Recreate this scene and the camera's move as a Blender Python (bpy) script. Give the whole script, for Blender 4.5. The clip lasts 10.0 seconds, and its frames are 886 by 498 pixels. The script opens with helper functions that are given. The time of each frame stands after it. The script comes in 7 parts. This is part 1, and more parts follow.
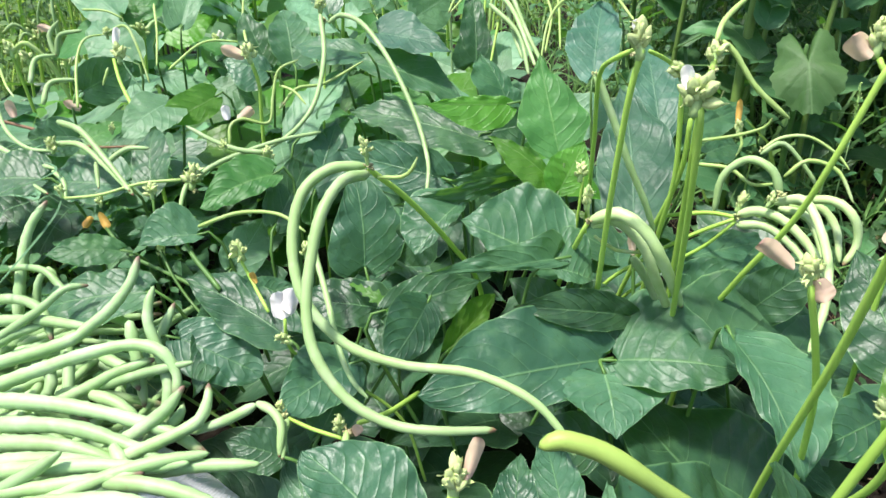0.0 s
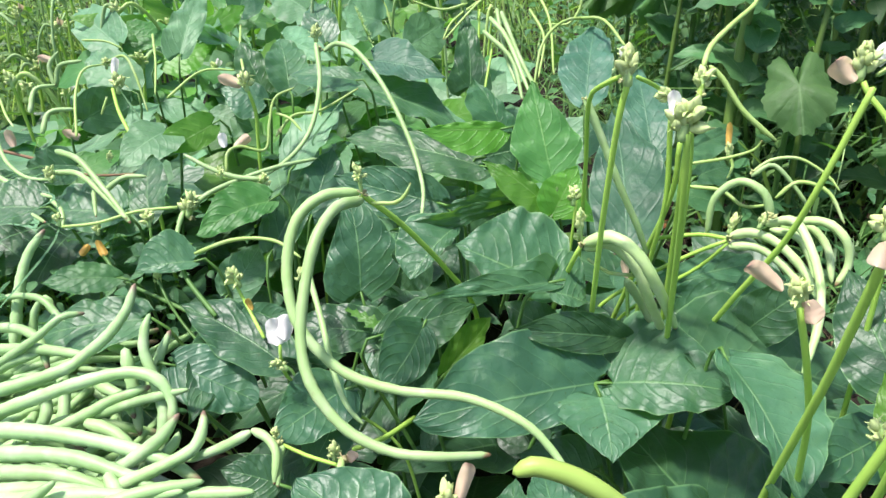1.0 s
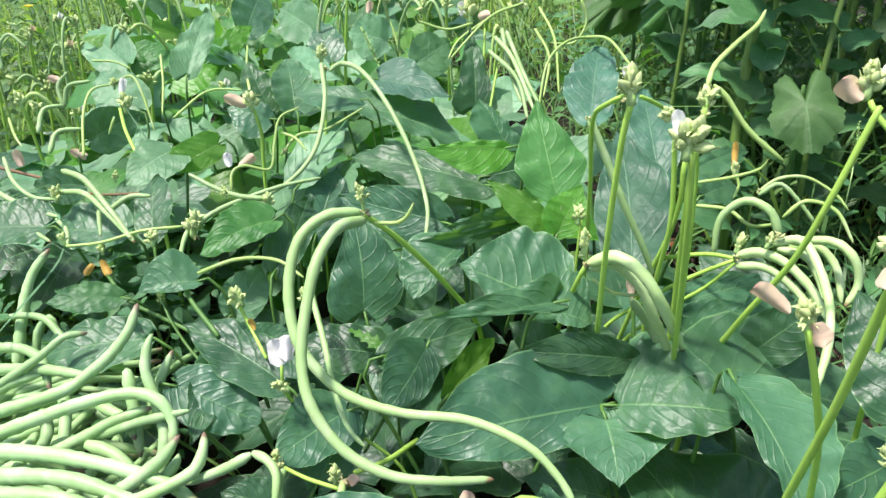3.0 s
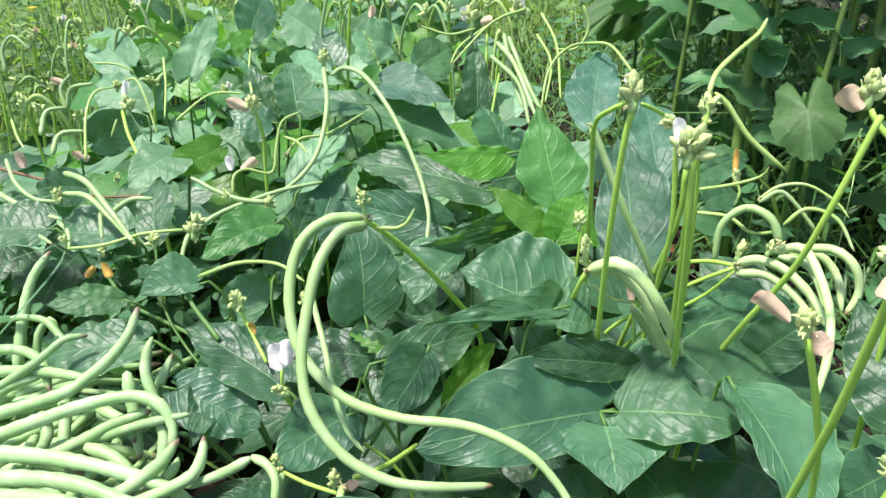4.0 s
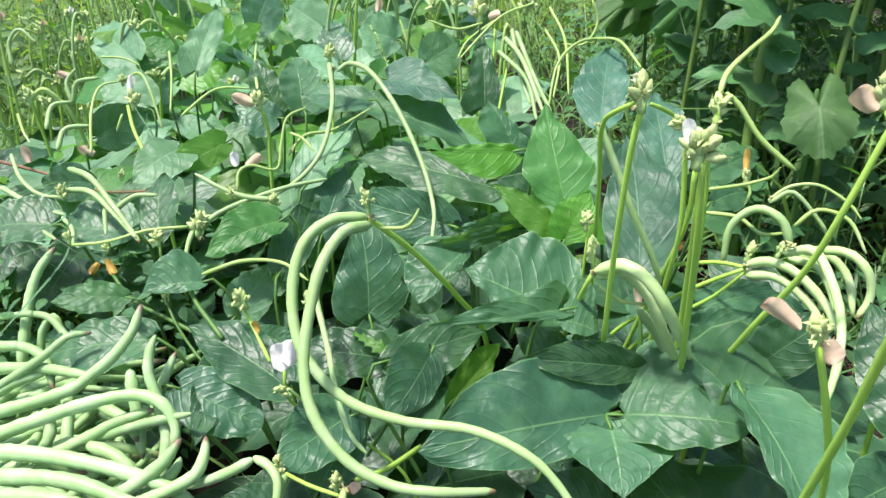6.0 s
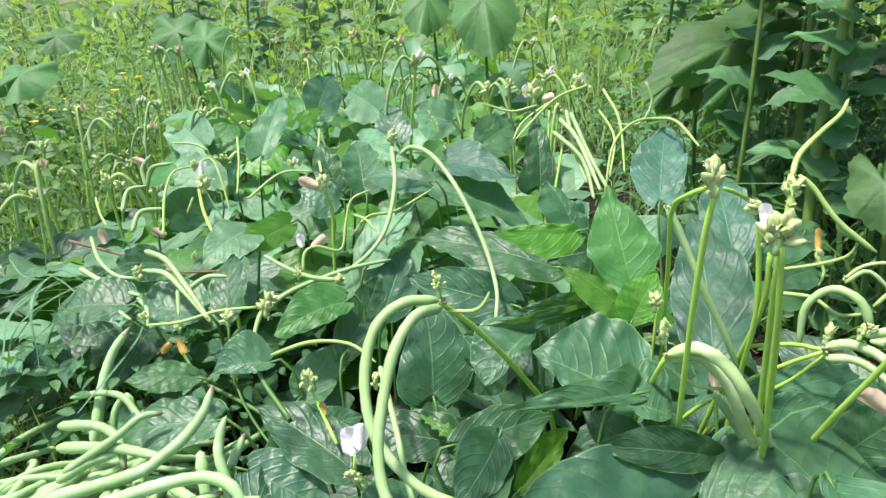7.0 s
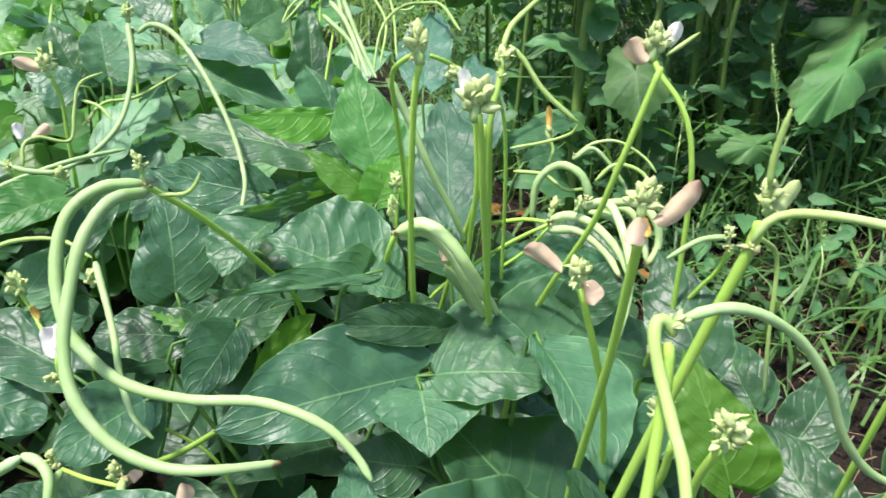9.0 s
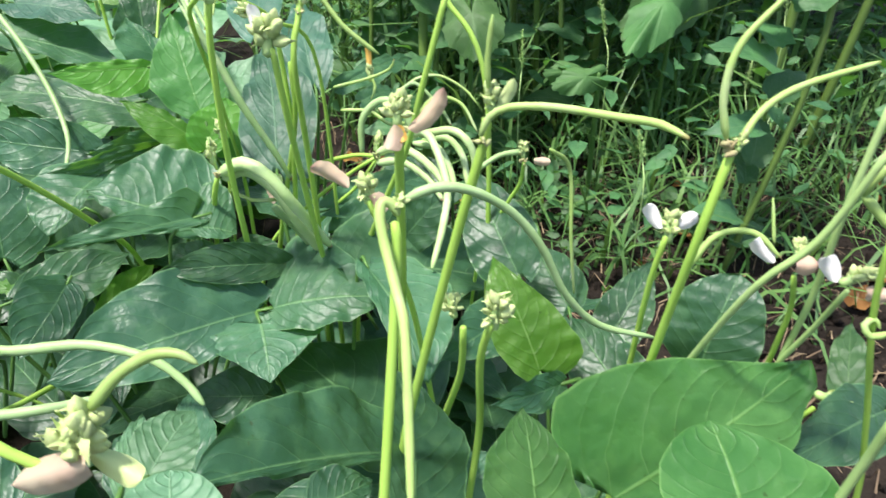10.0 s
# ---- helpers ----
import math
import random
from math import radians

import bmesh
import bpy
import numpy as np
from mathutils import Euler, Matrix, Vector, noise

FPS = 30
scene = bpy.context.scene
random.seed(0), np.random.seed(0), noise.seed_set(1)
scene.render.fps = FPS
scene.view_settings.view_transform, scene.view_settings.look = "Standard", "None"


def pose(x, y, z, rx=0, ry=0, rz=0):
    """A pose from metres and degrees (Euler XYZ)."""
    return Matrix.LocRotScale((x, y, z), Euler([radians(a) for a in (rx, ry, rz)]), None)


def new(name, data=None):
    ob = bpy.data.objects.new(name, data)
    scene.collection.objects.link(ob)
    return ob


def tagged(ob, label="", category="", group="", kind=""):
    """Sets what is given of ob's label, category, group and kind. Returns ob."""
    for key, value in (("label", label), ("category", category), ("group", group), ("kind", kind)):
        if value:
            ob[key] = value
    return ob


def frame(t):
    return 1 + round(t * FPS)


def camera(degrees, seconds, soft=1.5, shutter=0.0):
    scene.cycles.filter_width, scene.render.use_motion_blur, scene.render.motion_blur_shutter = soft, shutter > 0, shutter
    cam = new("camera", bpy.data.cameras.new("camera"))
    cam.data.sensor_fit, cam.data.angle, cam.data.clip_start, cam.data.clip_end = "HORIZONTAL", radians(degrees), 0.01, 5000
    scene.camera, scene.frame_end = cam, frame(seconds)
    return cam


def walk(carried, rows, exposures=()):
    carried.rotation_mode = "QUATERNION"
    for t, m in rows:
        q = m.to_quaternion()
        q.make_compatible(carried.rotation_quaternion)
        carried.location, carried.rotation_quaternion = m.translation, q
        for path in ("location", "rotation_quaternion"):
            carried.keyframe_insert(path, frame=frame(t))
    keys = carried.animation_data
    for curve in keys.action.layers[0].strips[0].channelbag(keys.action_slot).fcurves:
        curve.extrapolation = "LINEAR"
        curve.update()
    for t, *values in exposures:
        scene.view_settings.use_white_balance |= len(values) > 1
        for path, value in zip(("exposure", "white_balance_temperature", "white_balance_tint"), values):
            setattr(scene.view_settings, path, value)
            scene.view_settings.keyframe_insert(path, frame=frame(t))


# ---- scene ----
cam = camera(66.30, 10.0, soft=1.5, shutter=0.25)
SKY, SUN, SUN_UP, SUN_ROUND, SUN_SOFT = 0.13, 3.3, 71.0, 262.0, 6.0
EXPOSURES = [(0.0, 1.15, 6500, 15), (10.0, 1.15, 6500, 15)]
ROWS = [
    (0, -0.0002, -0.0005, 0.4997, 59.851, 0.032, 0.061),
    (0.5, 0.0005, -0.0004, 0.5034, 61.631, 0.797, 0.576),
    (1, 0.0038, -0.0025, 0.5022, 61.777, 0.545, -0.231),
    (1.5, 0.0040, -0.0020, 0.5042, 62.173, 0.250, -0.762),
    (2, 0.0033, -0.0001, 0.5045, 62.611, 0.860, 0.062),
    (2.5, 0.0069, 0.0013, 0.5017, 62.960, 0.967, 0.249),
    (4, 0.0070, 0.0013, 0.5035, 63.554, 0.520, 0.605),
    (4.5, 0.0064, 0.0022, 0.5025, 63.562, 0.388, 0.573),
    (5, 0.0107, 0.0047, 0.4991, 63.363, -0.098, 0.718),
    (5.2, 0.0107, 0.0048, 0.4990, 62.870, -0.120, 0.710),
    (6.3, 0.0050, 0.0090, 0.5070, 63.092, 1.427, 1.943),
    (6.5, -0.0008, 0.0064, 0.5061, 63.707, 2.217, 2.604),
    (7, -0.0083, 0.0066, 0.5142, 69.094, 2.163, 4.583),
    (7.5, 0.0058, 0.0092, 0.5058, 66.056, 1.765, 3.540),
    (8, 0.0342, 0.0132, 0.4940, 61.340, -1.061, -1.902),
    (8.5, 0.0512, 0.0136, 0.4906, 60.699, -1.365, -5.157),
    (9, 0.0611, 0.0129, 0.4894, 61.371, -1.815, -8.926),
    (9.5, 0.0831, -0.0068, 0.4858, 60.383, -1.648, -14.591),
    (10, 0.1014, -0.0323, 0.4862, 58.259, -1.497, -19.004),
]
walk(cam, [(t, pose(x, y, z, a, b, c)) for t, x, y, z, a, b, c in ROWS], EXPOSURES)
# world, sun
world = bpy.data.worlds.new("sky")
scene.world = world
world.use_nodes = True
_wn = world.node_tree
_sky = _wn.nodes.new("ShaderNodeTexSky")
_sky.sky_type, _sky.sun_disc = "NISHITA", False
_sky.sun_elevation, _sky.sun_rotation = radians(SUN_UP), radians(SUN_ROUND)
_sky.air_density, _sky.dust_density = 1.0, 2.0
_wn.links.new(_sky.outputs[0], _wn.nodes["Background"].inputs[0])
_wn.nodes["Background"].inputs[1].default_value = SKY
_sun = bpy.data.lights.new("sun", "SUN")
_sun.energy, _sun.angle, _sun.color = SUN, radians(SUN_SOFT), (1.0, 0.97, 0.91)
sun = new("sun", _sun)
_dirn = Vector((math.sin(radians(SUN_ROUND)) * math.cos(radians(SUN_UP)), math.cos(radians(SUN_ROUND)) * math.cos(radians(SUN_UP)), math.sin(radians(SUN_UP))))
sun.matrix_world = Matrix.Translation((0, 0, 5)) @ _dirn.to_track_quat("Z", "Y").to_matrix().to_4x4()


# ---- materials ----
def nodes_of(name):
    m = bpy.data.materials.new(name)
    m.use_nodes = True
    nt = m.node_tree
    return m, nt, nt.nodes["Principled BSDF"]


def link(nt, a, b):
    nt.links.new(a, b)


def math_node(nt, op, a, b=None, clamp=False):
    n = nt.nodes.new("ShaderNodeMath")
    n.operation, n.use_clamp = op, clamp
    for i, v in enumerate((a, b)):
        if v is None:
            continue
        if isinstance(v, (int, float)):
            n.inputs[i].default_value = v
        else:
            link(nt, v, n.inputs[i])
    return n.outputs[0]


def mix_color(nt, fac, a, b, mode="MIX"):
    n = nt.nodes.new("ShaderNodeMix")
    n.data_type, n.blend_type = "RGBA", mode
    for i, v in ((0, fac), (6, a), (7, b)):
        if isinstance(v, (int, float)):
            n.inputs[i].default_value = v
        elif isinstance(v, tuple):
            n.inputs[i].default_value = (*v, 1)
        else:
            link(nt, v, n.inputs[i])
    return n.outputs[2]


def noise_node(nt, scale, detail=4.0, rough=0.6, vec=None):
    n = nt.nodes.new("ShaderNodeTexNoise")
    n.inputs["Scale"].default_value, n.inputs["Detail"].default_value, n.inputs["Roughness"].default_value = scale, detail, rough
    if vec is not None:
        link(nt, vec, n.inputs["Vector"])
    return n.outputs[0]


def ramp(nt, fac, lo, hi, smooth=True):
    n = nt.nodes.new("ShaderNodeMapRange")
    n.interpolation_type = "SMOOTHSTEP" if smooth else "LINEAR"
    n.inputs[1].default_value, n.inputs[2].default_value = lo, hi
    link(nt, fac, n.inputs[0])
    return n.outputs[0]


def bump_node(nt, height, strength, dist):
    n = nt.nodes.new("ShaderNodeBump")
    n.inputs["Strength"].default_value, n.inputs["Distance"].default_value = strength, dist
    link(nt, height, n.inputs["Height"])
    return n.outputs[0]


def see_through(nt, bsdf, color, share):
    """Light that passes through a thin blade."""
    t = nt.nodes.new("ShaderNodeBsdfTranslucent")
    if isinstance(color, tuple):
        t.inputs[0].default_value = (*color, 1)
    else:
        link(nt, color, t.inputs[0])
    m = nt.nodes.new("ShaderNodeMixShader")
    m.inputs[0].default_value = share
    out = nt.nodes["Material Output"]
    link(nt, bsdf.outputs[0], m.inputs[1])
    link(nt, t.outputs[0], m.inputs[2])
    link(nt, m.outputs[0], out.inputs[0])


def leaf_material(name, dark, light, vein, through_color, share=0.3, rough=0.4, veins=7.0, vein_show=0.62, spec=0.5):
    m, nt, p = nodes_of(name)
    uv = nt.nodes.new("ShaderNodeUVMap")
    sep = nt.nodes.new("ShaderNodeSeparateXYZ")
    link(nt, uv.outputs[0], sep.inputs[0])
    across = math_node(nt, "ABSOLUTE", math_node(nt, "SUBTRACT", sep.outputs[0], 0.5))     # 0 at the midrib, 0.5 at the edge
    along = sep.outputs[1]
    geo = nt.nodes.new("ShaderNodeTexCoord")
    wob = math_node(nt, "MULTIPLY", math_node(nt, "SUBTRACT", noise_node(nt, 30, 2, 0.5, geo.outputs["Object"]), 0.5), 0.11)
    arc = math_node(nt, "ADD", math_node(nt, "MULTIPLY", across, 0.45), math_node(nt, "MULTIPLY", math_node(nt, "MULTIPLY", across, across), 0.7))
    path = math_node(nt, "ADD", math_node(nt, "SUBTRACT", along, arc), wob)
    saw = math_node(nt, "FRACT", math_node(nt, "MULTIPLY", path, veins))
    tri = math_node(nt, "ABSOLUTE", math_node(nt, "SUBTRACT", saw, 0.5))                  # 0.5 on a side vein
    side = math_node(nt, "MULTIPLY", ramp(nt, tri, 0.470, 0.499), math_node(nt, "SUBTRACT", 1.0, math_node(nt, "MULTIPLY", across, 1.7)))
    mid = math_node(nt, "SUBTRACT", 1.0, ramp(nt, across, 0.003, 0.017))
    mask = math_node(nt, "MAXIMUM", math_node(nt, "MULTIPLY", side, 0.62), mid)
    info = nt.nodes.new("ShaderNodeObjectInfo")
    big = ramp(nt, noise_node(nt, 16, 3, 0.6, geo.outputs["Object"]), 0.35, 0.68)
    body = mix_color(nt, big, dark, light)
    tone = nt.nodes.new("ShaderNodeHueSaturation")
    link(nt, body, tone.inputs["Color"])
    link(nt, math_node(nt, "ADD", 0.488, math_node(nt, "MULTIPLY", info.outputs["Random"], 0.026)), tone.inputs["Hue"])
    link(nt, math_node(nt, "ADD", 0.62, math_node(nt, "MULTIPLY", info.outputs["Random"], 0.62)), tone.inputs["Value"])
    speck = ramp(nt, noise_node(nt, 420, 2, 0.5, geo.outputs["Object"]), 0.66, 0.74)
    body2 = mix_color(nt, math_node(nt, "MULTIPLY", speck, 0.35), tone.outputs[0], light)
    cell = nt.nodes.new("ShaderNodeTexVoronoi")
    cell.feature = "SMOOTH_F1"
    cell.inputs["Scale"].default_value = 150
    bent = nt.nodes.new("ShaderNodeVectorMath")
    bent.operation = "MULTIPLY_ADD"
    wavy = nt.nodes.new("ShaderNodeTexNoise")
    wavy.inputs["Scale"].default_value = 60
    link(nt, geo.outputs["Object"], wavy.inputs["Vector"])
    link(nt, wavy.outputs["Color"], bent.inputs[0])
    bent.inputs[1].default_value = (0.012, 0.012, 0.012)
    link(nt, geo.outputs["Object"], bent.inputs[2])
    link(nt, bent.outputs[0], cell.inputs["Vector"])
    net = math_node(nt, "SUBTRACT", 1.0, ramp(nt, cell.outputs["Distance"], 0.1, 0.75))
    blotch = ramp(nt, noise_node(nt, 95, 4, 0.65, geo.outputs["Object"]), 0.42, 0.66)
    body2 = mix_color(nt, math_node(nt, "MULTIPLY", blotch, 0.22), body2, dark)
    mottle = ramp(nt, noise_node(nt, 58, 3, 0.55, geo.outputs["Object"]), 0.50, 0.64)
    body2 = mix_color(nt, math_node(nt, "MULTIPLY", mottle, 0.10), body2, vein)
    body2 = mix_color(nt, math_node(nt, "MULTIPLY", math_node(nt, "SUBTRACT", 1.0, net), 0.03), body2, vein)
    pin = ramp(nt, noise_node(nt, 340, 1, 0.4, geo.outputs["Object"]), 0.71, 0.76)
    patch = ramp(nt, noise_node(nt, 22, 2, 0.5, geo.outputs["Object"]), 0.45, 0.65)
    body2 = mix_color(nt, math_node(nt, "MULTIPLY", math_node(nt, "MULTIPLY", pin, patch), 0.7), body2, (0.03, 0.035, 0.012))
    col = mix_color(nt, math_node(nt, "MULTIPLY", mask, vein_show), body2, vein)
    col = mix_color(nt, math_node(nt, "MULTIPLY", ramp(nt, across, 0.482, 0.497), 0.5), col, vein)      # the pale margin
    link(nt, col, p.inputs["Base Color"])
    p.inputs["Specular IOR Level"].default_value = spec
    grain = noise_node(nt, 260, 3, 0.6, geo.outputs["Object"])
    link(nt, math_node(nt, "ADD", rough - 0.06, math_node(nt, "MULTIPLY", noise_node(nt, 45, 3, 0.6, geo.outputs["Object"]), 0.12)), p.inputs["Roughness"])
    rise = math_node(nt, "SUBTRACT", 1.0, math_node(nt, "POWER", math_node(nt, "MULTIPLY", tri, 2.0), 5.0))         # flat between the veins, sunk along them
    pillow = math_node(nt, "MULTIPLY", rise, math_node(nt, "ADD", 0.04, math_node(nt, "MULTIPLY", noise_node(nt, 40, 2, 0.5, geo.outputs["Object"]), 0.26)))
    grain = math_node(nt, "ADD", math_node(nt, "MULTIPLY", grain, 0.22), math_node(nt, "MULTIPLY", net, 0.16))
    crinkle = math_node(nt, "MULTIPLY", noise_node(nt, 95, 3, 0.55, geo.outputs["Object"]), 0.45)
    h = math_node(nt, "SUBTRACT", math_node(nt, "ADD", grain, math_node(nt, "ADD", pillow, crinkle)), math_node(nt, "MULTIPLY", mask, 0.12))
    link(nt, bump_node(nt, h, 0.6, 0.0032), p.inputs["Normal"])
    tc = mix_color(nt, math_node(nt, "MULTIPLY", mask, 0.4), through_color, vein)
    see_through(nt, p, tc, share)
    return m


def skin_material(name, base, shade, tip=None, tip_from=0.94, rough=0.45, share=0.0, streak=0.4, spec=0.32):
    """Pods, stalks and buds: a soft waxy skin with streaks, freckles and, where asked, a withered end."""
    m, nt, p = nodes_of(name)
    geo = nt.nodes.new("ShaderNodeTexCoord")
    at = nt.nodes.new("ShaderNodeAttribute")
    at.attribute_name = "along"
    info = nt.nodes.new("ShaderNodeObjectInfo")
    n1 = ramp(nt, noise_node(nt, 55, 4, 0.6, geo.outputs["Object"]), 0.35, 0.7)
    col = mix_color(nt, math_node(nt, "MULTIPLY", n1, streak), base, shade)
    band = ramp(nt, noise_node(nt, 14, 2, 0.5, geo.outputs["Object"]), 0.4, 0.62)
    col = mix_color(nt, math_node(nt, "MULTIPLY", band, 0.35), col, shade)
    tone = nt.nodes.new("ShaderNodeHueSaturation")
    link(nt, col, tone.inputs["Color"])
    link(nt, math_node(nt, "ADD", 0.86, math_node(nt, "MULTIPLY", info.outputs["Random"], 0.28)), tone.inputs["Value"])
    fre = ramp(nt, noise_node(nt, 600, 2, 0.5, geo.outputs["Object"]), 0.68, 0.76)
    col = mix_color(nt, math_node(nt, "MULTIPLY", fre, 0.3), tone.outputs[0], shade)
    if tip:
        stain = ramp(nt, noise_node(nt, 75, 5, 0.7, geo.outputs["Object"]), 0.62, 0.72)
        col = mix_color(nt, math_node(nt, "MULTIPLY", stain, 0.32), col, (0.30, 0.25, 0.13))
        pale = ramp(nt, noise_node(nt, 38, 3, 0.6, geo.outputs["Object"]), 0.52, 0.68)
        col = mix_color(nt, math_node(nt, "MULTIPLY", pale, 0.32), col, (0.53, 0.60, 0.40))
        wob = math_node(nt, "MULTIPLY", math_node(nt, "SUBTRACT", noise_node(nt, 90, 3, 0.6, geo.outputs["Object"]), 0.5), 0.08)
        some = ramp(nt, math_node(nt, "FRACT", math_node(nt, "MULTIPLY", info.outputs["Random"], 7.3)), 0.3, 0.45)
        col = mix_color(nt, math_node(nt, "MULTIPLY", some, ramp(nt, math_node(nt, "ADD", at.outputs["Fac"], wob), tip_from, 1.0)), col, tip)
    link(nt, col, p.inputs["Base Color"])
    p.inputs["Roughness"].default_value = rough
    p.inputs["Specular IOR Level"].default_value = spec
    link(nt, bump_node(nt, noise_node(nt, 180, 3, 0.6, geo.outputs["Object"]), 0.25, 0.001), p.inputs["Normal"])
    if share:
        see_through(nt, p, base, share)
    return m


def ground_material():
    m, nt, p = nodes_of("soil")
    geo = nt.nodes.new("ShaderNodeTexCoord")
    a = noise_node(nt, 9, 6, 0.65, geo.outputs["Object"])
    b = noise_node(nt, 130, 5, 0.7, geo.outputs["Object"])
    col = mix_color(nt, ramp(nt, a, 0.35, 0.7), (0.015, 0.0115, 0.0085), (0.040, 0.031, 0.023))
    col = mix_color(nt, ramp(nt, b, 0.55, 0.75), col, (0.072, 0.056, 0.042))
    link(nt, col, p.inputs["Base Color"])
    p.inputs["Roughness"].default_value = 0.9
    p.inputs["Specular IOR Level"].default_value = 0.15
    link(nt, bump_node(nt, math_node(nt, "ADD", a, math_node(nt, "MULTIPLY", b, 0.6)), 0.9, 0.02), p.inputs["Normal"])
    return m


def blade_material(name, lo, hi, share=0.3, rough=0.5):
    m, nt, p = nodes_of(name)
    geo = nt.nodes.new("ShaderNodeNewGeometry")
    tex = nt.nodes.new("ShaderNodeTexCoord")
    r = geo.outputs["Random Per Island"]
    col = mix_color(nt, r, lo, hi)
    col = mix_color(nt, math_node(nt, "MULTIPLY", ramp(nt, noise_node(nt, 40, 3, 0.6, tex.outputs["Object"]), 0.4, 0.7), 0.4), col, lo)
    link(nt, col, p.inputs["Base Color"])
    p.inputs["Roughness"].default_value = rough
    see_through(nt, p, mix_color(nt, r, lo, (hi[0] * 1.6, hi[1] * 1.5, hi[2])), share)
    return m


LEAF = leaf_material("cowpea_leaf", (0.024, 0.078, 0.037), (0.046, 0.128, 0.062), (0.20, 0.40, 0.15), (0.16, 0.42, 0.035), 0.22, 0.40, spec=0.42, vein_show=0.42)
LEAF_FRESH = leaf_material("cowpea_leaf_fresh", (0.038, 0.117, 0.052), (0.070, 0.180, 0.086), (0.24, 0.44, 0.17), (0.18, 0.46, 0.035), 0.26, 0.42, spec=0.42, vein_show=0.42)
# bluer copy of the leaf: the sky's sheen is put into its base colour
LEAF_SKY_SHEEN = leaf_material("cowpea_leaf_sky_sheen", (0.036, 0.108, 0.062), (0.060, 0.155, 0.095), (0.16, 0.31, 0.16), (0.12, 0.34, 0.06), 0.2, 0.46, spec=0.36, vein_show=0.45)
LEAF_LIGHT = leaf_material("cowpea_leaf_light", (0.044, 0.155, 0.036), (0.083, 0.228, 0.060), (0.21, 0.42, 0.115), (0.18, 0.48, 0.035), 0.34, 0.45, spec=0.36, vein_show=0.55)
# pale green; up the bed this base colour also carries the leaves' bright sheen
LEAF_PALE_SHEEN = leaf_material("cowpea_leaf_pale_sheen", (0.11, 0.26, 0.125), (0.17, 0.36, 0.18), (0.30, 0.50, 0.26), (0.18, 0.42, 0.06), 0.32, 0.5, vein_show=0.45)
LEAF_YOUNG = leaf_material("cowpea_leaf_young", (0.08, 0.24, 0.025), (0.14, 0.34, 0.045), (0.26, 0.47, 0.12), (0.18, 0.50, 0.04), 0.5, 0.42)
LEAF_SQUASH = leaf_material("squash_leaf", (0.06, 0.16, 0.046), (0.105, 0.235, 0.075), (0.18, 0.33, 0.12), (0.20, 0.45, 0.06), 0.3, 0.55, 5, 0.4, 0.3)
LEAF_WEED = leaf_material("weed_leaf", (0.04, 0.125, 0.045), (0.085, 0.21, 0.07), (0.18, 0.34, 0.12), (0.12, 0.34, 0.03), 0.3, 0.5, 5, 0.4, 0.4)
# lit copy of weed_leaf, with the sunshine in its base colour
LEAF_SUNLIT = leaf_material("sunlit_weed_leaf", (0.07, 0.20, 0.045), (0.16, 0.36, 0.08), (0.3, 0.46, 0.15), (0.3, 0.5, 0.06), 0.4, 0.5, 5, 0.3, 0.4)
LEAF_DEAD = leaf_material("dead_leaf", (0.16, 0.07, 0.02), (0.28, 0.14, 0.04), (0.3, 0.18, 0.07), (0.3, 0.12, 0.02), 0.2, 0.7, 6, 0.4, 0.2)
POD = skin_material("green_pod", (0.335, 0.495, 0.205), (0.255, 0.415, 0.13), (0.24, 0.13, 0.07), 0.985, share=0.12)
POD_YOUNG = skin_material("young_pod", (0.40, 0.56, 0.17), (0.31, 0.48, 0.11), (0.32, 0.30, 0.10), 0.975, 0.45, 0.2)
# lighter copy of the pod skin: direct sun on these clusters is painted in
POD_LIT = skin_material("lit_pod", (0.44, 0.58, 0.26), (0.31, 0.47, 0.15), (0.30, 0.20, 0.11), 0.97, streak=0.6)
POD_CUT = skin_material("harvested_pod", (0.315, 0.48, 0.22), (0.235, 0.395, 0.135), (0.20, 0.13, 0.09), 0.925, streak=0.75)
POD_BENT = skin_material("bent_pod", (0.29, 0.42, 0.085), (0.22, 0.34, 0.06))
STALK = skin_material("stalk_skin", (0.41, 0.645, 0.115), (0.325, 0.555, 0.08), None, 0.9, 0.42, 0.2)
STALK_PALE = skin_material("pale_stalk_skin", (0.38, 0.54, 0.20), (0.29, 0.45, 0.13))
STEM = skin_material("stem_skin", (0.09, 0.20, 0.04), (0.055, 0.13, 0.03))
STEM_TALL = skin_material("tall_stem_skin", (0.13, 0.215, 0.045), (0.075, 0.14, 0.03))
JOINT = skin_material("joint_scar", (0.42, 0.48, 0.20), (0.26, 0.19, 0.10), None, 0.9, 0.6, 0.0, 0.8)
BUD = skin_material("bud_skin", (0.60, 0.70, 0.31), (0.46, 0.60, 0.19), None, 0.9, 0.5, 0.2)
PETAL_WHITE = skin_material("white_petal", (0.86, 0.84, 0.78), (0.76, 0.69, 0.68), None, 0.9, 0.55, 0.3, 0.5)
PETAL_TAN = skin_material("withered_petal", (0.68, 0.52, 0.34), (0.50, 0.34, 0.28), (0.36, 0.20, 0.16), 0.7, 0.6, 0.3, 0.7)
PETAL_YELLOW = skin_material("yellow_petal", (0.72, 0.45, 0.10), (0.6, 0.34, 0.08), None, 0.9, 0.6, 0.3, 0.5)
YELLOW = skin_material("wild_flower_petal", (0.8, 0.6, 0.05), (0.7, 0.45, 0.04), None, 0.9, 0.6, 0.3, 0.4)
TWIG = skin_material("dry_twig", (0.22, 0.13, 0.07), (0.13, 0.08, 0.05), None, 0.9, 0.8)
SOIL = ground_material()
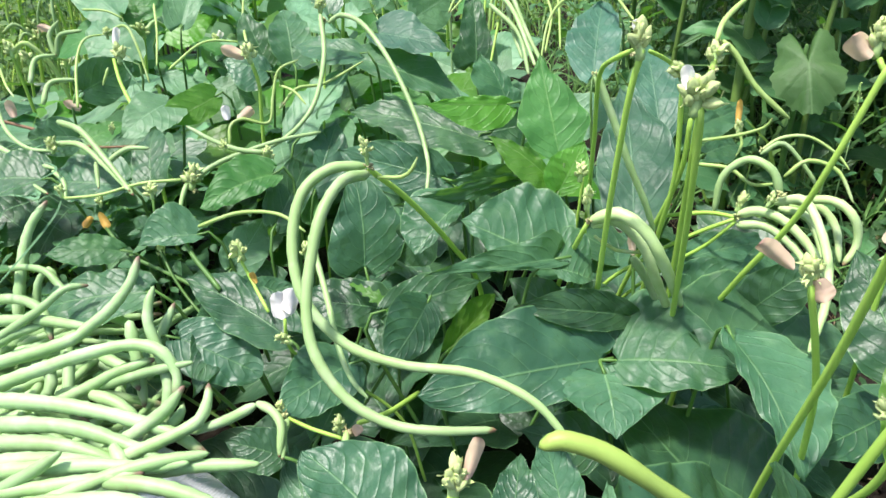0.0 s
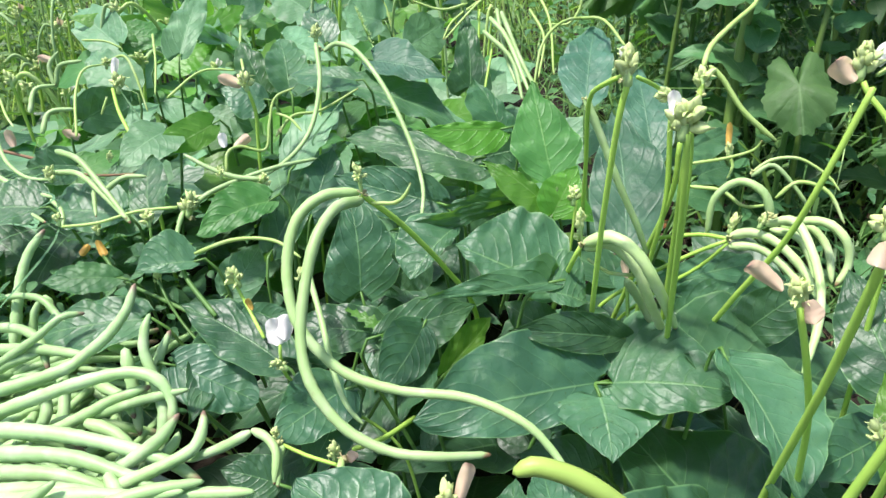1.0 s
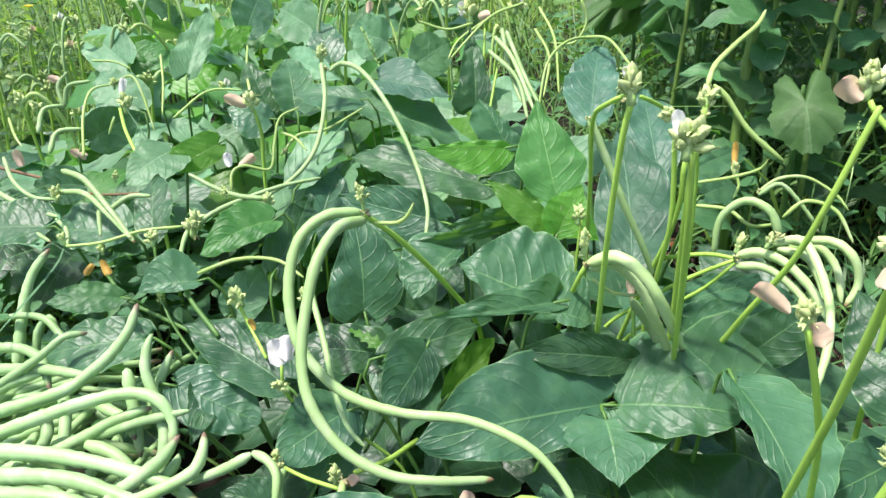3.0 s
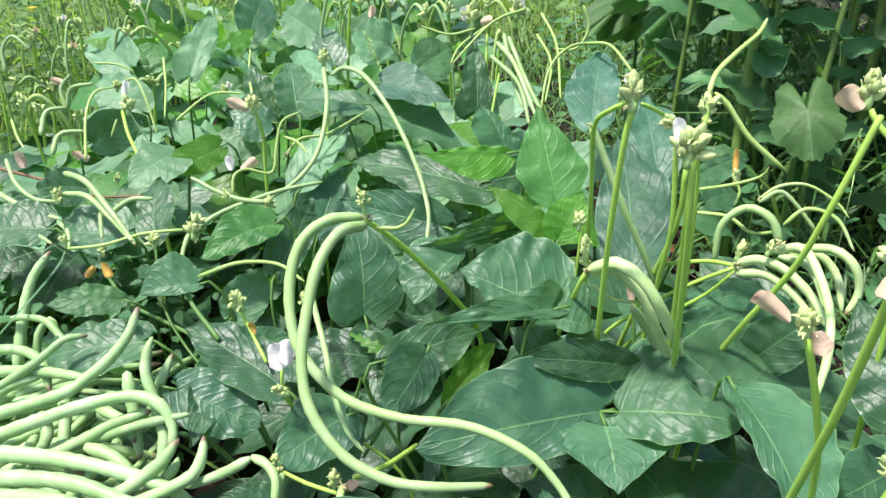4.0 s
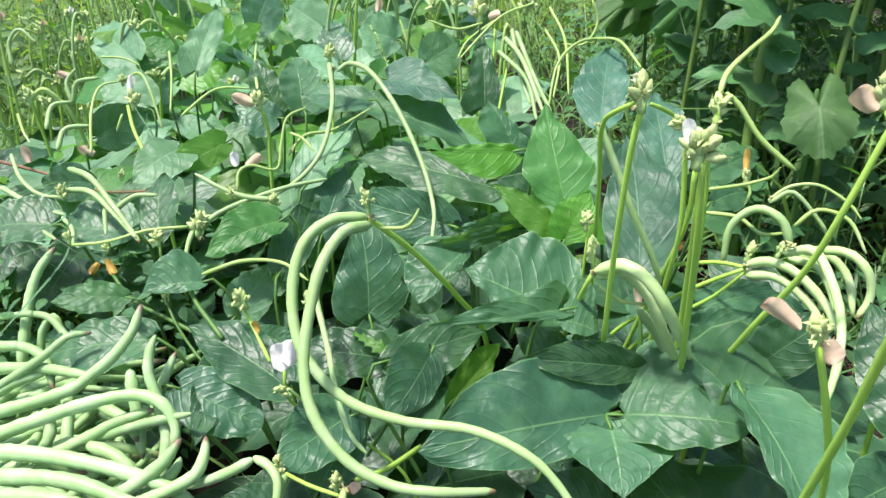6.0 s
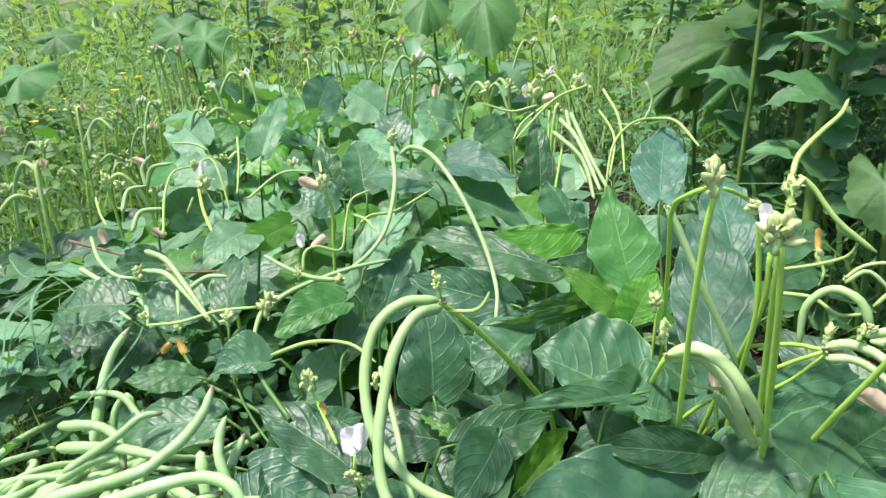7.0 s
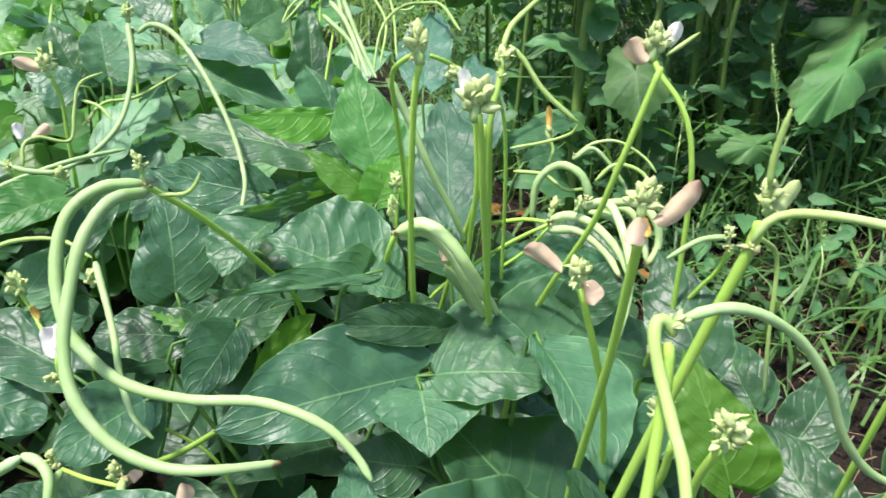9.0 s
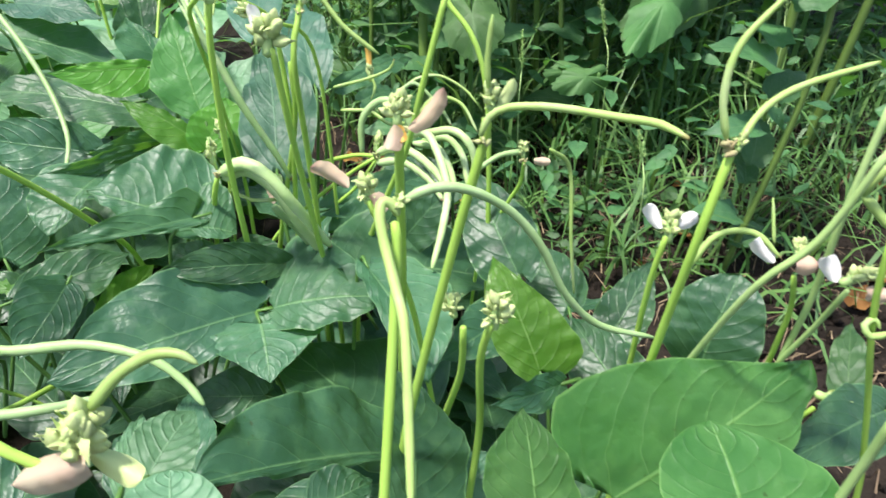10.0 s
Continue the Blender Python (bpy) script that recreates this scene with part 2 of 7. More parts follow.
GRASS = blade_material("grass_blades", (0.05, 0.145, 0.035), (0.15, 0.29, 0.075))
GRASS_DRY = blade_material("dry_blades", (0.16, 0.11, 0.065), (0.28, 0.21, 0.12), 0.15, 0.8)
# brighter copy of grass_blades: strong sun on the grass is painted in
GRASS_SUNLIT = blade_material("sunlit_blades", (0.08, 0.21, 0.045), (0.29, 0.45, 0.13), 0.4)


# ---- building helpers ----
def part(name, me, mat, parent, label=""):
    if isinstance(me, bmesh.types.BMesh):
        bm, me = me, bpy.data.meshes.new(name)
        bm.to_mesh(me)
        bm.free()
    if mat and not me.materials:
        me.materials.append(mat)
    ob = new(name, me)
    ob.parent = parent
    if label:
        tagged(ob, label)
    return ob


def mesh_from(name, verts, faces, mat, smooth=True, uvs=None, along=None):
    me = bpy.data.meshes.new(name)
    me.from_pydata(verts, [], faces)
    me.materials.append(mat)
    if smooth:
        me.polygons.foreach_set("use_smooth", [True] * len(me.polygons))
    if uvs is not None:
        layer = me.uv_layers.new(name="UVMap")
        idx = np.empty(len(me.loops), dtype=np.int32)
        me.loops.foreach_get("vertex_index", idx)
        layer.data.foreach_set("uv", np.asarray(uvs, dtype=np.float32)[idx].ravel())
    if along is not None:
        a = me.attributes.new("along", "FLOAT", "POINT")
        a.data.foreach_set("value", np.asarray(along, dtype=np.float32))
    me.update()
    return me


def spline(points, step):
    p = [np.array(q, float) for q in points]
    p = [2 * p[0] - p[1]] + p + [2 * p[-1] - p[-2]]
    out = []
    for i in range(1, len(p) - 2):
        a, b, c, d = p[i - 1:i + 3]
        n = max(2, int(np.linalg.norm(c - b) / step))
        for k in range(n):
            s = k / n
            out.append(0.5 * (2 * b + (c - a) * s + (2 * a - 5 * b + 4 * c - d) * s * s + (3 * b - a - 3 * c + d) * s ** 3))
    out.append(p[-2])
    return np.array(out)


def tube_mesh(name, points, r0, r1, mat, sides=8, step=0.006, lumps=0.0, blunt=0.8, seed=1):
    c = spline(points, step)
    n = len(c)
    tan = np.gradient(c, axis=0)
    tan /= np.maximum(np.linalg.norm(tan, axis=1), 1e-9)[:, None]
    up = np.array((0.3, 0.2, 0.93))
    verts, along = [], []
    seg = np.r_[0, np.cumsum(np.linalg.norm(np.diff(c, axis=0), axis=1))]
    total = seg[-1]
    rnd = random.Random(seed)
    ph, beat = rnd.random() * 6, 0.010 + 0.003 * rnd.random()
    for i in range(n):
        t = tan[i]
        up = up - t * up.dot(t)
        up /= np.linalg.norm(up)
        w = np.cross(t, up)
        s = seg[i] / total
        r = r0 + (r1 - r0) * s
        r *= 1 + lumps * math.sin(6.283 * seg[i] / beat + ph) + 0.6 * lumps * math.sin(6.283 * seg[i] / (beat * 3.7) + ph)
        if lumps > 0.02:
            r *= 0.76 + 0.24 * min(1, (total - seg[i]) / (0.22 * total)) ** 0.7
        end = min(seg[i], total - seg[i])
        if end < r0 * 1.4:
            r *= blunt + (1 - blunt) * end / (r0 * 1.4)
        for k in range(sides):
            a = 6.2832 * k / sides
            verts.append(c[i] + r * (math.cos(a) * up + math.sin(a) * w))
            along.append(s)
    faces = [(i * sides + k, i * sides + (k + 1) % sides, (i + 1) * sides + (k + 1) % sides, (i + 1) * sides + k) for i in range(n - 1) for k in range(sides)]
    for i, s in ((0, -1), (n - 1, 1)):
        verts.append(c[i] + s * tan[i] * r0 * 0.45)
        along.append(i / (n - 1))
        e = len(verts) - 1
        ring = [i * sides + k for k in range(sides)]
        faces += [(ring[(k + 1) % sides], ring[k], e) if s < 0 else (ring[k], ring[(k + 1) % sides], e) for k in range(sides)]
    return mesh_from(name, [tuple(v) for v in verts], faces, mat, True, None, along)


SHAPES = {
    "ovate": ((0, 0.05, 0.15, 0.3, 0.45, 0.6, 0.75, 0.9, 1), (0.10, 0.52, 0.88, 1.0, 0.94, 0.76, 0.50, 0.19, 0.0)),
    "rhomb": ((0, 0.05, 0.15, 0.3, 0.45, 0.6, 0.75, 0.9, 1), (0.06, 0.32, 0.70, 1.0, 0.90, 0.66, 0.40, 0.15, 0.0)),
    "lobed": ((0, 0.05, 0.13, 0.22, 0.34, 0.48, 0.64, 0.82, 1), (0.10, 0.62, 1.0, 0.97, 0.70, 0.58, 0.46, 0.25, 0.0)),
    "long": ((0, 0.05, 0.15, 0.3, 0.45, 0.6, 0.75, 0.9, 1), (0.08, 0.40, 0.78, 0.98, 1.0, 0.90, 0.66, 0.27, 0.0)),
    "heart": ((0, 0.04, 0.1, 0.2, 0.34, 0.5, 0.66, 0.83, 1), (0.2, 0.72, 0.96, 1.0, 0.88, 0.69, 0.46, 0.21, 0.0)),
    "hastate": ((0, 0.03, 0.09, 0.17, 0.28, 0.45, 0.65, 0.83, 1), (0.25, 0.78, 1.0, 0.9, 0.7, 0.58, 0.40, 0.2, 0.0)),
    "round": ((0, 0.05, 0.15, 0.3, 0.5, 0.7, 0.85, 0.95, 1), (0.15, 0.6, 0.9, 1.0, 1.0, 0.86, 0.62, 0.33, 0.0)),
    "spoon": ((0, 0.12, 0.28, 0.44, 0.58, 0.72, 0.85, 0.94, 1), (0.25, 0.62, 0.84, 0.95, 1.0, 0.98, 0.85, 0.60, 0.0)),
    "squash": ((0, 0.04, 0.12, 0.25, 0.42, 0.6, 0.75, 0.9, 1), (0.2, 0.75, 0.98, 0.9, 1.0, 0.78, 0.74, 0.4, 0.0)),
}


def blade_mesh(name, base, tip, width, face, mat, shape="ovate", bend=0.08, fold=0.12, wave=0.02, uneven=0.0, nu=18, nv=10, seed=1, quilt=0.005, crease=0.7, power=1.15, pucker=0.017):
    """A leaf blade from its base to its tip; face: the way its upper side looks."""
    b, t, f = (np.array(q, float) for q in (base, tip, face))
    axis = t - b
    size = np.linalg.norm(axis)
    axis /= size
    f = f - axis * f.dot(axis)
    f /= np.linalg.norm(f)
    side = np.cross(f, axis)
    outline = [SHAPES[q] for q in ((shape, shape) if isinstance(shape, str) else shape)]
    rnd = random.Random(seed)
    p1, p2, p3 = (rnd.random() * 6.28 for _ in range(3))
    k1, k2 = 2.0 + 2.5 * rnd.random(), 4.5 + 3 * rnd.random()
    sway = (rnd.random() - 0.5) * 0.10
    verts, uvs = [], []
    for i in range(nu + 1):
        u = (i / nu) ** power
        half = [float(np.interp(u, us, ws)) * width / 2 for us, ws in outline]
        arch = bend * size * 4 * u * (1 - u)
        for j in range(nv + 1):
            v = 2 * j / nv - 1
            a = abs(v)
            ww = half[1] * (1 + uneven) if v > 0 else half[0] * (1 - uneven)
            ww *= 1 + 0.03 * math.sin(k2 * 2 * u + p3 + (2 if v > 0 else 0))
            pull = 0.13 * a * (1 - u) ** 3 * (1 if u > 0 else 0)
            h = arch + fold * (crease * a + (1 - crease) * 1.6 * a * a) * ww - 0.25 * fold * a * a * ww
            h += wave * size * a * a * math.sin(6.28 * k1 * u + p1 + (1.7 if v > 0 else 0)) + 0.4 * wave * size * a * math.sin(6.28 * k2 * u + p2 + v * 2)
            rib = abs(2 * ((7.0 * (u - 0.225 * a - 0.175 * a * a)) % 1.0) - 1)
            h += quilt * size * (1 - rib ** 4) * min(1, a * 4) * (1 - a ** 4) * (1 - u * u) if nu >= 30 else 0
            h += pucker * size * (noise.noise((u * 5 + p1 * 9, v * 2.2, p2)) + 0.5 * noise.noise((u * 11 + p3 * 5, v * 4.5, p1))) * min(1, 4 * u) * (0.35 + 0.65 * a)
            verts.append(b + axis * size * (u - pull) + side * (ww * v + sway * size * u * (1 - u) * 2) + f * h)
            uvs.append((0.5 + 0.5 * v, u))
    n = nv + 1
    faces = [(i * n + j, i * n + j + 1, (i + 1) * n + j + 1, (i + 1) * n + j) for i in range(nu) for j in range(nv)]
    return mesh_from(name, [tuple(v) for v in verts], faces, mat, True, uvs)


# ---- the cowpea plants, each an object of its own ----
PLANTS = []


def start_plant(x, y):
    p = new("cowpea_plant")
    p.location = (x, y, 0)
    tagged(p, "bushy green cowpea plant with long pods growing from soil", "bean plant", "cowpea plants in the bed")
    PLANTS.append(p)
    return p


def own(point):
    """The plant whose foot is nearest."""
    return min(PLANTS, key=lambda p: (p.location.x - point[0]) ** 2 + (p.location.y - point[1]) ** 2)


def settle(ob, plant):
    ob.matrix_parent_inverse = Matrix.Translation(-plant.location)
    return ob


COUNT = [0]


def leaf(base, tip, width, face, mat=LEAF, shape="ovate", bend=0.08, fold=0.12, wave=0.022, uneven=0.0, stalk=True, nu=42, nv=16):
    COUNT[0] += 1
    plant = own(base)
    ob = settle(part("leaf", blade_mesh("leaf", base, tip, width, face, mat, shape, bend, fold, wave, uneven, nu, nv, COUNT[0]), mat, plant), plant)
    if stalk:
        b, f = Vector(base), Vector((plant.location.x, plant.location.y, 0.02))
        away = (Vector(base) - Vector(tip)).normalized()
        k = b + away * 0.018 + Vector((0, 0, -0.012))
        g = k.lerp(f, 0.45) + Vector((0, 0, -0.02))
        part("petiole", tube_mesh("petiole", [b, k, g], 0.0013, 0.0018, STEM, 6, 0.012), STEM, ob)
    return ob


def pod(points, r=0.004, mat=POD, taper=0.75, lumps=0.05, label=""):
    COUNT[0] += 1
    plant = own(points[0])
    return settle(part("pod", tube_mesh("pod", points, r, r * taper, mat, 10, 0.004, lumps, 0.6, COUNT[0]), mat, plant, label), plant)


def stalk(points, r=0.003, mat=STALK, taper=1.1):
    COUNT[0] += 1
    plant = own(points[-1])
    return settle(part("flower_stalk", tube_mesh("flower_stalk", points, r, r * taper, mat, 8, 0.008, 0.01, 0.9, COUNT[0]), mat, plant), plant)


def joint(at, r=0.004):
    """The knobbly scarred swelling where pods sit, with stubs of fallen flowers."""
    COUNT[0] += 1
    plant = own(at)
    rnd = random.Random(COUNT[0])
    bm = bmesh.new()
    r *= 0.72
    for _ in range(6):
        o = Vector((rnd.uniform(-1, 1), rnd.uniform(-1, 1), rnd.uniform(-1, 1))) * r * 0.75
        squash = Matrix.Rotation(rnd.random() * 6, 4, "X") @ Matrix.Rotation(rnd.random() * 6, 4, "Z") @ Matrix.Diagonal((1.3, 0.75, 0.8, 1))
        bmesh.ops.create_icosphere(bm, subdivisions=2, radius=r * rnd.uniform(0.3, 0.55), matrix=Matrix.Translation(Vector(at) + o) @ squash)
    for _ in range(4):
        d = Vector((rnd.uniform(-1, 1), rnd.uniform(-1, 1), rnd.uniform(-0.3, 1))).normalized()
        bmesh.ops.create_cone(bm, cap_ends=True, segments=6, radius1=r * 0.28, radius2=r * 0.12, depth=r * 1.3, matrix=Matrix.Translation(Vector(at) + d * r * 0.8) @ d.to_track_quat("Z", "Y").to_matrix().to_4x4())
    for fc in bm.faces:
        fc.smooth = True
    return settle(part("joint", bm, JOINT, plant), plant)


def _bud_mesh(mat, name="bud"):
    prof = ((0.0, 0.15), (0.12, 0.55), (0.33, 0.92), (0.55, 1.0), (0.74, 0.78), (0.9, 0.42), (1.0, 0.08))
    verts, faces, n = [], [], 8
    for s, r in prof:
        for k in range(n):
            a = 6.2832 * k / n
            keel = 1 + 0.16 * math.cos(3 * a) + (0.1 if k % 2 else -0.06)
            verts.append((r * 0.30 * keel * math.cos(a) + 0.24 * s * s, r * 0.21 * keel * math.sin(a), s))
    for i in range(len(prof) - 1):
        faces += [(i * n + k, i * n + (k + 1) % n, (i + 1) * n + (k + 1) % n, (i + 1) * n + k) for k in range(n)]
    faces += [tuple(range(n))[::-1], tuple((len(prof) - 1) * n + k for k in range(n))]
    return mesh_from(name, verts, faces, mat, True, None, [v[2] for v in verts])


BUD_MESH = _bud_mesh(BUD)


def _sepal_mesh():
    """A narrow keeled scale with a curled point."""
    prof = ((0.0, 0.10), (0.25, 0.2), (0.5, 0.2), (0.75, 0.12), (1.0, 0.03))
    verts, faces = [], []
    for s, w in prof:
        y = 0.6 * s * s * s
        verts += [(-w, y - w * 0.5, s - 0.1 * s * s), (0, y, s), (w, y - w * 0.5, s - 0.1 * s * s)]
    for i in range(len(prof) - 1):
        faces += [(3 * i + j, 3 * i + j + 1, 3 * i + j + 4, 3 * i + j + 3) for j in (0, 1)]
    return mesh_from("sepal", verts, faces, BUD, True, None, [v[2] for v in verts])


SEPAL_MESH = _sepal_mesh()


def bud_cluster(at, size, axis=(0, 0, 1), n=9, spread=0.9, scales=3):
    """A head of folded buds and curled scales crowded round the end of a flower stalk."""
    COUNT[0] += 1
    rnd = random.Random(COUNT[0] * 7)
    plant = own(at)
    ax = Vector(axis).normalized()
    turn = ax.to_track_quat("Z", "Y").to_matrix()
    at = Vector(at)
    core = settle(part("flower_head", tube_mesh("flower_head", [at - ax * size * 0.5, at, at + ax * size * 0.35], size * 0.16, size * 0.10, STALK_PALE, 8, size * 0.12), STALK_PALE, plant), plant)
    n += 4
    for k in range(n):
        a = 2.4 * k + rnd.random()
        lean = spread * (1 - 0.6 * k / n) * rnd.uniform(0.5, 1.4)
        d = turn @ Vector((math.sin(lean) * math.cos(a), math.sin(lean) * math.sin(a), math.cos(lean)))
        ln = size * rnd.uniform(0.28, 0.52)
        pos = at + ax * size * (-0.28 + 0.5 * k / n) + (d - ax * d.dot(ax)) * size * 0.12
        b = part("bud", BUD_MESH, BUD, core)
        b.matrix_basis = Matrix.Translation(pos) @ d.to_track_quat("Z", "Y").to_matrix().to_4x4() @ Matrix.Rotation(rnd.random() * 6, 4, "Z") @ Matrix.Diagonal((ln * rnd.uniform(0.8, 1.25), ln * rnd.uniform(0.9, 1.5), ln, 1))
        for _ in range(scales):
            e = (d + Vector((rnd.uniform(-1, 1), rnd.uniform(-1, 1), rnd.uniform(-1, 1))) * 0.75).normalized()
            sp = part("sepal", SEPAL_MESH, BUD, core)
            sl = ln * rnd.uniform(0.45, 0.85)
            sp.matrix_basis = Matrix.Translation(pos + d * ln * rnd.uniform(-0.05, 0.45)) @ e.to_track_quat("Z", "Y").to_matrix().to_4x4() @ Matrix.Rotation(rnd.random() * 6.3, 4, "Z") @ Matrix.Scale(sl, 4)
    return core


def petal(base, tip, width, face, mat=PETAL_WHITE, cup=0.7, label="", shape="spoon"):
    """A folded bean petal, deeply cupped."""
    COUNT[0] += 1
    plant = own(base)
    me = blade_mesh("petal", base, tip, width * 0.8, face, mat, shape, 0.16, cup, 0.02, 0, 18, 8, COUNT[0], 0.0, 0.0, 0.7, 0.016)
    a = me.attributes.new("along", "FLOAT", "POINT")
    a.data.foreach_set("value", np.repeat(np.linspace(0, 1, 19), 9).astype(np.float32))
    return settle(part("petal", me, mat, plant, label), plant)


def blades(name, spots, mat, seed, hi, wide, lean=0.5, label="", category="grass", rows=4, lying=0.0):
    """Grass as one mesh: spots yields (x, y, z, scale)."""
    rnd = random.Random(seed)
    verts, faces = [], []
    for x, y, z, s in spots:
        h, w = hi * s * rnd.uniform(0.6, 1.2), wide * rnd.uniform(0.6, 1.2) * (0.6 + 0.4 * s)
        a, l = rnd.uniform(0, 6.28), rnd.uniform(max(0.1, lying * lean), lean) * 1.6
        z += 0.012 if lying else 0
        dx, dy = math.cos(a), math.sin(a)
        tw = a + 1.57 + rnd.uniform(-0.6, 0.6)
        sx, sy = math.cos(tw) * w / 2, math.sin(tw) * w / 2
        k0 = len(verts)
        for i in range(rows):
            q = i / (rows - 1)
            ang = l * (0.25 + 0.75 * q + 0.5 * q * q)
            o = h * q * math.sin(ang)
            zz = z + h * q * math.cos(ang)
            m = (1 - q) ** 0.7 if i else 0.8
            verts += [(x + dx * o - sx * m, y + dy * o - sy * m, zz), (x + dx * o + sx * m, y + dy * o + sy * m, zz)]
        faces += [(k0 + 2 * i, k0 + 2 * i + 1, k0 + 2 * i + 3, k0 + 2 * i + 2) for i in range(rows - 1)]
    ob = new(name, mesh_from(name, verts, faces, mat))
    return tagged(ob, label, category, "", "stuff")


def twig(points, r):
    tagged(new("twig", tube_mesh("twig", points, r, r * 0.6, TWIG, 7, 0.01, 0.06)), "thin brown dry twig lying across the bean plants", "twig")


def seed_head(points):
    """A grass stalk that ends in a bristly spike."""
    points = [(points[0][0] + 0.02, points[0][1] + 0.02, 0.0)] + list(points)
    stem = new("grass_spike", tube_mesh("grass_spike", points, 0.0009, 0.0007, STALK_PALE, 6, 0.01))
    tagged(stem, "pale green bristly grass spike on a thin stem", "grass spike", "grass spikes")
    a, b = np.array(points[-2]), np.array(points[-1])
    rnd = random.Random(len(points) * 13 + int(1000 * points[0][0]))
    verts, faces = [], []
    for k in range(150):
        s = k / 150
        c = a + (b - a) * s
        ang, r = rnd.uniform(0, 6.28), 0.0035 * math.sin(3.1 * min(1, 0.12 + s))
        o = np.array((math.cos(ang), math.sin(ang), 0.7))
        t = c + o * (0.003 + r)
        w = np.array((-math.sin(ang), math.cos(ang), 0)) * 0.0007
        n = len(verts)
        verts += [tuple(c - w), tuple(c + w), tuple(t)]
        faces.append((n, n + 1, n + 2))
    part("spike", mesh_from("spike", verts, faces, STALK_PALE), STALK_PALE, stem)


def grass_leaf(points):
    """One long arching grass blade."""
    c = spline(points, 0.01)
    n = len(c)
    verts, faces = [], []
    for i, p in enumerate(c):
        w = 0.0014 * math.sin(3.1416 * (0.12 + 0.85 * i / (n - 1)))
        verts += [(p[0] - w, p[1], p[2] - 0.3 * w), (p[0], p[1], p[2] - 0.6 * w), (p[0] + w, p[1], p[2] - 0.1 * w)]
    for i in range(n - 1):
        faces += [(3 * i + j, 3 * i + j + 1, 3 * i + j + 4, 3 * i + j + 3) for j in (0, 1)]
    tagged(new("long_grass", mesh_from("long_grass", verts, faces, LEAF_PALE_SHEEN, True, [(0.5 * (k % 3), 0.5) for k in range(len(verts))])), "long pale arching grass blade", "grass", "long grass by the heap")


def thistle(base, tip):
    """A weed leaf with toothed edges."""
    b, t = np.array(base), np.array(tip)
    ax = t - b
    size = np.linalg.norm(ax)
    ax /= size
    side = np.cross(ax, (0, -0.6, 0.8))
    up = np.cross(side, ax)
    verts, uvs, faces = [], [], []
    for i in range(19):
        u = i / 18
        w = size * 0.2 * (1 - u) ** 0.7 * (1.0 if i % 3 == 1 else 0.45 if i % 3 == 0 else 0.7)
        for v in (-1, 0, 1):
            verts.append(tuple(b + ax * size * (u + (0.05 if i % 3 == 1 else 0) * abs(v)) + side * w * v + up * (0.12 * size * math.sin(3 * u) + 0.25 * w * abs(v))))
            uvs.append((0.5 + 0.5 * v, u))
    faces = [(3 * i + j, 3 * i + j + 1, 3 * i + j + 4, 3 * i + j + 3) for i in range(18) for j in (0, 1)]
    ob = new("thistle", mesh_from("thistle", verts, faces, LEAF_YOUNG, True, uvs))
    tagged(ob, "young weed with a spiny toothed green leaf", "weed")
    part("stem", tube_mesh("stem", [base, (base[0], base[1], base[2] * 0.5), (base[0] + 0.01, base[1], 0)], 0.0012, 0.0018, STEM, 6, 0.02), STEM, ob)


# ---- ground ----
def ground_height(x, y):
    return 0.012 * noise.noise((x * 3, y * 3, 0)) + 0.006 * noise.noise((x * 14, y * 14, 3)) + 0.003 * noise.noise((x * 40, y * 40, 5))


def build_ground():
    xs = np.r_[-60, -20, -8, -4, np.linspace(-2.2, 1.8, 160), 3, 6, 20, 60]
    ys = np.r_[-20, -4, np.linspace(-0.8, 3.2, 160), 4.5, 7, 12, 30, 90]
    verts = [(x, y, ground_height(x, y) if -3 < x < 2.5 and -1 < y < 4 else 0) for y in ys for x in xs]
    n = len(xs)
    faces = [(j * n + i, j * n + i + 1, (j + 1) * n + i + 1, (j + 1) * n + i) for j in range(len(ys) - 1) for i in range(n - 1)]
    tagged(new("ground", mesh_from("ground", verts, faces, SOIL)), "dark brown crumbly garden soil with litter", "soil", "", "structure")


build_ground()

for _x, _y in ((0.03, 0.40), (0.16, 0.36), (0.27, 0.42), (0.20, 0.22), (0.30, 0.24), (0.40, 0.30), (-0.12, 0.45), (-0.06, 0.27), (0.06, 0.17), (0.04, 0.60), (-0.14, 0.62),
               (0.18, 0.62), (-0.30, 0.62), (-0.42, 0.74), (-0.24, 0.80), (-0.05, 0.82), (0.11, 0.84), (-0.40, 1.0), (-0.22, 1.08), (0.0, 1.06)):
    start_plant(_x, _y)

# ---- the upper leaves, pods and flowers ----

# middle of the bed: the dark leaves round the hub
leaf((0.1116, 0.3739, 0.1919), (-0.0174, 0.3291, 0.1986), 0.0687, (0.2425, -0.5821, 0.7761), LEAF, shape=('long', 'round'), bend=0.05, fold=0.08, uneven=-0.29)
leaf((0.1103, 0.3597, 0.1912), (0.1101, 0.3130, 0.1765), 0.0884, (0.0501, -0.3008, 0.9524), LEAF_FRESH, shape='heart', bend=0.06, fold=0.04, uneven=0.03)
leaf((0.1206, 0.3700, 0.1945), (0.1957, 0.3471, 0.2050), 0.0858, (-0.2217, -0.3023, 0.9271), LEAF_FRESH, shape=('round', 'ovate'), bend=0.10, fold=-0.06, uneven=0.49)
leaf((0.1331, 0.4008, 0.2106), (0.0482, 0.3850, 0.2294), 0.0292, (0.2701, -0.7751, 0.5712), LEAF, shape='long', fold=0.25, uneven=-0.10)
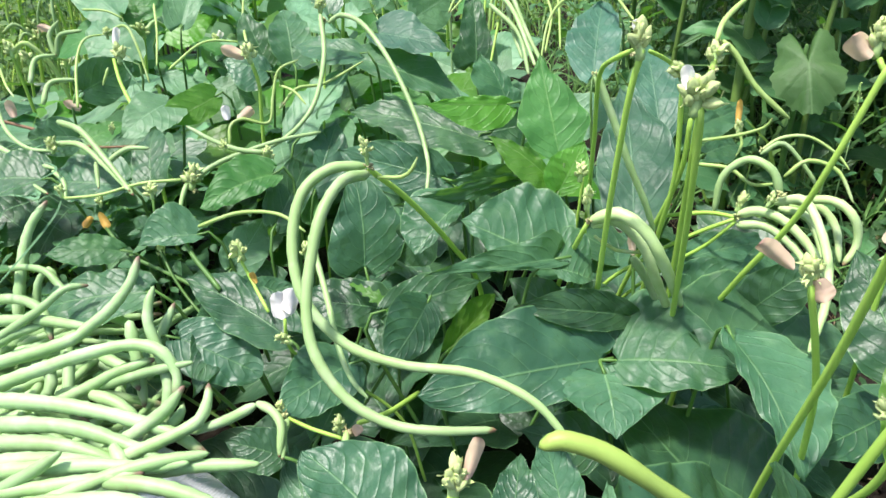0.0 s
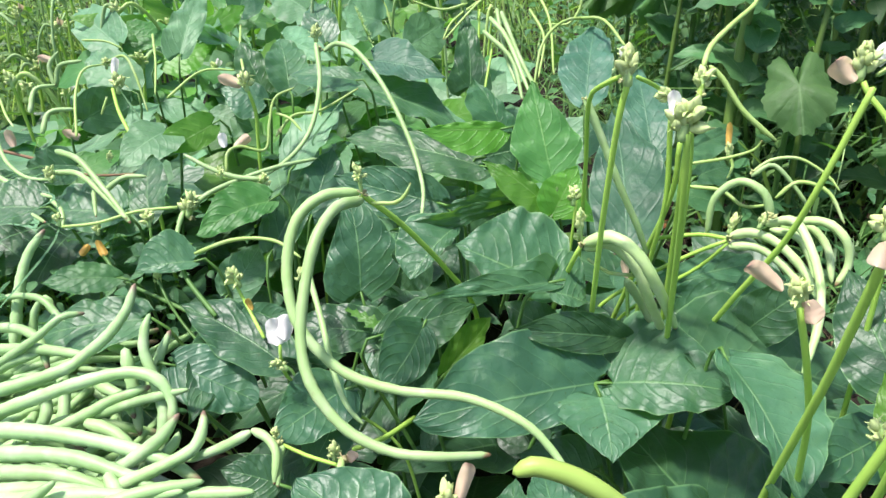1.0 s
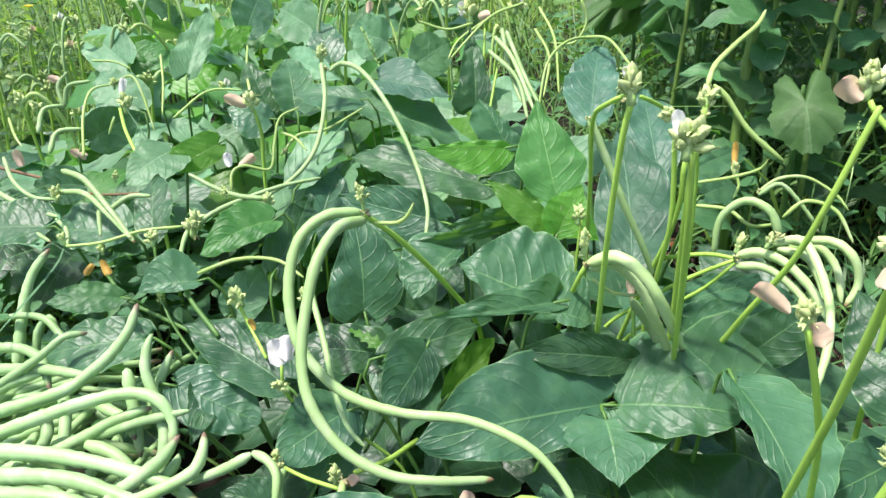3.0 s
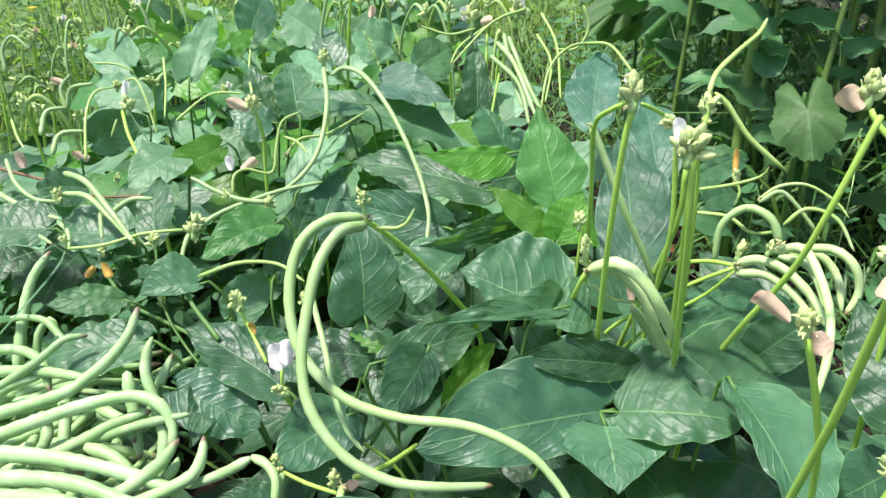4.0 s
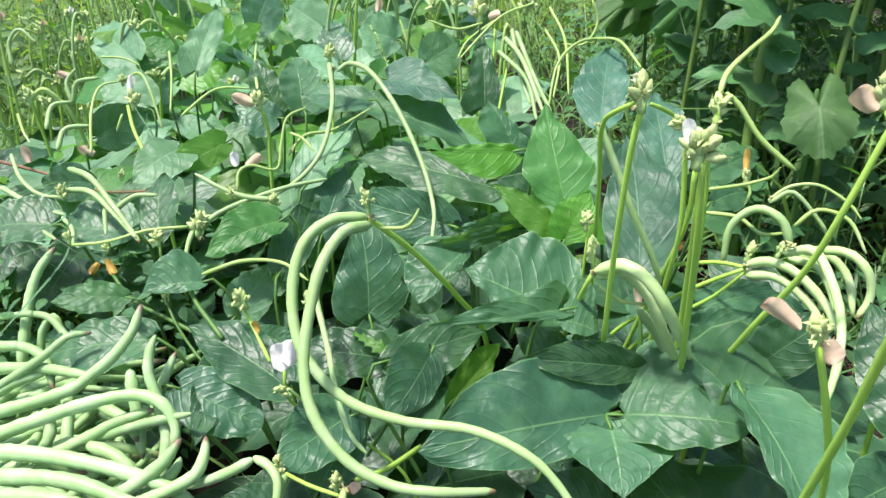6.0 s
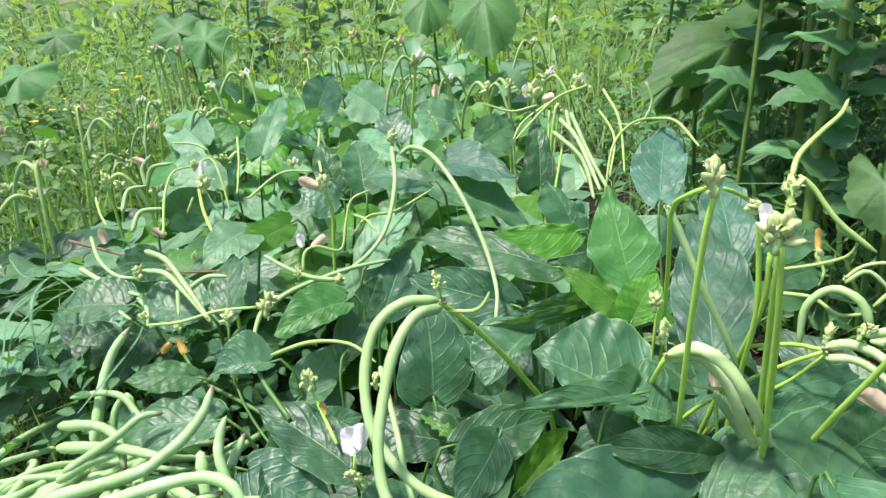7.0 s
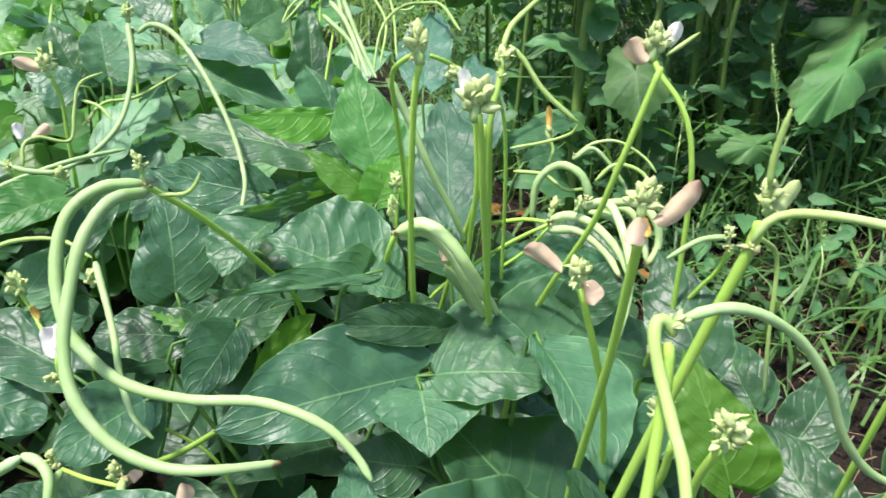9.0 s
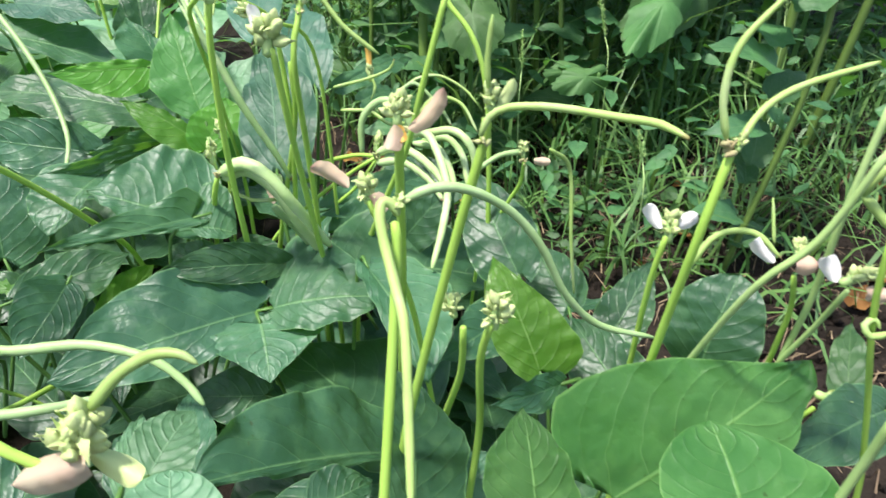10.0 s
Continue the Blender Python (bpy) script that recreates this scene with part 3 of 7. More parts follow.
leaf((0.0861, 0.4198, 0.2396), (0.0113, 0.4380, 0.2692), 0.0773, (0.2207, -0.4782, 0.8501), LEAF_FRESH, shape='long', bend=0.06, fold=0.06, uneven=-0.51)
leaf((0.0777, 0.4074, 0.2545), (-0.0120, 0.3741, 0.2626), 0.0280, (0.3243, -0.7267, 0.6056), LEAF_FRESH, shape='hastate', bend=0.05, uneven=-0.57)
leaf((0.0779, 0.4023, 0.2500), (0.1045, 0.4019, 0.2404), 0.0468, (0.2958, -0.4470, 0.8442), LEAF_FRESH, shape=('long', 'round'), uneven=0.59)
leaf((-0.0417, 0.4130, 0.2075), (0.0279, 0.4392, 0.2161), 0.0440, (0.1547, -0.6537, 0.7408), LEAF_FRESH, shape=('ovate', 'long'), bend=0.05, uneven=-0.18)
leaf((-0.0445, 0.4285, 0.1960), (-0.1097, 0.4254, 0.2050), 0.0420, (0.1432, -0.4631, 0.8747), LEAF, shape='round', uneven=-0.03)
leaf((-0.0126, 0.4159, 0.2112), (-0.0402, 0.3657, 0.1912), 0.0406, (0.4323, -0.5279, 0.7310), LEAF, shape='long', uneven=-0.18)
leaf((0.0039, 0.4006, 0.1809), (0.0412, 0.4508, 0.1965), 0.0248, (0.5154, -0.5790, 0.6317), LEAF_YOUNG, shape=('ovate', 'long'), fold=0.3, uneven=0.30)
leaf((-0.0674, 0.4907, 0.1967), (-0.0826, 0.5557, 0.2627), 0.0695, (0.3902, -0.6092, 0.6904), LEAF, shape=('ovate', 'heart'), bend=0.10, fold=0.05, uneven=-0.06)
leaf((-0.1432, 0.5097, 0.2281), (-0.1292, 0.6054, 0.2586), 0.0361, (0.5926, -0.3229, 0.7380), LEAF, shape=('round', 'ovate'), uneven=0.20)
leaf((0.0120, 0.4936, 0.2548), (-0.0223, 0.4469, 0.2344), 0.0408, (0.0756, -0.4459, 0.8919), LEAF_FRESH, shape='round', fold=0.05, uneven=-0.58)
leaf((0.0561, 0.5118, 0.2682), (-0.0442, 0.4919, 0.2534), 0.0153, (0.1886, -0.9812, 0.0398), LEAF_FRESH, shape='long')
leaf((0.0632, 0.5244, 0.2708), (0.0015, 0.5195, 0.2627), 0.0227, (0.0663, -0.9938, 0.089), LEAF_FRESH)
leaf((-0.002, 0.5667, 0.2454), (-0.1026, 0.6139, 0.2531), 0.0507, (-0.344, -0.8109, 0.4734))
leaf((0.0892, 0.4303, 0.1932), (0.052, 0.4583, 0.2057), 0.0353, (-0.3119, -0.7006, 0.6418), LEAF_FRESH)
leaf((-0.0122, 0.5087, 0.2188), (-0.0479, 0.5169, 0.1914), 0.0442, (-0.3839, -0.8939, 0.2314))
leaf((0.1032, 0.4612, 0.1876), (0.1482, 0.4391, 0.1868), 0.0360, (-0.3541, -0.7404, 0.5713))

# upright leaves behind the hub
leaf((0.0920, 0.5081, 0.2934), (0.0796, 0.5720, 0.3545), 0.0610, (0.1238, -0.6731, 0.7291), LEAF_LIGHT, shape='rhomb', bend=0.04, fold=0.06)
leaf((0.0859, 0.4981, 0.2735), (0.0350, 0.5176, 0.3043), 0.0268, (0.1556, -0.6985, 0.6985), LEAF_YOUNG, shape=('long', 'ovate'), fold=0.2, uneven=0.51)
leaf((0.0916, 0.4901, 0.2683), (0.1125, 0.5123, 0.3014), 0.0326, (0.0549, -0.8442, 0.5332), LEAF_YOUNG, shape=('long', 'ovate'), uneven=0.22)
leaf((0.0554, 0.5775, 0.3110), (-0.0174, 0.5632, 0.3156), 0.0314, (0.1969, -0.8407, 0.5044), LEAF_YOUNG, shape='ovate', bend=0.02, fold=0.05, uneven=0.49)
leaf((0.0399, 0.6188, 0.2603), (-0.0988, 0.6704, 0.2721), 0.0551, (-0.0803, -0.4215, 0.9033), LEAF_FRESH, shape=('round', 'ovate'), bend=0.06, fold=0.08, uneven=0.17)
leaf((-0.0981, 0.7694, 0.2999), (0.0215, 0.7460, 0.2594), 0.0618, (0.2174, -0.4156, 0.8832), LEAF_FRESH, shape=('round', 'long'), bend=0.05, uneven=0.26)
leaf((-0.0889, 0.7246, 0.3181), (-0.1642, 0.7417, 0.3194), 0.0434, (-0.0803, -0.4215, 0.9033), LEAF_FRESH, shape=('round', 'ovate'), uneven=0.35)
leaf((-0.0766, 0.8002, 0.3219), (0.0081, 0.7616, 0.3114), 0.0657, (-0.0803, -0.4215, 0.9033), LEAF_SKY_SHEEN, shape=('round', 'heart'), bend=0.05, uneven=0.23)
leaf((0.0394, 0.8313, 0.2807), (0.0331, 0.9079, 0.3644), 0.0605, (0.2373, -0.7074, 0.6658), LEAF, shape='hastate', bend=0.05, uneven=0.10)
leaf((0.0635, 0.6530, 0.2829), (0.0360, 0.6915, 0.3270), 0.0503, (0.3904, -0.5593, 0.7313), LEAF_FRESH, shape=('heart', 'long'), uneven=0.33)
leaf((0.1402, 0.4448, 0.2664), (0.1513, 0.5745, 0.3280), 0.0610, (-0.0803, -0.4215, 0.9033), LEAF_SKY_SHEEN, shape=('long', 'ovate'), bend=0.03, fold=0.04, uneven=-0.10)
leaf((0.1571, 0.7069, 0.2988), (0.1834, 0.8188, 0.3534), 0.0575, (-0.0803, -0.4215, 0.9033), LEAF_SKY_SHEEN, shape=('round', 'long'), bend=0.04, uneven=0.13)
leaf((0.1913, 0.5678, 0.2881), (0.1982, 0.6741, 0.3383), 0.0477, (-0.0803, -0.4215, 0.9033), LEAF_SKY_SHEEN, shape=('long', 'ovate'))
leaf((0.2179, 0.5867, 0.2787), (0.3184, 0.6859, 0.2694), 0.0268, (0.4193, -0.3457, 0.8395), LEAF_FRESH, shape=('ovate', 'round'), uneven=-0.32)
leaf((0.2310, 0.5602, 0.2709), (0.2754, 0.5950, 0.2644), 0.0258, (0.4443, -0.4192, 0.7918), LEAF_FRESH, shape=('ovate', 'round'), uneven=-0.25)
leaf((0.1803, 0.4566, 0.2202), (0.2736, 0.4978, 0.2154), 0.0308, (0.2944, -0.5805, 0.7592), LEAF_FRESH, shape=('long', 'round'), uneven=-0.05)
leaf((0.0459, 0.6232, 0.2679), (0.0954, 0.6286, 0.2774), 0.0440, (0.0297, -0.928, 0.3714))
leaf((-0.1286, 0.615, 0.2112), (-0.1125, 0.6834, 0.2584), 0.0525, (0.3124, -0.5885, 0.7457))

# leaves towards the bare soil
leaf((0.1810, 0.3832, 0.2104), (0.3095, 0.3889, 0.1672), 0.0949, (0.3157, -0.3062, 0.8981), LEAF_FRESH, shape=('ovate', 'round'), bend=0.04, fold=0.05, uneven=0.23)
leaf((0.1836, 0.4469, 0.2016), (0.2452, 0.4472, 0.2231), 0.0394, (-0.1971, -0.792, 0.5778), LEAF_FRESH)
leaf((0.1847, 0.3449, 0.2319), (0.2016, 0.2617, 0.1977), 0.0536, (0.1030, -0.3605, 0.9270), LEAF_FRESH, shape=('round', 'long'), bend=0.08, fold=0.06, uneven=0.53)
leaf((0.2277, 0.4152, 0.2041), (0.2732, 0.4084, 0.2567), 0.0404, (-0.5526, -0.7401, 0.3833))
leaf((0.2669, 0.4475, 0.223), (0.2192, 0.4393, 0.2078), 0.0477, (-0.0767, -0.7571, 0.6488), LEAF_FRESH)

# leaves beside the harvested pods
leaf((-0.2000, 0.4802, 0.2336), (-0.2425, 0.4647, 0.2322), 0.0363, (0.1925, -0.5961, 0.7795), LEAF_FRESH, shape=('long', 'ovate'), fold=0.2, uneven=-0.51)
leaf((-0.1188, 0.4039, 0.1900), (-0.2043, 0.4478, 0.2122), 0.0500, (0.1122, -0.2660, 0.9574), LEAF, shape=('round', 'ovate'), bend=0.03, uneven=0.05)
leaf((-0.1927, 0.3941, 0.1949), (-0.1325, 0.3824, 0.1702), 0.0455, (0.2325, -0.5273, 0.8173), LEAF, shape='round', bend=0.03)
leaf((-0.0665, 0.3713, 0.1903), (-0.1076, 0.3204, 0.1921), 0.0486, (0.3478, -0.2509, 0.9033), LEAF, shape=('ovate', 'round'), bend=0.03, uneven=-0.12)
leaf((-0.1035, 0.3049, 0.1708), (-0.1388, 0.3087, 0.1795), 0.0297, (0.1152, -0.6466, 0.7541))
leaf((-0.1460, 0.5316, 0.2639), (-0.1986, 0.4917, 0.2516), 0.0391, (0.2529, -0.5721, 0.7802), LEAF_LIGHT, shape=('ovate', 'round'), uneven=-0.27)
leaf((-0.2641, 0.5584, 0.2361), (-0.2813, 0.6327, 0.2693), 0.0377, (-0.0803, -0.4215, 0.9033), LEAF_FRESH, shape='long', uneven=-0.09)
leaf((-0.1461, 0.6464, 0.2531), (-0.1023, 0.7303, 0.2961), 0.0458, (-0.0803, -0.4215, 0.9033), LEAF_PALE_SHEEN, shape=('ovate', 'round'), uneven=0.12)
leaf((-0.3632, 0.5618, 0.2461), (-0.4360, 0.5606, 0.2390), 0.0576, (-0.0803, -0.4215, 0.9033), LEAF_FRESH, shape=('round', 'long'), uneven=-0.10)
leaf((-0.2936, 0.5601, 0.2393), (-0.3693, 0.5684, 0.2365), 0.0601, (-0.0803, -0.4215, 0.9033), LEAF_FRESH, shape=('round', 'ovate'), uneven=-0.12)
leaf((-0.2673, 0.4826, 0.2177), (-0.3201, 0.4657, 0.2232), 0.0288, (0.2550, -0.5364, 0.8045), LEAF_WEED, shape='long', uneven=0.07)
leaf((-0.2376, 0.4494, 0.1984), (-0.3233, 0.4408, 0.1868), 0.0498, (-0.0803, -0.4215, 0.9033), LEAF_FRESH, shape=('round', 'long'), uneven=0.08)
leaf((-0.152, 0.44, 0.1968), (-0.1166, 0.4462, 0.2084), 0.0309, (-0.0017, -0.8785, 0.4777), LEAF_FRESH)
leaf((-0.1781, 0.4856, 0.1993), (-0.1578, 0.5313, 0.2234), 0.0390, (0.4548, -0.565, 0.6884), LEAF_PALE_SHEEN)
leaf((-0.0832, 0.3343, 0.162), (-0.0598, 0.4012, 0.1837), 0.0356, (0.3186, -0.3908, 0.8636))
leaf((-0.1775, 0.444, 0.1831), (-0.1733, 0.351, 0.1757), 0.0375, (0.423, -0.0534, 0.9046))

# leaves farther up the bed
leaf((-0.3401, 0.9062, 0.3090), (-0.3482, 1.0549, 0.3732), 0.0468, (0.3222, -0.3604, 0.8754), LEAF_PALE_SHEEN, shape=('long', 'heart'), uneven=0.16)
leaf((-0.2963, 0.7092, 0.2693), (-0.3268, 0.6478, 0.2531), 0.0573, (0.2648, -0.3672, 0.8917), LEAF_PALE_SHEEN, shape=('ovate', 'round'), uneven=0.09)
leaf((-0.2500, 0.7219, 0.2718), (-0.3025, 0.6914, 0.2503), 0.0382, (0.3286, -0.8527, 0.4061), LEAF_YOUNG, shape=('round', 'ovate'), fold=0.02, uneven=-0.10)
leaf((-0.2599, 0.7561, 0.2729), (-0.2134, 0.7505, 0.2573), 0.0442, (0.1904, -0.5963, 0.7798), LEAF_PALE_SHEEN, shape=('round', 'long'), uneven=-0.24)
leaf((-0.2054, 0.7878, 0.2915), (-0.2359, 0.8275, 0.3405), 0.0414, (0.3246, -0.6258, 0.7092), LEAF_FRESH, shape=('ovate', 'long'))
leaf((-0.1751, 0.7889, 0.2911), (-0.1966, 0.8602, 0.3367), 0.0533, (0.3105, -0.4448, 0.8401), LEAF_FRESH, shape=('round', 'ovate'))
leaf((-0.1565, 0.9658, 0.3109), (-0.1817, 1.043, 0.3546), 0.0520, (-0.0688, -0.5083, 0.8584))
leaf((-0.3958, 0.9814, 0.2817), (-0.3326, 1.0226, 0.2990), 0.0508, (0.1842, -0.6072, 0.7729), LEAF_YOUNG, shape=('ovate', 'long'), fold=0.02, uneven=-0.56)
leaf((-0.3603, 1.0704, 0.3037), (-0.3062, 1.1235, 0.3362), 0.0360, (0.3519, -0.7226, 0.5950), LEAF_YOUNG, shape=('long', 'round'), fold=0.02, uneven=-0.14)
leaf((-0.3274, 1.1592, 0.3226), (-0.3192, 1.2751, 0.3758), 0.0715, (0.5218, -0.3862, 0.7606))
leaf((-0.2019, 0.9165, 0.3253), (-0.122, 0.8237, 0.3162), 0.0445, (-0.5162, -0.5122, 0.6865), LEAF_PALE_SHEEN)
leaf((-0.3816, 0.8354, 0.2794), (-0.4569, 0.9073, 0.3136), 0.0656, (-0.2099, -0.5908, 0.7791), LEAF_PALE_SHEEN)
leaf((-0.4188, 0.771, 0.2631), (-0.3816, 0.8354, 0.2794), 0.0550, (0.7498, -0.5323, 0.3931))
leaf((-0.4667, 1.012, 0.2998), (-0.578, 1.1368, 0.3292), 0.0700, (-0.388, -0.5246, 0.7578), LEAF_PALE_SHEEN)
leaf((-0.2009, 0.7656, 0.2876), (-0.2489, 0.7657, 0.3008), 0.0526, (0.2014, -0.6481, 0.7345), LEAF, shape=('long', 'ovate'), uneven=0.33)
leaf((-0.0834, 1.0306, 0.3271), (-0.1491, 1.0892, 0.3344), 0.0683, (-0.6116, -0.7251, 0.3165), LEAF_PALE_SHEEN)
leaf((-0.037, 0.9148, 0.3175), (0.0081, 0.9801, 0.3352), 0.0616, (0.6371, -0.5788, 0.5089), LEAF_PALE_SHEEN)
leaf((-0.2115, 1.1405, 0.3267), (-0.2912, 1.2611, 0.347), 0.0766, (-0.6313, -0.5144, 0.5804), LEAF_PALE_SHEEN)
leaf((-0.3824, 0.6727, 0.2441), (-0.4548, 0.7, 0.2337), 0.0429, (-0.3748, -0.8643, 0.3356))

# low leaves in front
leaf((-0.0223, 0.2125, 0.2093), (-0.0742, 0.2511, 0.2329), 0.0522, (0.2005, -0.3008, 0.9324), LEAF, shape=('long', 'round'), bend=0.05, uneven=-0.26)
leaf((0.0337, 0.2226, 0.2067), (0.0419, 0.2637, 0.2176), 0.0248, (-0.019, -0.2536, 0.9671))
leaf((0.0641, 0.2373, 0.192), (0.0609, 0.305, 0.1891), 0.0292, (-0.2484, 0.0289, 0.9682))

# leaves at the end of the row
leaf((0.2873, 0.3223, 0.2215), (0.2814, 0.4006, 0.267), 0.0528, (-0.5169, -0.4593, 0.7224), shape='ovate')
leaf((0.334, 0.326, 0.1803), (0.3328, 0.3844, 0.2019), 0.0460, (-0.57, -0.2948, 0.7669))
leaf((0.2763, 0.2590, 0.1888), (0.2608, 0.3112, 0.2489), 0.0533, (-0.2039, -0.7645, 0.6116), LEAF_YOUNG, shape=('heart', 'long'), bend=0.05, fold=0.03, uneven=-0.18)
leaf((0.2664, 0.1537, 0.1943), (0.3905, 0.1694, 0.2434), 0.0980, (-0.1523, -0.7617, 0.6297), LEAF_LIGHT, shape=('round', 'heart'), bend=0.05, fold=0.03, uneven=0.31)
leaf((0.2769, 0.0802, 0.2405), (0.2884, 0.1312, 0.2672), 0.0809, (-0.0505, -0.4547, 0.8892), LEAF_LIGHT, shape=('long', 'round'), bend=0.06, fold=0.03, uneven=-0.14)
leaf((0.4751, 0.1686, 0.1799), (0.3677, 0.1489, 0.1859), 0.0455, (0.1242, -0.4014, 0.9074))
leaf((0.2058, 0.1275, 0.2353), (0.2164, 0.1707, 0.2596), 0.0480, (0.2074, -0.5185, 0.8296), LEAF_LIGHT, shape='ovate', bend=0.06, fold=0.05, uneven=0.08)
leaf((0.1690, 0.1840, 0.1867), (0.1802, 0.2608, 0.2144), 0.0600, (0.5535, -0.3522, 0.7547), LEAF, shape=('long', 'round'), bend=0.06, uneven=-0.26)
leaf((0.1748, 0.2573, 0.1492), (0.0657, 0.2046, 0.2212), 0.0468, (0.6222, -0.3011, 0.7226), LEAF, shape='round', bend=0.05, uneven=-0.72)
leaf((0.0671, 0.1220, 0.3215), (0.0812, 0.1443, 0.3232), 0.0209, (0.2018, -0.2018, 0.9584), LEAF_PALE_SHEEN, shape=('ovate', 'long'))
leaf((0.0551, 0.1383, 0.3017), (0.0601, 0.173, 0.3001), 0.0091, (0.2037, 0.016, 0.9789), LEAF_PALE_SHEEN)
leaf((0.0718, 0.1031, 0.3144), (0.0734, 0.121, 0.3235), 0.0276, (0.1519, -0.4588, 0.8754), LEAF_PALE_SHEEN, shape='round')
leaf((0.254, 0.1991, 0.2375), (0.2107, 0.1922, 0.2413), 0.0205, (0.1775, -0.8612, 0.4763))
leaf((0.3779, 0.3318, 0.1273), (0.4419, 0.3754, 0.1718), 0.0455, (-0.2475, -0.49, 0.8358))
leaf((0.3758, 0.2274, 0.1956), (0.4018, 0.2423, 0.2516), 0.0580, (-0.6568, -0.5945, 0.4638), shape='round')
leaf((0.4611, 0.1806, 0.1716), (0.5056, 0.2311, 0.1967), 0.0253, (-0.4361, -0.0636, 0.8977), LEAF_WEED, shape='long')
leaf((0.1904, 0.2969, 0.1120), (0.1240, 0.3591, 0.1691), 0.1442, (0.4467, -0.2978, 0.8437), LEAF, shape=('heart', 'round'), bend=0.04, uneven=-0.37)
leaf((0.1911, 0.2252, 0.1285), (0.2427, 0.2269, 0.1596), 0.0455, (-0.4003, -0.5939, 0.6979))
leaf((0.1216, 0.208, 0.1781), (0.155, 0.219, 0.1752), 0.0370, (0.2478, -0.5449, 0.801))
leaf((0.3352, 0.2338, 0.1639), (0.3279, 0.3119, 0.1835), 0.0514, (-0.5485, -0.252, 0.7973))
leaf((0.2846, 0.3268, 0.1823), (0.2219, 0.2975, 0.1794), 0.0440, (0.2297, -0.5727, 0.7869))
leaf((0.3501, 0.2321, 0.1505), (0.4371, 0.2557, 0.1584), 0.0520, (0.0479, -0.4688, 0.882))
leaf((0.1064, 0.3401, 0.1424), (0.0544, 0.3502, 0.1481), 0.0435, (-0.0652, -0.7252, 0.6855))

# the pair of long pods that hang from one stalk
pod([(-0.0488, 0.3982, 0.3234), (-0.0622, 0.3779, 0.3277), (-0.0721, 0.356, 0.3177), (-0.077, 0.3348, 0.2977), (-0.078, 0.3135, 0.2774), (-0.0709, 0.2937, 0.2599), (-0.0521, 0.2769, 0.2434), (-0.0273, 0.2659, 0.2363), (-0.0021, 0.2608, 0.2368), (0.0268, 0.2651, 0.2333)], 0.00367)
pod([(-0.0516, 0.4051, 0.326), (-0.0722, 0.3967, 0.3277), (-0.0884, 0.3826, 0.3178), (-0.0937, 0.3648, 0.2955), (-0.0888, 0.3449, 0.2734), (-0.0769, 0.3323, 0.2589), (-0.0549, 0.3201, 0.2451), (-0.0227, 0.3102, 0.24), (0.0164, 0.3022, 0.2408), (0.0473, 0.2884, 0.2348), (0.0637, 0.2772, 0.2231), (0.072, 0.2668, 0.2132)], 0.00367)
stalk([(-0.0483, 0.4015, 0.3255), (-0.0243, 0.4226, 0.293), (0.0062, 0.4479, 0.242), (0.0298, 0.4674, 0.19), (0.0392, 0.4753, 0.094)], 0.00197)
joint((-0.048, 0.3991, 0.3274), 0.0042)
stalk([(-0.048, 0.3993, 0.3277), (-0.0496, 0.3996, 0.3374), (-0.05, 0.4009, 0.3445)], 0.00128, mat=STALK_PALE)
bud_cluster((-0.05, 0.3993, 0.3413), 0.0121, (-0.1861, 0.209, 0.9601), n=7)
pod([(-0.0425, 0.3993, 0.3209), (-0.0274, 0.3976, 0.3217), (-0.0204, 0.3972, 0.3274), (-0.017, 0.3986, 0.3346)], 0.00148, mat=POD_YOUNG)
pod([(-0.1916, 0.4655, 0.2492), (-0.1575, 0.4617, 0.2631), (-0.1247, 0.4528, 0.2667), (-0.1025, 0.4384, 0.2597)], 0.00172, mat=POD_YOUNG)
pod([(-0.0971, 0.4283, 0.2616), (-0.0814, 0.3885, 0.2374), (-0.0686, 0.3483, 0.2236), (-0.058, 0.3271, 0.2144), (-0.0479, 0.3183, 0.2075)], 0.00234, mat=POD)
bud_cluster((-0.1, 0.4237, 0.2525), 0.0122, (0.0045, 0.2148, 0.9766), n=6)

# pods of the plant behind
pod([(-0.1253, 0.7115, 0.3603), (-0.119, 0.6784, 0.3294), (-0.1244, 0.6434, 0.2951), (-0.1393, 0.6157, 0.2759), (-0.1622, 0.5922, 0.265), (-0.1828, 0.575, 0.267)], 0.00257)
pod([(-0.1577, 0.5565, 0.274), (-0.1802, 0.5574, 0.2764), (-0.2035, 0.563, 0.2828), (-0.2265, 0.5705, 0.2929)], 0.0025)
pod([(-0.2127, 0.5256, 0.2582), (-0.2031, 0.5406, 0.2658), (-0.1802, 0.5556, 0.2728), (-0.1452, 0.5709, 0.2801), (-0.112, 0.5838, 0.2827)], 0.00242)
pod([(-0.1166, 0.708, 0.3529), (-0.1043, 0.7115, 0.3597), (-0.0797, 0.6836, 0.3568), (-0.0512, 0.6442, 0.3307), (-0.0266, 0.5994, 0.2938), (-0.0144, 0.5587, 0.2656), (-0.0146, 0.5248, 0.2513)], 0.00265)
bud_cluster((-0.1253, 0.7162, 0.3697), 0.0175, (0.0045, 0.2148, 0.9766), n=6)
joint((-0.1207, 0.709, 0.3551), 0.004)
stalk([(-0.1218, 0.7085, 0.354), (-0.125, 0.7019, 0.2961), (-0.1263, 0.6712, 0.2343), (-0.1273, 0.6489, 0.1771), (-0.1276, 0.64, 0.0888)], 0.00128)
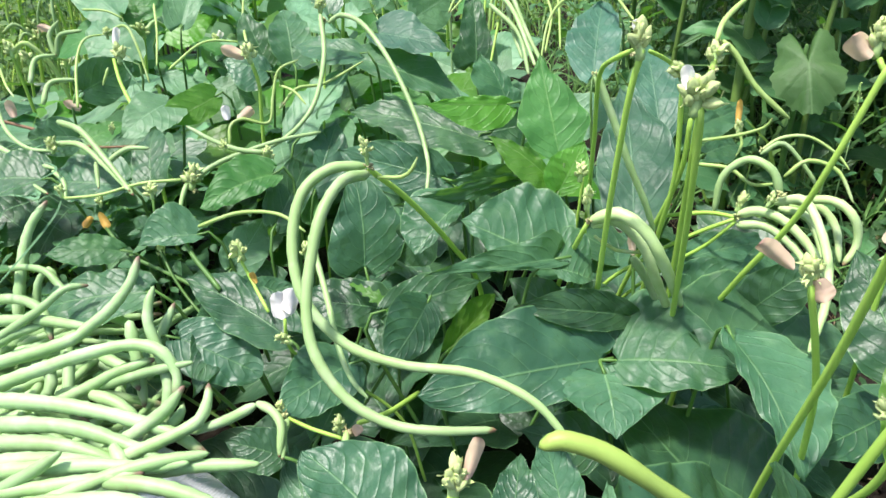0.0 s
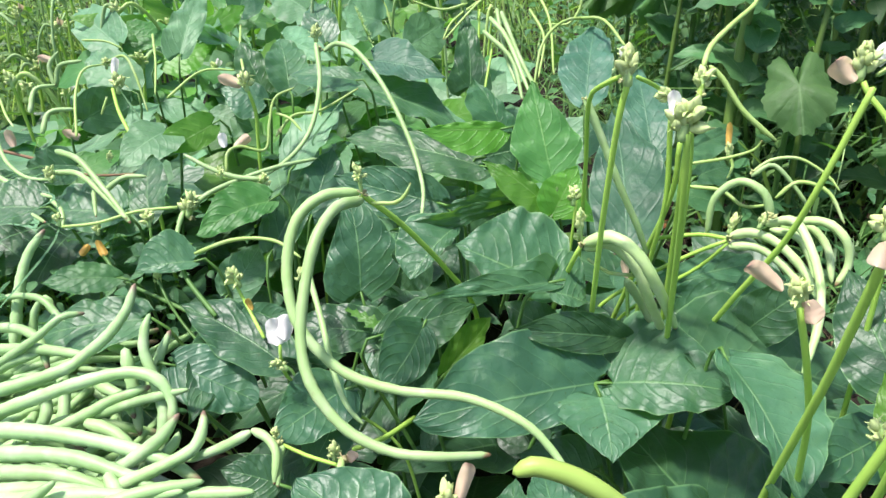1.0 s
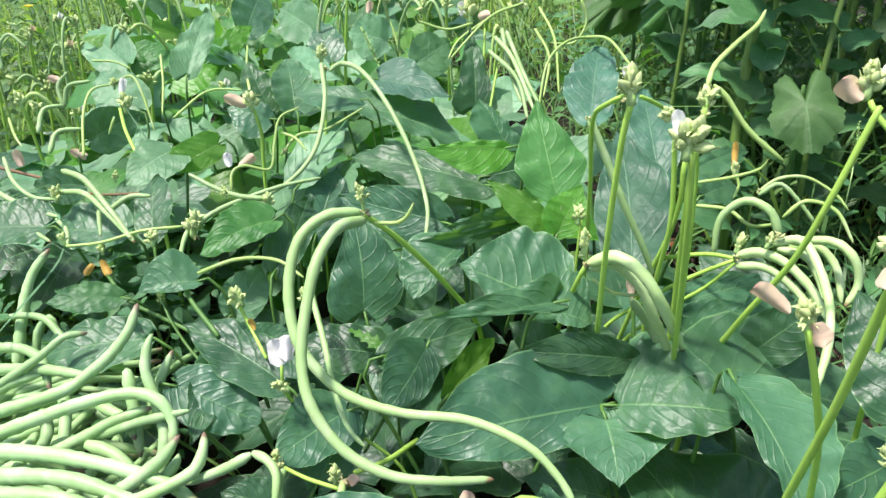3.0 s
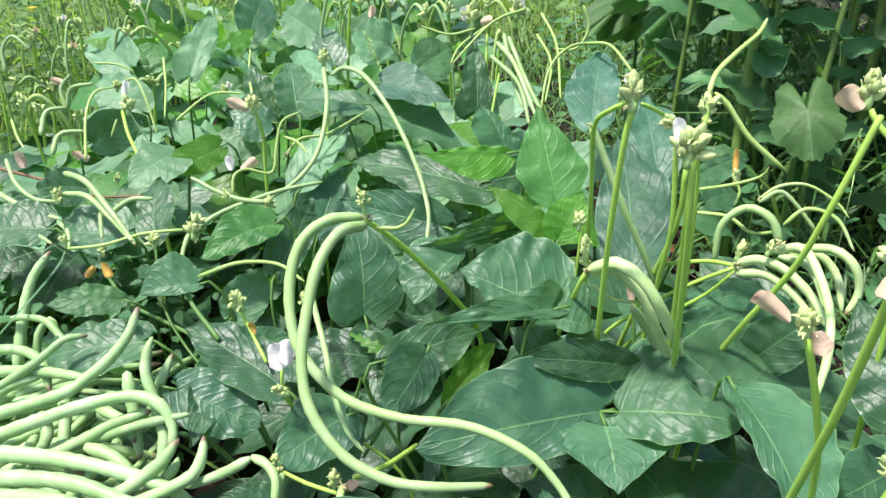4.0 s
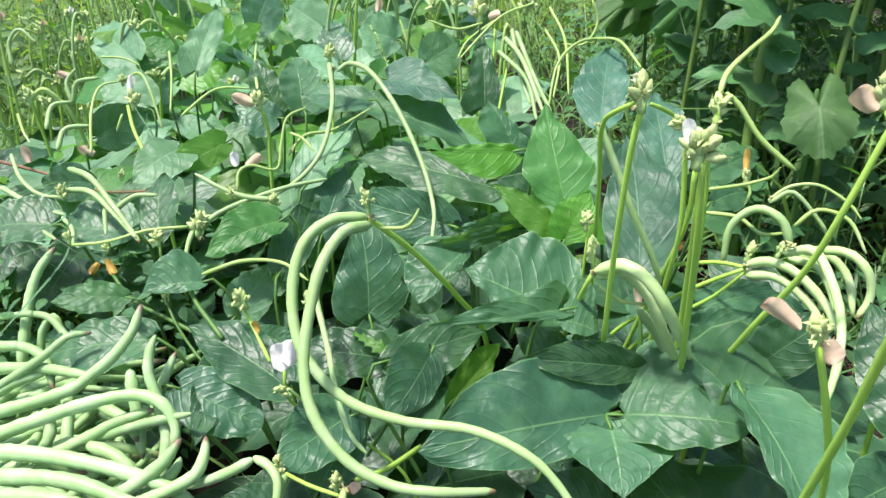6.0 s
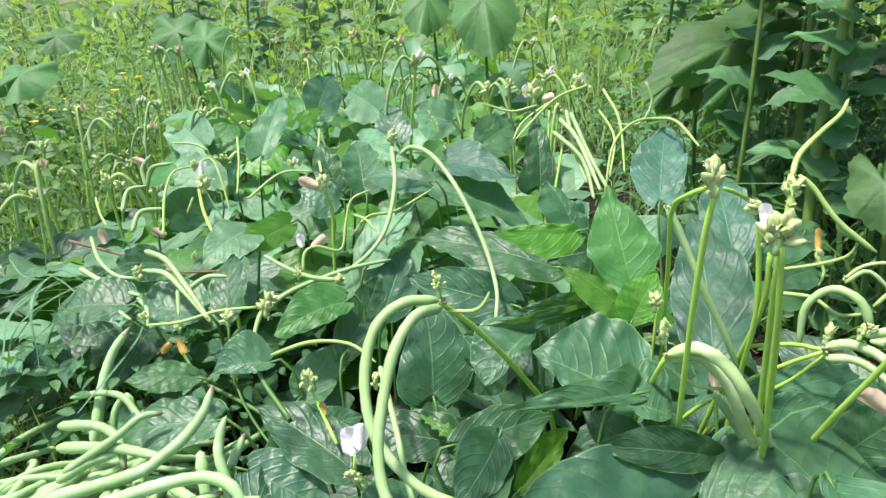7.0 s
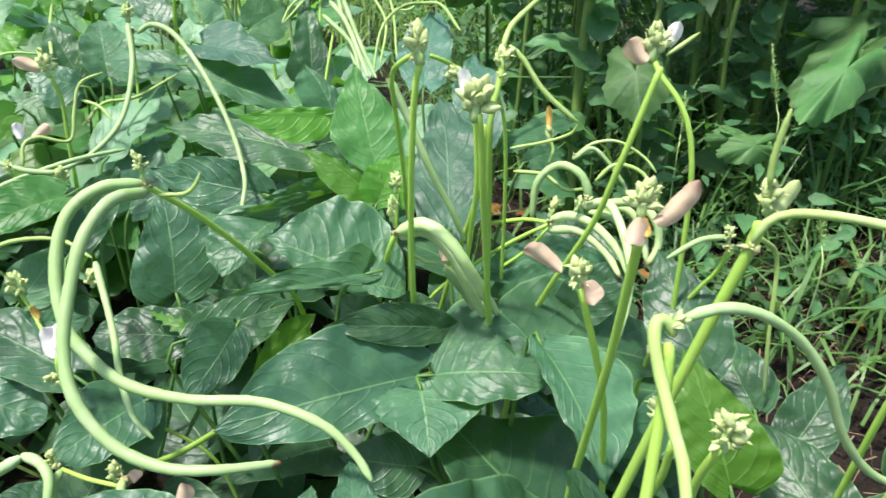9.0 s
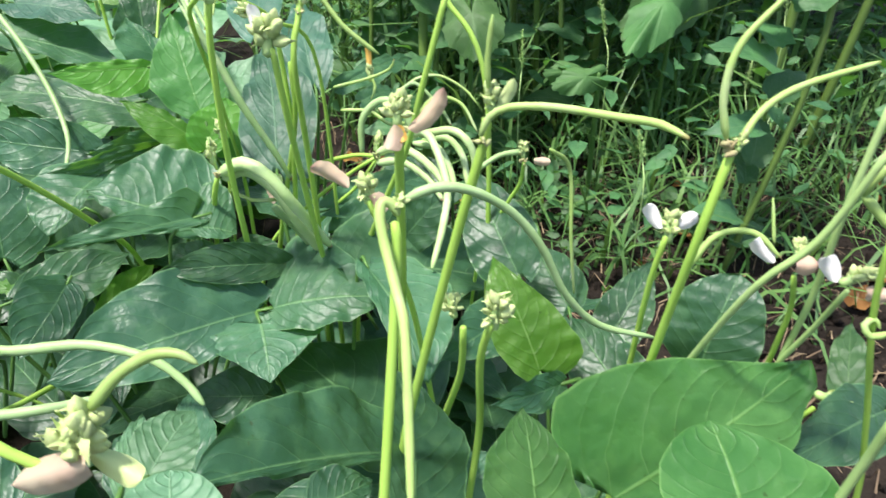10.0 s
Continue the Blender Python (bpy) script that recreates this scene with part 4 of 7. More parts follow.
pod([(-0.2033, 0.606, 0.2624), (-0.2038, 0.6184, 0.2762), (-0.1933, 0.6262, 0.2803), (-0.1699, 0.6297, 0.2755), (-0.1667, 0.6459, 0.2968), (-0.1623, 0.6618, 0.3173), (-0.1443, 0.6714, 0.325)], 0.00172, mat=POD_YOUNG)
petal((-0.2081, 0.6255, 0.2794), (-0.2092, 0.6287, 0.2933), 0.0110, (-0.3161, 0.9187, -0.2366), PETAL_WHITE)
petal((-0.1988, 0.6256, 0.2794), (-0.183, 0.6275, 0.2902), 0.0121, (-0.0221, 0.9896, -0.1419), PETAL_TAN)
pod([(-0.1625, 0.6601, 0.3028), (-0.1472, 0.6529, 0.2991), (-0.1349, 0.6427, 0.2895)], 0.00156, mat=POD_YOUNG)
pod([(-0.1625, 0.65, 0.2825), (-0.147, 0.6654, 0.2981), (-0.1196, 0.6747, 0.3011), (-0.0828, 0.6912, 0.3183)], 0.00172, mat=POD_YOUNG)
joint((-0.1585, 0.6521, 0.2865), 0.003)
joint((-0.1867, 0.5533, 0.2684), 0.003)
bud_cluster((-0.1547, 0.5559, 0.2726), 0.0150, (0.0045, 0.2148, 0.9766), n=6)
bud_cluster((-0.1927, 0.5588, 0.2796), 0.0110, (0.0045, 0.2148, 0.9766), n=5)
bud_cluster((-0.2126, 0.5277, 0.2626), 0.0213, (0.2837, 0.2091, 0.9358), n=8)
joint((-0.2112, 0.5228, 0.2526), 0.003)
pod([(-0.2189, 0.5255, 0.2583), (-0.2218, 0.5139, 0.2463), (-0.2208, 0.5038, 0.237)], 0.00234)
stalk([(-0.3167, 0.51, 0.2521), (-0.2872, 0.5115, 0.2545), (-0.2563, 0.5206, 0.2606), (-0.2238, 0.527, 0.2613)], 0.00128, mat=POD_YOUNG)
bud_cluster((-0.2445, 0.5135, 0.2572), 0.0142, (0.0045, 0.2148, 0.9766), n=6)
bud_cluster((-0.3195, 0.5127, 0.2577), 0.0114, (0.0045, 0.2148, 0.9766), n=6)
stalk([(-0.2051, 0.4955, 0.2424), (-0.2083, 0.4764, 0.2266), (-0.1728, 0.4353, 0.2105)], 0.00186, mat=STEM)
stalk([(-0.2901, 0.5124, 0.2226), (-0.2648, 0.4878, 0.2118), (-0.2266, 0.4664, 0.207), (-0.1936, 0.4477, 0.2021), (-0.1663, 0.4277, 0.1949)], 0.00162, mat=STEM)
stalk([(-0.2289, 0.4742, 0.2226), (-0.2179, 0.4576, 0.2116), (-0.1961, 0.4376, 0.1931), (-0.1639, 0.4039, 0.1918)], 0.00116, mat=STEM)
bud_cluster((-0.2289, 0.4742, 0.2226), 0.0110, (0.0045, 0.2148, 0.9766), n=5)
petal((-0.2965, 0.5193, 0.2344), (-0.2882, 0.5107, 0.2235), 0.0088, (-0.2878, 0.6335, -0.7183), PETAL_YELLOW)
petal((-0.3028, 0.5175, 0.2309), (-0.3086, 0.5105, 0.2237), 0.0078, (-0.4583, 0.7945, -0.3983), PETAL_YELLOW)
bud_cluster((-0.295, 0.5232, 0.2444), 0.0127, (0.0045, 0.2148, 0.9766), n=6)
bud_cluster((-0.1576, 0.449, 0.2375), 0.0182, (-0.3576, 0.1967, 0.9129), n=7, spread=1.2)
stalk([(-0.1567, 0.4461, 0.2317), (-0.149, 0.4394, 0.2181), (-0.1305, 0.4116, 0.2065)], 0.00128)
petal((-0.1417, 0.4292, 0.2197), (-0.1452, 0.4308, 0.2287), 0.0059, (-0.3832, 0.8731, -0.3014), PETAL_YELLOW)
petal((-0.1048, 0.3559, 0.2398), (-0.1078, 0.3621, 0.2572), 0.0210, (-0.0551, 0.9376, -0.3433), PETAL_WHITE, cup=0.75, shape="round")
petal((-0.0998, 0.3567, 0.2436), (-0.0957, 0.3624, 0.2597), 0.0166, (-0.4238, 0.8835, -0.1998), PETAL_WHITE, cup=0.75, shape="round")
stalk([(-0.103, 0.3561, 0.2401), (-0.1031, 0.3544, 0.2256), (-0.1005, 0.3654, 0.2026), (-0.0715, 0.3666, 0.1819), (-0.0309, 0.3684, 0.1403), (-0.0146, 0.3691, 0.0741)], 0.00116)
bud_cluster((-0.1037, 0.3504, 0.2287), 0.0123, (-0.727, -0.0088, 0.6866), n=5, spread=1.1)

# flower stalks and pods in the middle
stalk([(0.1094, 0.3783, 0.407), (0.1058, 0.3786, 0.3808), (0.1058, 0.3884, 0.3106), (0.1110, 0.4100, 0.2242), (0.1183, 0.4400, 0.1350), (0.1208, 0.4500, 0.0279)], 0.00197)
bud_cluster((0.1078, 0.3804, 0.4113), 0.0208, (-0.0921, 0.2129, 0.9727), n=11, spread=0.6)
petal((0.1057, 0.3804, 0.416), (0.1049, 0.3816, 0.4226), 0.0069, (0.2395, 0.9607, -0.1403), PETAL_WHITE)
joint((0.1035, 0.3748, 0.4048), 0.0024)
stalk([(0.1371, 0.3514, 0.3815), (0.1441, 0.3574, 0.3259), (0.1585, 0.3850, 0.2362), (0.1752, 0.4200, 0.1372), (0.1805, 0.4300, 0.0091)], 0.00191)
bud_cluster((0.1359, 0.3551, 0.3889), 0.0231, (0.101, 0.2148, 0.9714), n=12, spread=0.9)
petal((0.1291, 0.3532, 0.392), (0.1279, 0.3573, 0.4044), 0.0090, (0.3151, 0.9092, -0.2721), PETAL_WHITE)
bud_cluster((0.1272, 0.3657, 0.3993), 0.0123, (-0.7722, 0.0343, 0.6344), n=5)
stalk([(0.1463, 0.4086, 0.3728), (0.1499, 0.4043, 0.319), (0.1491, 0.4138, 0.2708), (0.1482, 0.4235, 0.2093), (0.1479, 0.4274, 0.1017)], 0.00174)
stalk([(0.1522, 0.4017, 0.3586), (0.1518, 0.4035, 0.3174), (0.1394, 0.4288, 0.2338), (0.1324, 0.4431, 0.1739), (0.1296, 0.4489, 0.0876)], 0.00174)
stalk([(0.1066, 0.3822, 0.4061), (0.0987, 0.3975, 0.3965), (0.0974, 0.4224, 0.3793), (0.1059, 0.4527, 0.3278), (0.1119, 0.4758, 0.2842), (0.118, 0.499, 0.2278), (0.1205, 0.5083, 0.1091)], 0.00151)
pod([(0.0973, 0.4332, 0.3785), (0.109, 0.4266, 0.3537), (0.1217, 0.4178, 0.3245), (0.1365, 0.4147, 0.2954), (0.1468, 0.4142, 0.2715)], 0.00281)
joint((0.0969, 0.4328, 0.3778), 0.003)
stalk([(0.1154, 0.3849, 0.4044), (0.1303, 0.3976, 0.396), (0.146, 0.4132, 0.3819), (0.1758, 0.4428, 0.3423), (0.1878, 0.4546, 0.1549)], 0.00128)
stalk([(0.1625, 0.4083, 0.3941), (0.1587, 0.4022, 0.3819), (0.1532, 0.3922, 0.362), (0.1588, 0.4018, 0.2913), (0.1627, 0.4085, 0.2294), (0.1643, 0.4112, 0.1098)], 0.00197)
bud_cluster((0.1625, 0.409, 0.3956), 0.0171, (0.101, 0.2148, 0.9714), n=7, spread=0.8)
joint((0.1608, 0.4052, 0.388), 0.0035)
pod([(0.1628, 0.4128, 0.4033), (0.1706, 0.4261, 0.4129), (0.1877, 0.4402, 0.4239), (0.2035, 0.4529, 0.4321), (0.2125, 0.465, 0.4394)], 0.0018, mat=POD_YOUNG)
pod([(0.1669, 0.413, 0.4035), (0.1742, 0.4094, 0.3972), (0.1859, 0.4007, 0.3805), (0.1983, 0.3949, 0.3695), (0.2069, 0.3912, 0.363)], 0.00165, mat=POD_YOUNG, taper=1)
pod([(0.1001, 0.4071, 0.2856), (0.1145, 0.3976, 0.2953), (0.1291, 0.3842, 0.2904), (0.1433, 0.3794, 0.2692), (0.1683, 0.3958, 0.2229)], 0.00452, mat=POD_LIT)
pod([(0.1017, 0.4091, 0.2806), (0.1169, 0.4045, 0.2866), (0.1339, 0.3975, 0.2722), (0.1464, 0.396, 0.2462), (0.1698, 0.4068, 0.2001)], 0.00421, mat=POD_LIT)
pod([(0.1322, 0.4062, 0.2559), (0.1483, 0.4111, 0.2316), (0.1652, 0.4127, 0.2008)], 0.00374)
joint((0.0985, 0.4066, 0.2846), 0.0042)
stalk([(0.0978, 0.408, 0.2829), (0.0939, 0.4119, 0.2684), (0.0911, 0.4294, 0.2364), (0.0873, 0.4534, 0.1801), (0.0858, 0.4629, 0.09)], 0.00186)
stalk([(0.0978, 0.4083, 0.288), (0.0962, 0.4098, 0.3), (0.0958, 0.4104, 0.3102)], 0.00104, mat=STALK_PALE)
bud_cluster((0.0964, 0.4107, 0.2996), 0.0152, (0.0045, 0.2148, 0.9766), n=8, spread=0.4)
stalk([(0.1049, 0.4129, 0.2701), (0.1173, 0.4, 0.2663), (0.138, 0.3994, 0.2645)], 0.00128, mat=POD_YOUNG)
petal((0.1322, 0.407, 0.2576), (0.1297, 0.4111, 0.2711), 0.0070, (0.2151, 0.946, -0.2425), PETAL_TAN)
stalk([(0.1067, 0.4767, 0.2861), (0.1033, 0.4714, 0.2081), (0.101, 0.4679, 0.1457), (0.1001, 0.4666, 0.0763)], 0.00116)
bud_cluster((0.1046, 0.4786, 0.29), 0.0156, (0.0045, 0.2148, 0.9766), n=6)

# the cluster of curled pods by the soil
joint((0.2161, 0.4466, 0.2676), 0.005)
joint((0.239, 0.4359, 0.2904), 0.0045)
pod([(0.2186, 0.4476, 0.2694), (0.2295, 0.4397, 0.2758), (0.2437, 0.4274, 0.2732), (0.2575, 0.41, 0.2603), (0.2606, 0.3932, 0.2489)], 0.00374, mat=POD_LIT)
pod([(0.2178, 0.444, 0.2624), (0.2348, 0.4347, 0.2656), (0.2517, 0.4186, 0.2552), (0.2575, 0.4022, 0.2445)], 0.00359, mat=POD_LIT)
pod([(0.2405, 0.4426, 0.2812), (0.2498, 0.4256, 0.2919), (0.2533, 0.4046, 0.2833), (0.2525, 0.3792, 0.2658), (0.2395, 0.3504, 0.2531), (0.2254, 0.3298, 0.2346)], 0.00335, mat=POD_LIT)
pod([(0.252, 0.4432, 0.2822), (0.2713, 0.4255, 0.291), (0.281, 0.411, 0.2841), (0.2829, 0.4034, 0.2687), (0.2744, 0.3971, 0.2564)], 0.00351, mat=POD_LIT)
pod([(0.257, 0.4507, 0.2748), (0.2742, 0.4446, 0.2769), (0.2835, 0.4319, 0.2661), (0.2829, 0.4153, 0.2478)], 0.00328, mat=POD_LIT)
pod([(0.2486, 0.4497, 0.273), (0.2659, 0.4412, 0.2704), (0.2725, 0.4264, 0.2553), (0.2709, 0.4134, 0.2443)], 0.00328, mat=POD_LIT)
pod([(0.2486, 0.4544, 0.2823), (0.2428, 0.4621, 0.298), (0.2289, 0.4749, 0.3016), (0.2142, 0.4782, 0.2862), (0.2119, 0.4747, 0.2568)], 0.00343)
pod([(0.2478, 0.4955, 0.2976), (0.2638, 0.4961, 0.3059), (0.2826, 0.4831, 0.2867), (0.2887, 0.4737, 0.2752)], 0.00195)
pod([(0.2569, 0.5153, 0.2924), (0.2705, 0.5153, 0.3031), (0.2906, 0.5112, 0.3056), (0.3102, 0.5008, 0.2953), (0.3175, 0.4907, 0.2861)], 0.00148, mat=POD_YOUNG)
pod([(0.2618, 0.4787, 0.2859), (0.2757, 0.4781, 0.2992), (0.295, 0.4687, 0.2949), (0.3036, 0.4521, 0.2763)], 0.00172, mat=POD_YOUNG)
pod([(0.1943, 0.4899, 0.3104), (0.221, 0.4859, 0.3165), (0.2384, 0.4824, 0.324), (0.2412, 0.4791, 0.3323)], 0.0014, mat=POD_YOUNG)
pod([(0.2238, 0.4949, 0.3195), (0.2281, 0.4895, 0.3086), (0.2237, 0.4852, 0.3001)], 0.00125, mat=POD_YOUNG)
pod([(0.2015, 0.5007, 0.2869), (0.2235, 0.4901, 0.2875), (0.2367, 0.4757, 0.2806), (0.2583, 0.4763, 0.2812)], 0.00172, mat=POD_YOUNG)
petal((0.2246, 0.4953, 0.3203), (0.2249, 0.502, 0.3397), 0.0061, (0.3836, 0.8707, -0.3076), PETAL_YELLOW)
bud_cluster((0.2251, 0.4943, 0.3183), 0.0130, (0.0045, 0.2148, 0.9766), n=5, spread=0.4)
joint((0.2537, 0.506, 0.2962), 0.0035)
stalk([(0.2153, 0.4466, 0.2676), (0.202, 0.4657, 0.2614), (0.1735, 0.482, 0.25)], 0.00157, mat=STALK)
stalk([(0.2153, 0.4459, 0.2661), (0.1933, 0.4583, 0.2468), (0.1645, 0.4675, 0.2211), (0.1282, 0.479, 0.1762), (0.1136, 0.4836, 0.0885)], 0.00157, mat=STALK)
stalk([(0.2161, 0.4451, 0.2646), (0.202, 0.4545, 0.2389), (0.178, 0.4636, 0.2129), (0.1451, 0.476, 0.1648), (0.132, 0.481, 0.0839)], 0.00139, mat=STALK)
bud_cluster((0.2195, 0.4513, 0.2769), 0.0142, (0.2837, 0.2091, 0.9358), n=6, spread=0.5)
bud_cluster((0.2329, 0.4344, 0.2876), 0.0120, (0.4404, 0.1977, 0.8758), n=5)

# tall flower stalks before the soil
stalk([(0.245, 0.3732, 0.3999), (0.2302, 0.3728, 0.3434), (0.2226, 0.3832, 0.297), (0.2069, 0.4071, 0.2333), (0.1956, 0.4243, 0.1752), (0.1911, 0.4311, 0.0881)], 0.00203)
stalk([(0.1673, 0.2589, 0.3294), (0.1786, 0.2597, 0.297), (0.1905, 0.2632, 0.2588), (0.2014, 0.2718, 0.2083), (0.2119, 0.2799, 0.1476), (0.2161, 0.2832, 0.077)], 0.00174)
bud_cluster((0.1673, 0.2617, 0.3351), 0.0152, (0.0045, 0.2148, 0.9766), n=10, spread=0.9)
petal((0.1577, 0.2597, 0.3379), (0.1407, 0.2632, 0.3489), 0.0106, (0.1843, 0.9823, -0.0334), PETAL_TAN, label='withered tan petal')
petal((0.1677, 0.2575, 0.3333), (0.1719, 0.2516, 0.3247), 0.0131, (0.5502, 0.7887, -0.2742), PETAL_TAN, label='withered tan petal')

# pods high up the bed
pod([(0.0788, 0.8826, 0.3619), (0.0944, 0.8087, 0.3253), (0.1088, 0.7404, 0.2998)], 0.00296)
pod([(0.0646, 0.8793, 0.3556), (0.0816, 0.822, 0.3411), (0.1013, 0.7502, 0.2972)], 0.00296)
pod([(0.0555, 0.8617, 0.343), (0.0864, 0.8063, 0.3205), (0.0937, 0.7465, 0.2899)], 0.00296)
pod([(0.0739, 0.8945, 0.3635), (0.0804, 0.8419, 0.3249), (0.091, 0.7939, 0.2954)], 0.00296)
pod([(0.0374, 0.9181, 0.3671), (0.0044, 0.9145, 0.3607), (-0.0323, 0.9191, 0.3708)], 0.00187, mat=POD_YOUNG)
pod([(0.0535, 0.9199, 0.3702), (0.0188, 0.8978, 0.3493), (0.0058, 0.8772, 0.3306)], 0.00187, mat=POD_YOUNG)
pod([(0.1212, 0.9071, 0.3875), (0.1374, 0.8681, 0.3537), (0.1389, 0.8187, 0.2991)], 0.00187, mat=POD_YOUNG)
pod([(0.1811, 0.8286, 0.3629), (0.1454, 0.8127, 0.3619), (0.1186, 0.7873, 0.3414), (0.1058, 0.7502, 0.2972)], 0.00187, mat=POD_YOUNG)
pod([(0.1671, 0.8692, 0.3999), (0.1746, 0.8646, 0.3756), (0.1606, 0.86, 0.3516), (0.1339, 0.8662, 0.35)], 0.00187, mat=POD_YOUNG)
pod([(0.1665, 0.8285, 0.363), (0.1827, 0.776, 0.3693), (0.1931, 0.7129, 0.3545)], 0.00187, mat=POD_YOUNG)
pod([(0.1023, 0.9197, 0.3909), (0.0582, 0.9007, 0.3764), (0.0079, 0.8671, 0.3326)], 0.00187, mat=POD_YOUNG)
pod([(0.1142, 0.8845, 0.3648), (0.1281, 0.8434, 0.338), (0.1177, 0.7971, 0.3012)], 0.00187, mat=POD_YOUNG)
stalk([(0.0529, 0.9046, 0.362), (0.0475, 0.8429, 0.2828), (0.0447, 0.8121, 0.231), (0.0437, 0.7999, 0.1104)], 0.00151)
stalk([(0.0674, 0.855, 0.3291), (0.0556, 0.8102, 0.2844), (0.0464, 0.7755, 0.2372), (0.0428, 0.7616, 0.1129)], 0.00151)
bud_cluster((0.0339, 0.9305, 0.3808), 0.0310, (0.0045, 0.2148, 0.9766), n=8)
petal((0.0264, 0.9229, 0.377), (0.0227, 0.9264, 0.394), 0.0161, (0.0343, 0.9805, -0.1934), PETAL_WHITE)
petal((0.0447, 0.9215, 0.3736), (0.0606, 0.9186, 0.3774), 0.0176, (0.1976, 0.9748, -0.1032), PETAL_TAN)
bud_cluster((0.092, 0.9262, 0.3908), 0.0277, (0.0045, 0.2148, 0.9766), n=8)
petal((0.0986, 0.9187, 0.389), (0.0932, 0.9214, 0.4044), 0.0130, (0.105, 0.9848, -0.1382), PETAL_WHITE)
petal((-0.1066, 0.9966, 0.3715), (-0.102, 0.9993, 0.3876), 0.0127, (-0.1141, 0.9839, -0.1376), PETAL_TAN)

# curled pods over the grass
pod([(-0.4765, 0.837, 0.2851), (-0.4836, 0.8486, 0.3086), (-0.4722, 0.8566, 0.3244)], 0.00312)
pod([(-0.4751, 0.8376, 0.2864), (-0.468, 0.8437, 0.3097), (-0.4386, 0.8418, 0.3163)], 0.00312)
pod([(-0.4788, 0.7745, 0.2719), (-0.4781, 0.7963, 0.2931), (-0.4595, 0.8087, 0.2952)], 0.00312)
pod([(-0.4419, 0.7259, 0.2629), (-0.4388, 0.7458, 0.2804), (-0.4147, 0.7575, 0.2808)], 0.00312)
pod([(-0.6516, 1.0083, 0.2973), (-0.6566, 1.023, 0.3272), (-0.6415, 1.0317, 0.3443), (-0.6166, 1.0234, 0.3269)], 0.00312)
pod([(-0.4039, 0.7246, 0.2592), (-0.4147, 0.7647, 0.2953), (-0.4154, 0.7971, 0.3156), (-0.4007, 0.8203, 0.3169)], 0.00172, mat=POD_YOUNG)
pod([(-0.3986, 0.8209, 0.3181), (-0.3743, 0.8181, 0.3267), (-0.3578, 0.8014, 0.3076), (-0.3415, 0.7762, 0.2715)], 0.00172, mat=POD_YOUNG)
pod([(-0.3107, 0.7637, 0.2905), (-0.2752, 0.7874, 0.3147), (-0.2375, 0.7983, 0.3132)], 0.00172, mat=POD_YOUNG)
pod([(-0.3759, 0.9181, 0.3332), (-0.3624, 0.8765, 0.3053), (-0.3533, 0.8341, 0.276)], 0.00172, mat=POD_YOUNG)
pod([(-0.4944, 0.9645, 0.3174), (-0.4628, 0.9641, 0.3158), (-0.4391, 0.9598, 0.3064)], 0.00172, mat=POD_YOUNG)
pod([(-0.3888, 0.7831, 0.2868), (-0.3955, 0.7742, 0.2689)], 0.00172, mat=POD_YOUNG)
pod([(-0.2229, 0.7782, 0.3173), (-0.2366, 0.8236, 0.3303), (-0.2456, 0.873, 0.3514)], 0.00172, mat=POD_YOUNG)
pod([(-0.067, 0.9112, 0.311), (-0.0723, 0.8745, 0.2935), (-0.0913, 0.8415, 0.2838)], 0.00172, mat=POD_YOUNG)
pod([(-0.5459, 0.8306, 0.2742), (-0.5228, 0.7971, 0.2624), (-0.4988, 0.7672, 0.2577)], 0.00172, mat=POD_YOUNG)
stalk([(-0.3724, 0.768, 0.3008), (-0.3564, 0.7372, 0.2833), (-0.3327, 0.7042, 0.2614), (-0.3071, 0.6685, 0.2251), (-0.2968, 0.6542, 0.108)], 0.00197)
stalk([(-0.1954, 0.6895, 0.318), (-0.1906, 0.6889, 0.2941), (-0.1916, 0.6866, 0.267), (-0.1935, 0.6823, 0.2047), (-0.1942, 0.6806, 0.0999)], 0.00186)
bud_cluster((-0.1965, 0.6835, 0.3284), 0.0195, (-0.2751, 0.2035, 0.9396), n=6)
petal((-0.1994, 0.6822, 0.3258), (-0.2224, 0.6824, 0.3345), 0.0149, (-0.1111, 0.9436, -0.3119), PETAL_TAN)
petal((-0.4862, 0.7379, 0.2434), (-0.4915, 0.7428, 0.2621), 0.0130, (-0.5163, 0.782, -0.3491), PETAL_TAN)
petal((-0.4169, 0.7525, 0.2484), (-0.4344, 0.7521, 0.2569), 0.0132, (-0.2261, 0.8777, -0.4226), PETAL_TAN)
petal((-0.5364, 0.9517, 0.2929), (-0.5542, 0.9492, 0.299), 0.0127, (-0.2313, 0.9281, -0.2918), PETAL_TAN)
bud_cluster((-0.3755, 0.7907, 0.3016), 0.0240, (0.0045, 0.2148, 0.9766), n=8)
petal((-0.3801, 0.7951, 0.3106), (-0.3755, 0.8, 0.3293), 0.0107, (-0.4104, 0.9018, -0.1355), PETAL_WHITE)
bud_cluster((-0.3986, 0.8209, 0.3181), 0.0137, (0.0045, 0.2148, 0.9766))
pod([(-0.348, 0.5853, 0.2921), (-0.3194, 0.5662, 0.2905), (-0.2899, 0.54, 0.2743), (-0.2597, 0.5118, 0.2543)], 0.00296)
pod([(-0.3559, 0.5858, 0.2709), (-0.323, 0.5668, 0.2768), (-0.2916, 0.5404, 0.2677), (-0.2625, 0.5133, 0.2573)], 0.00281)
pod([(-0.2977, 0.55, 0.2647), (-0.2786, 0.5564, 0.2771), (-0.2586, 0.557, 0.2778)], 0.00265)
pod([(-0.438, 0.6139, 0.2623), (-0.3926, 0.5881, 0.2541), (-0.3517, 0.5664, 0.2542)], 0.00281)
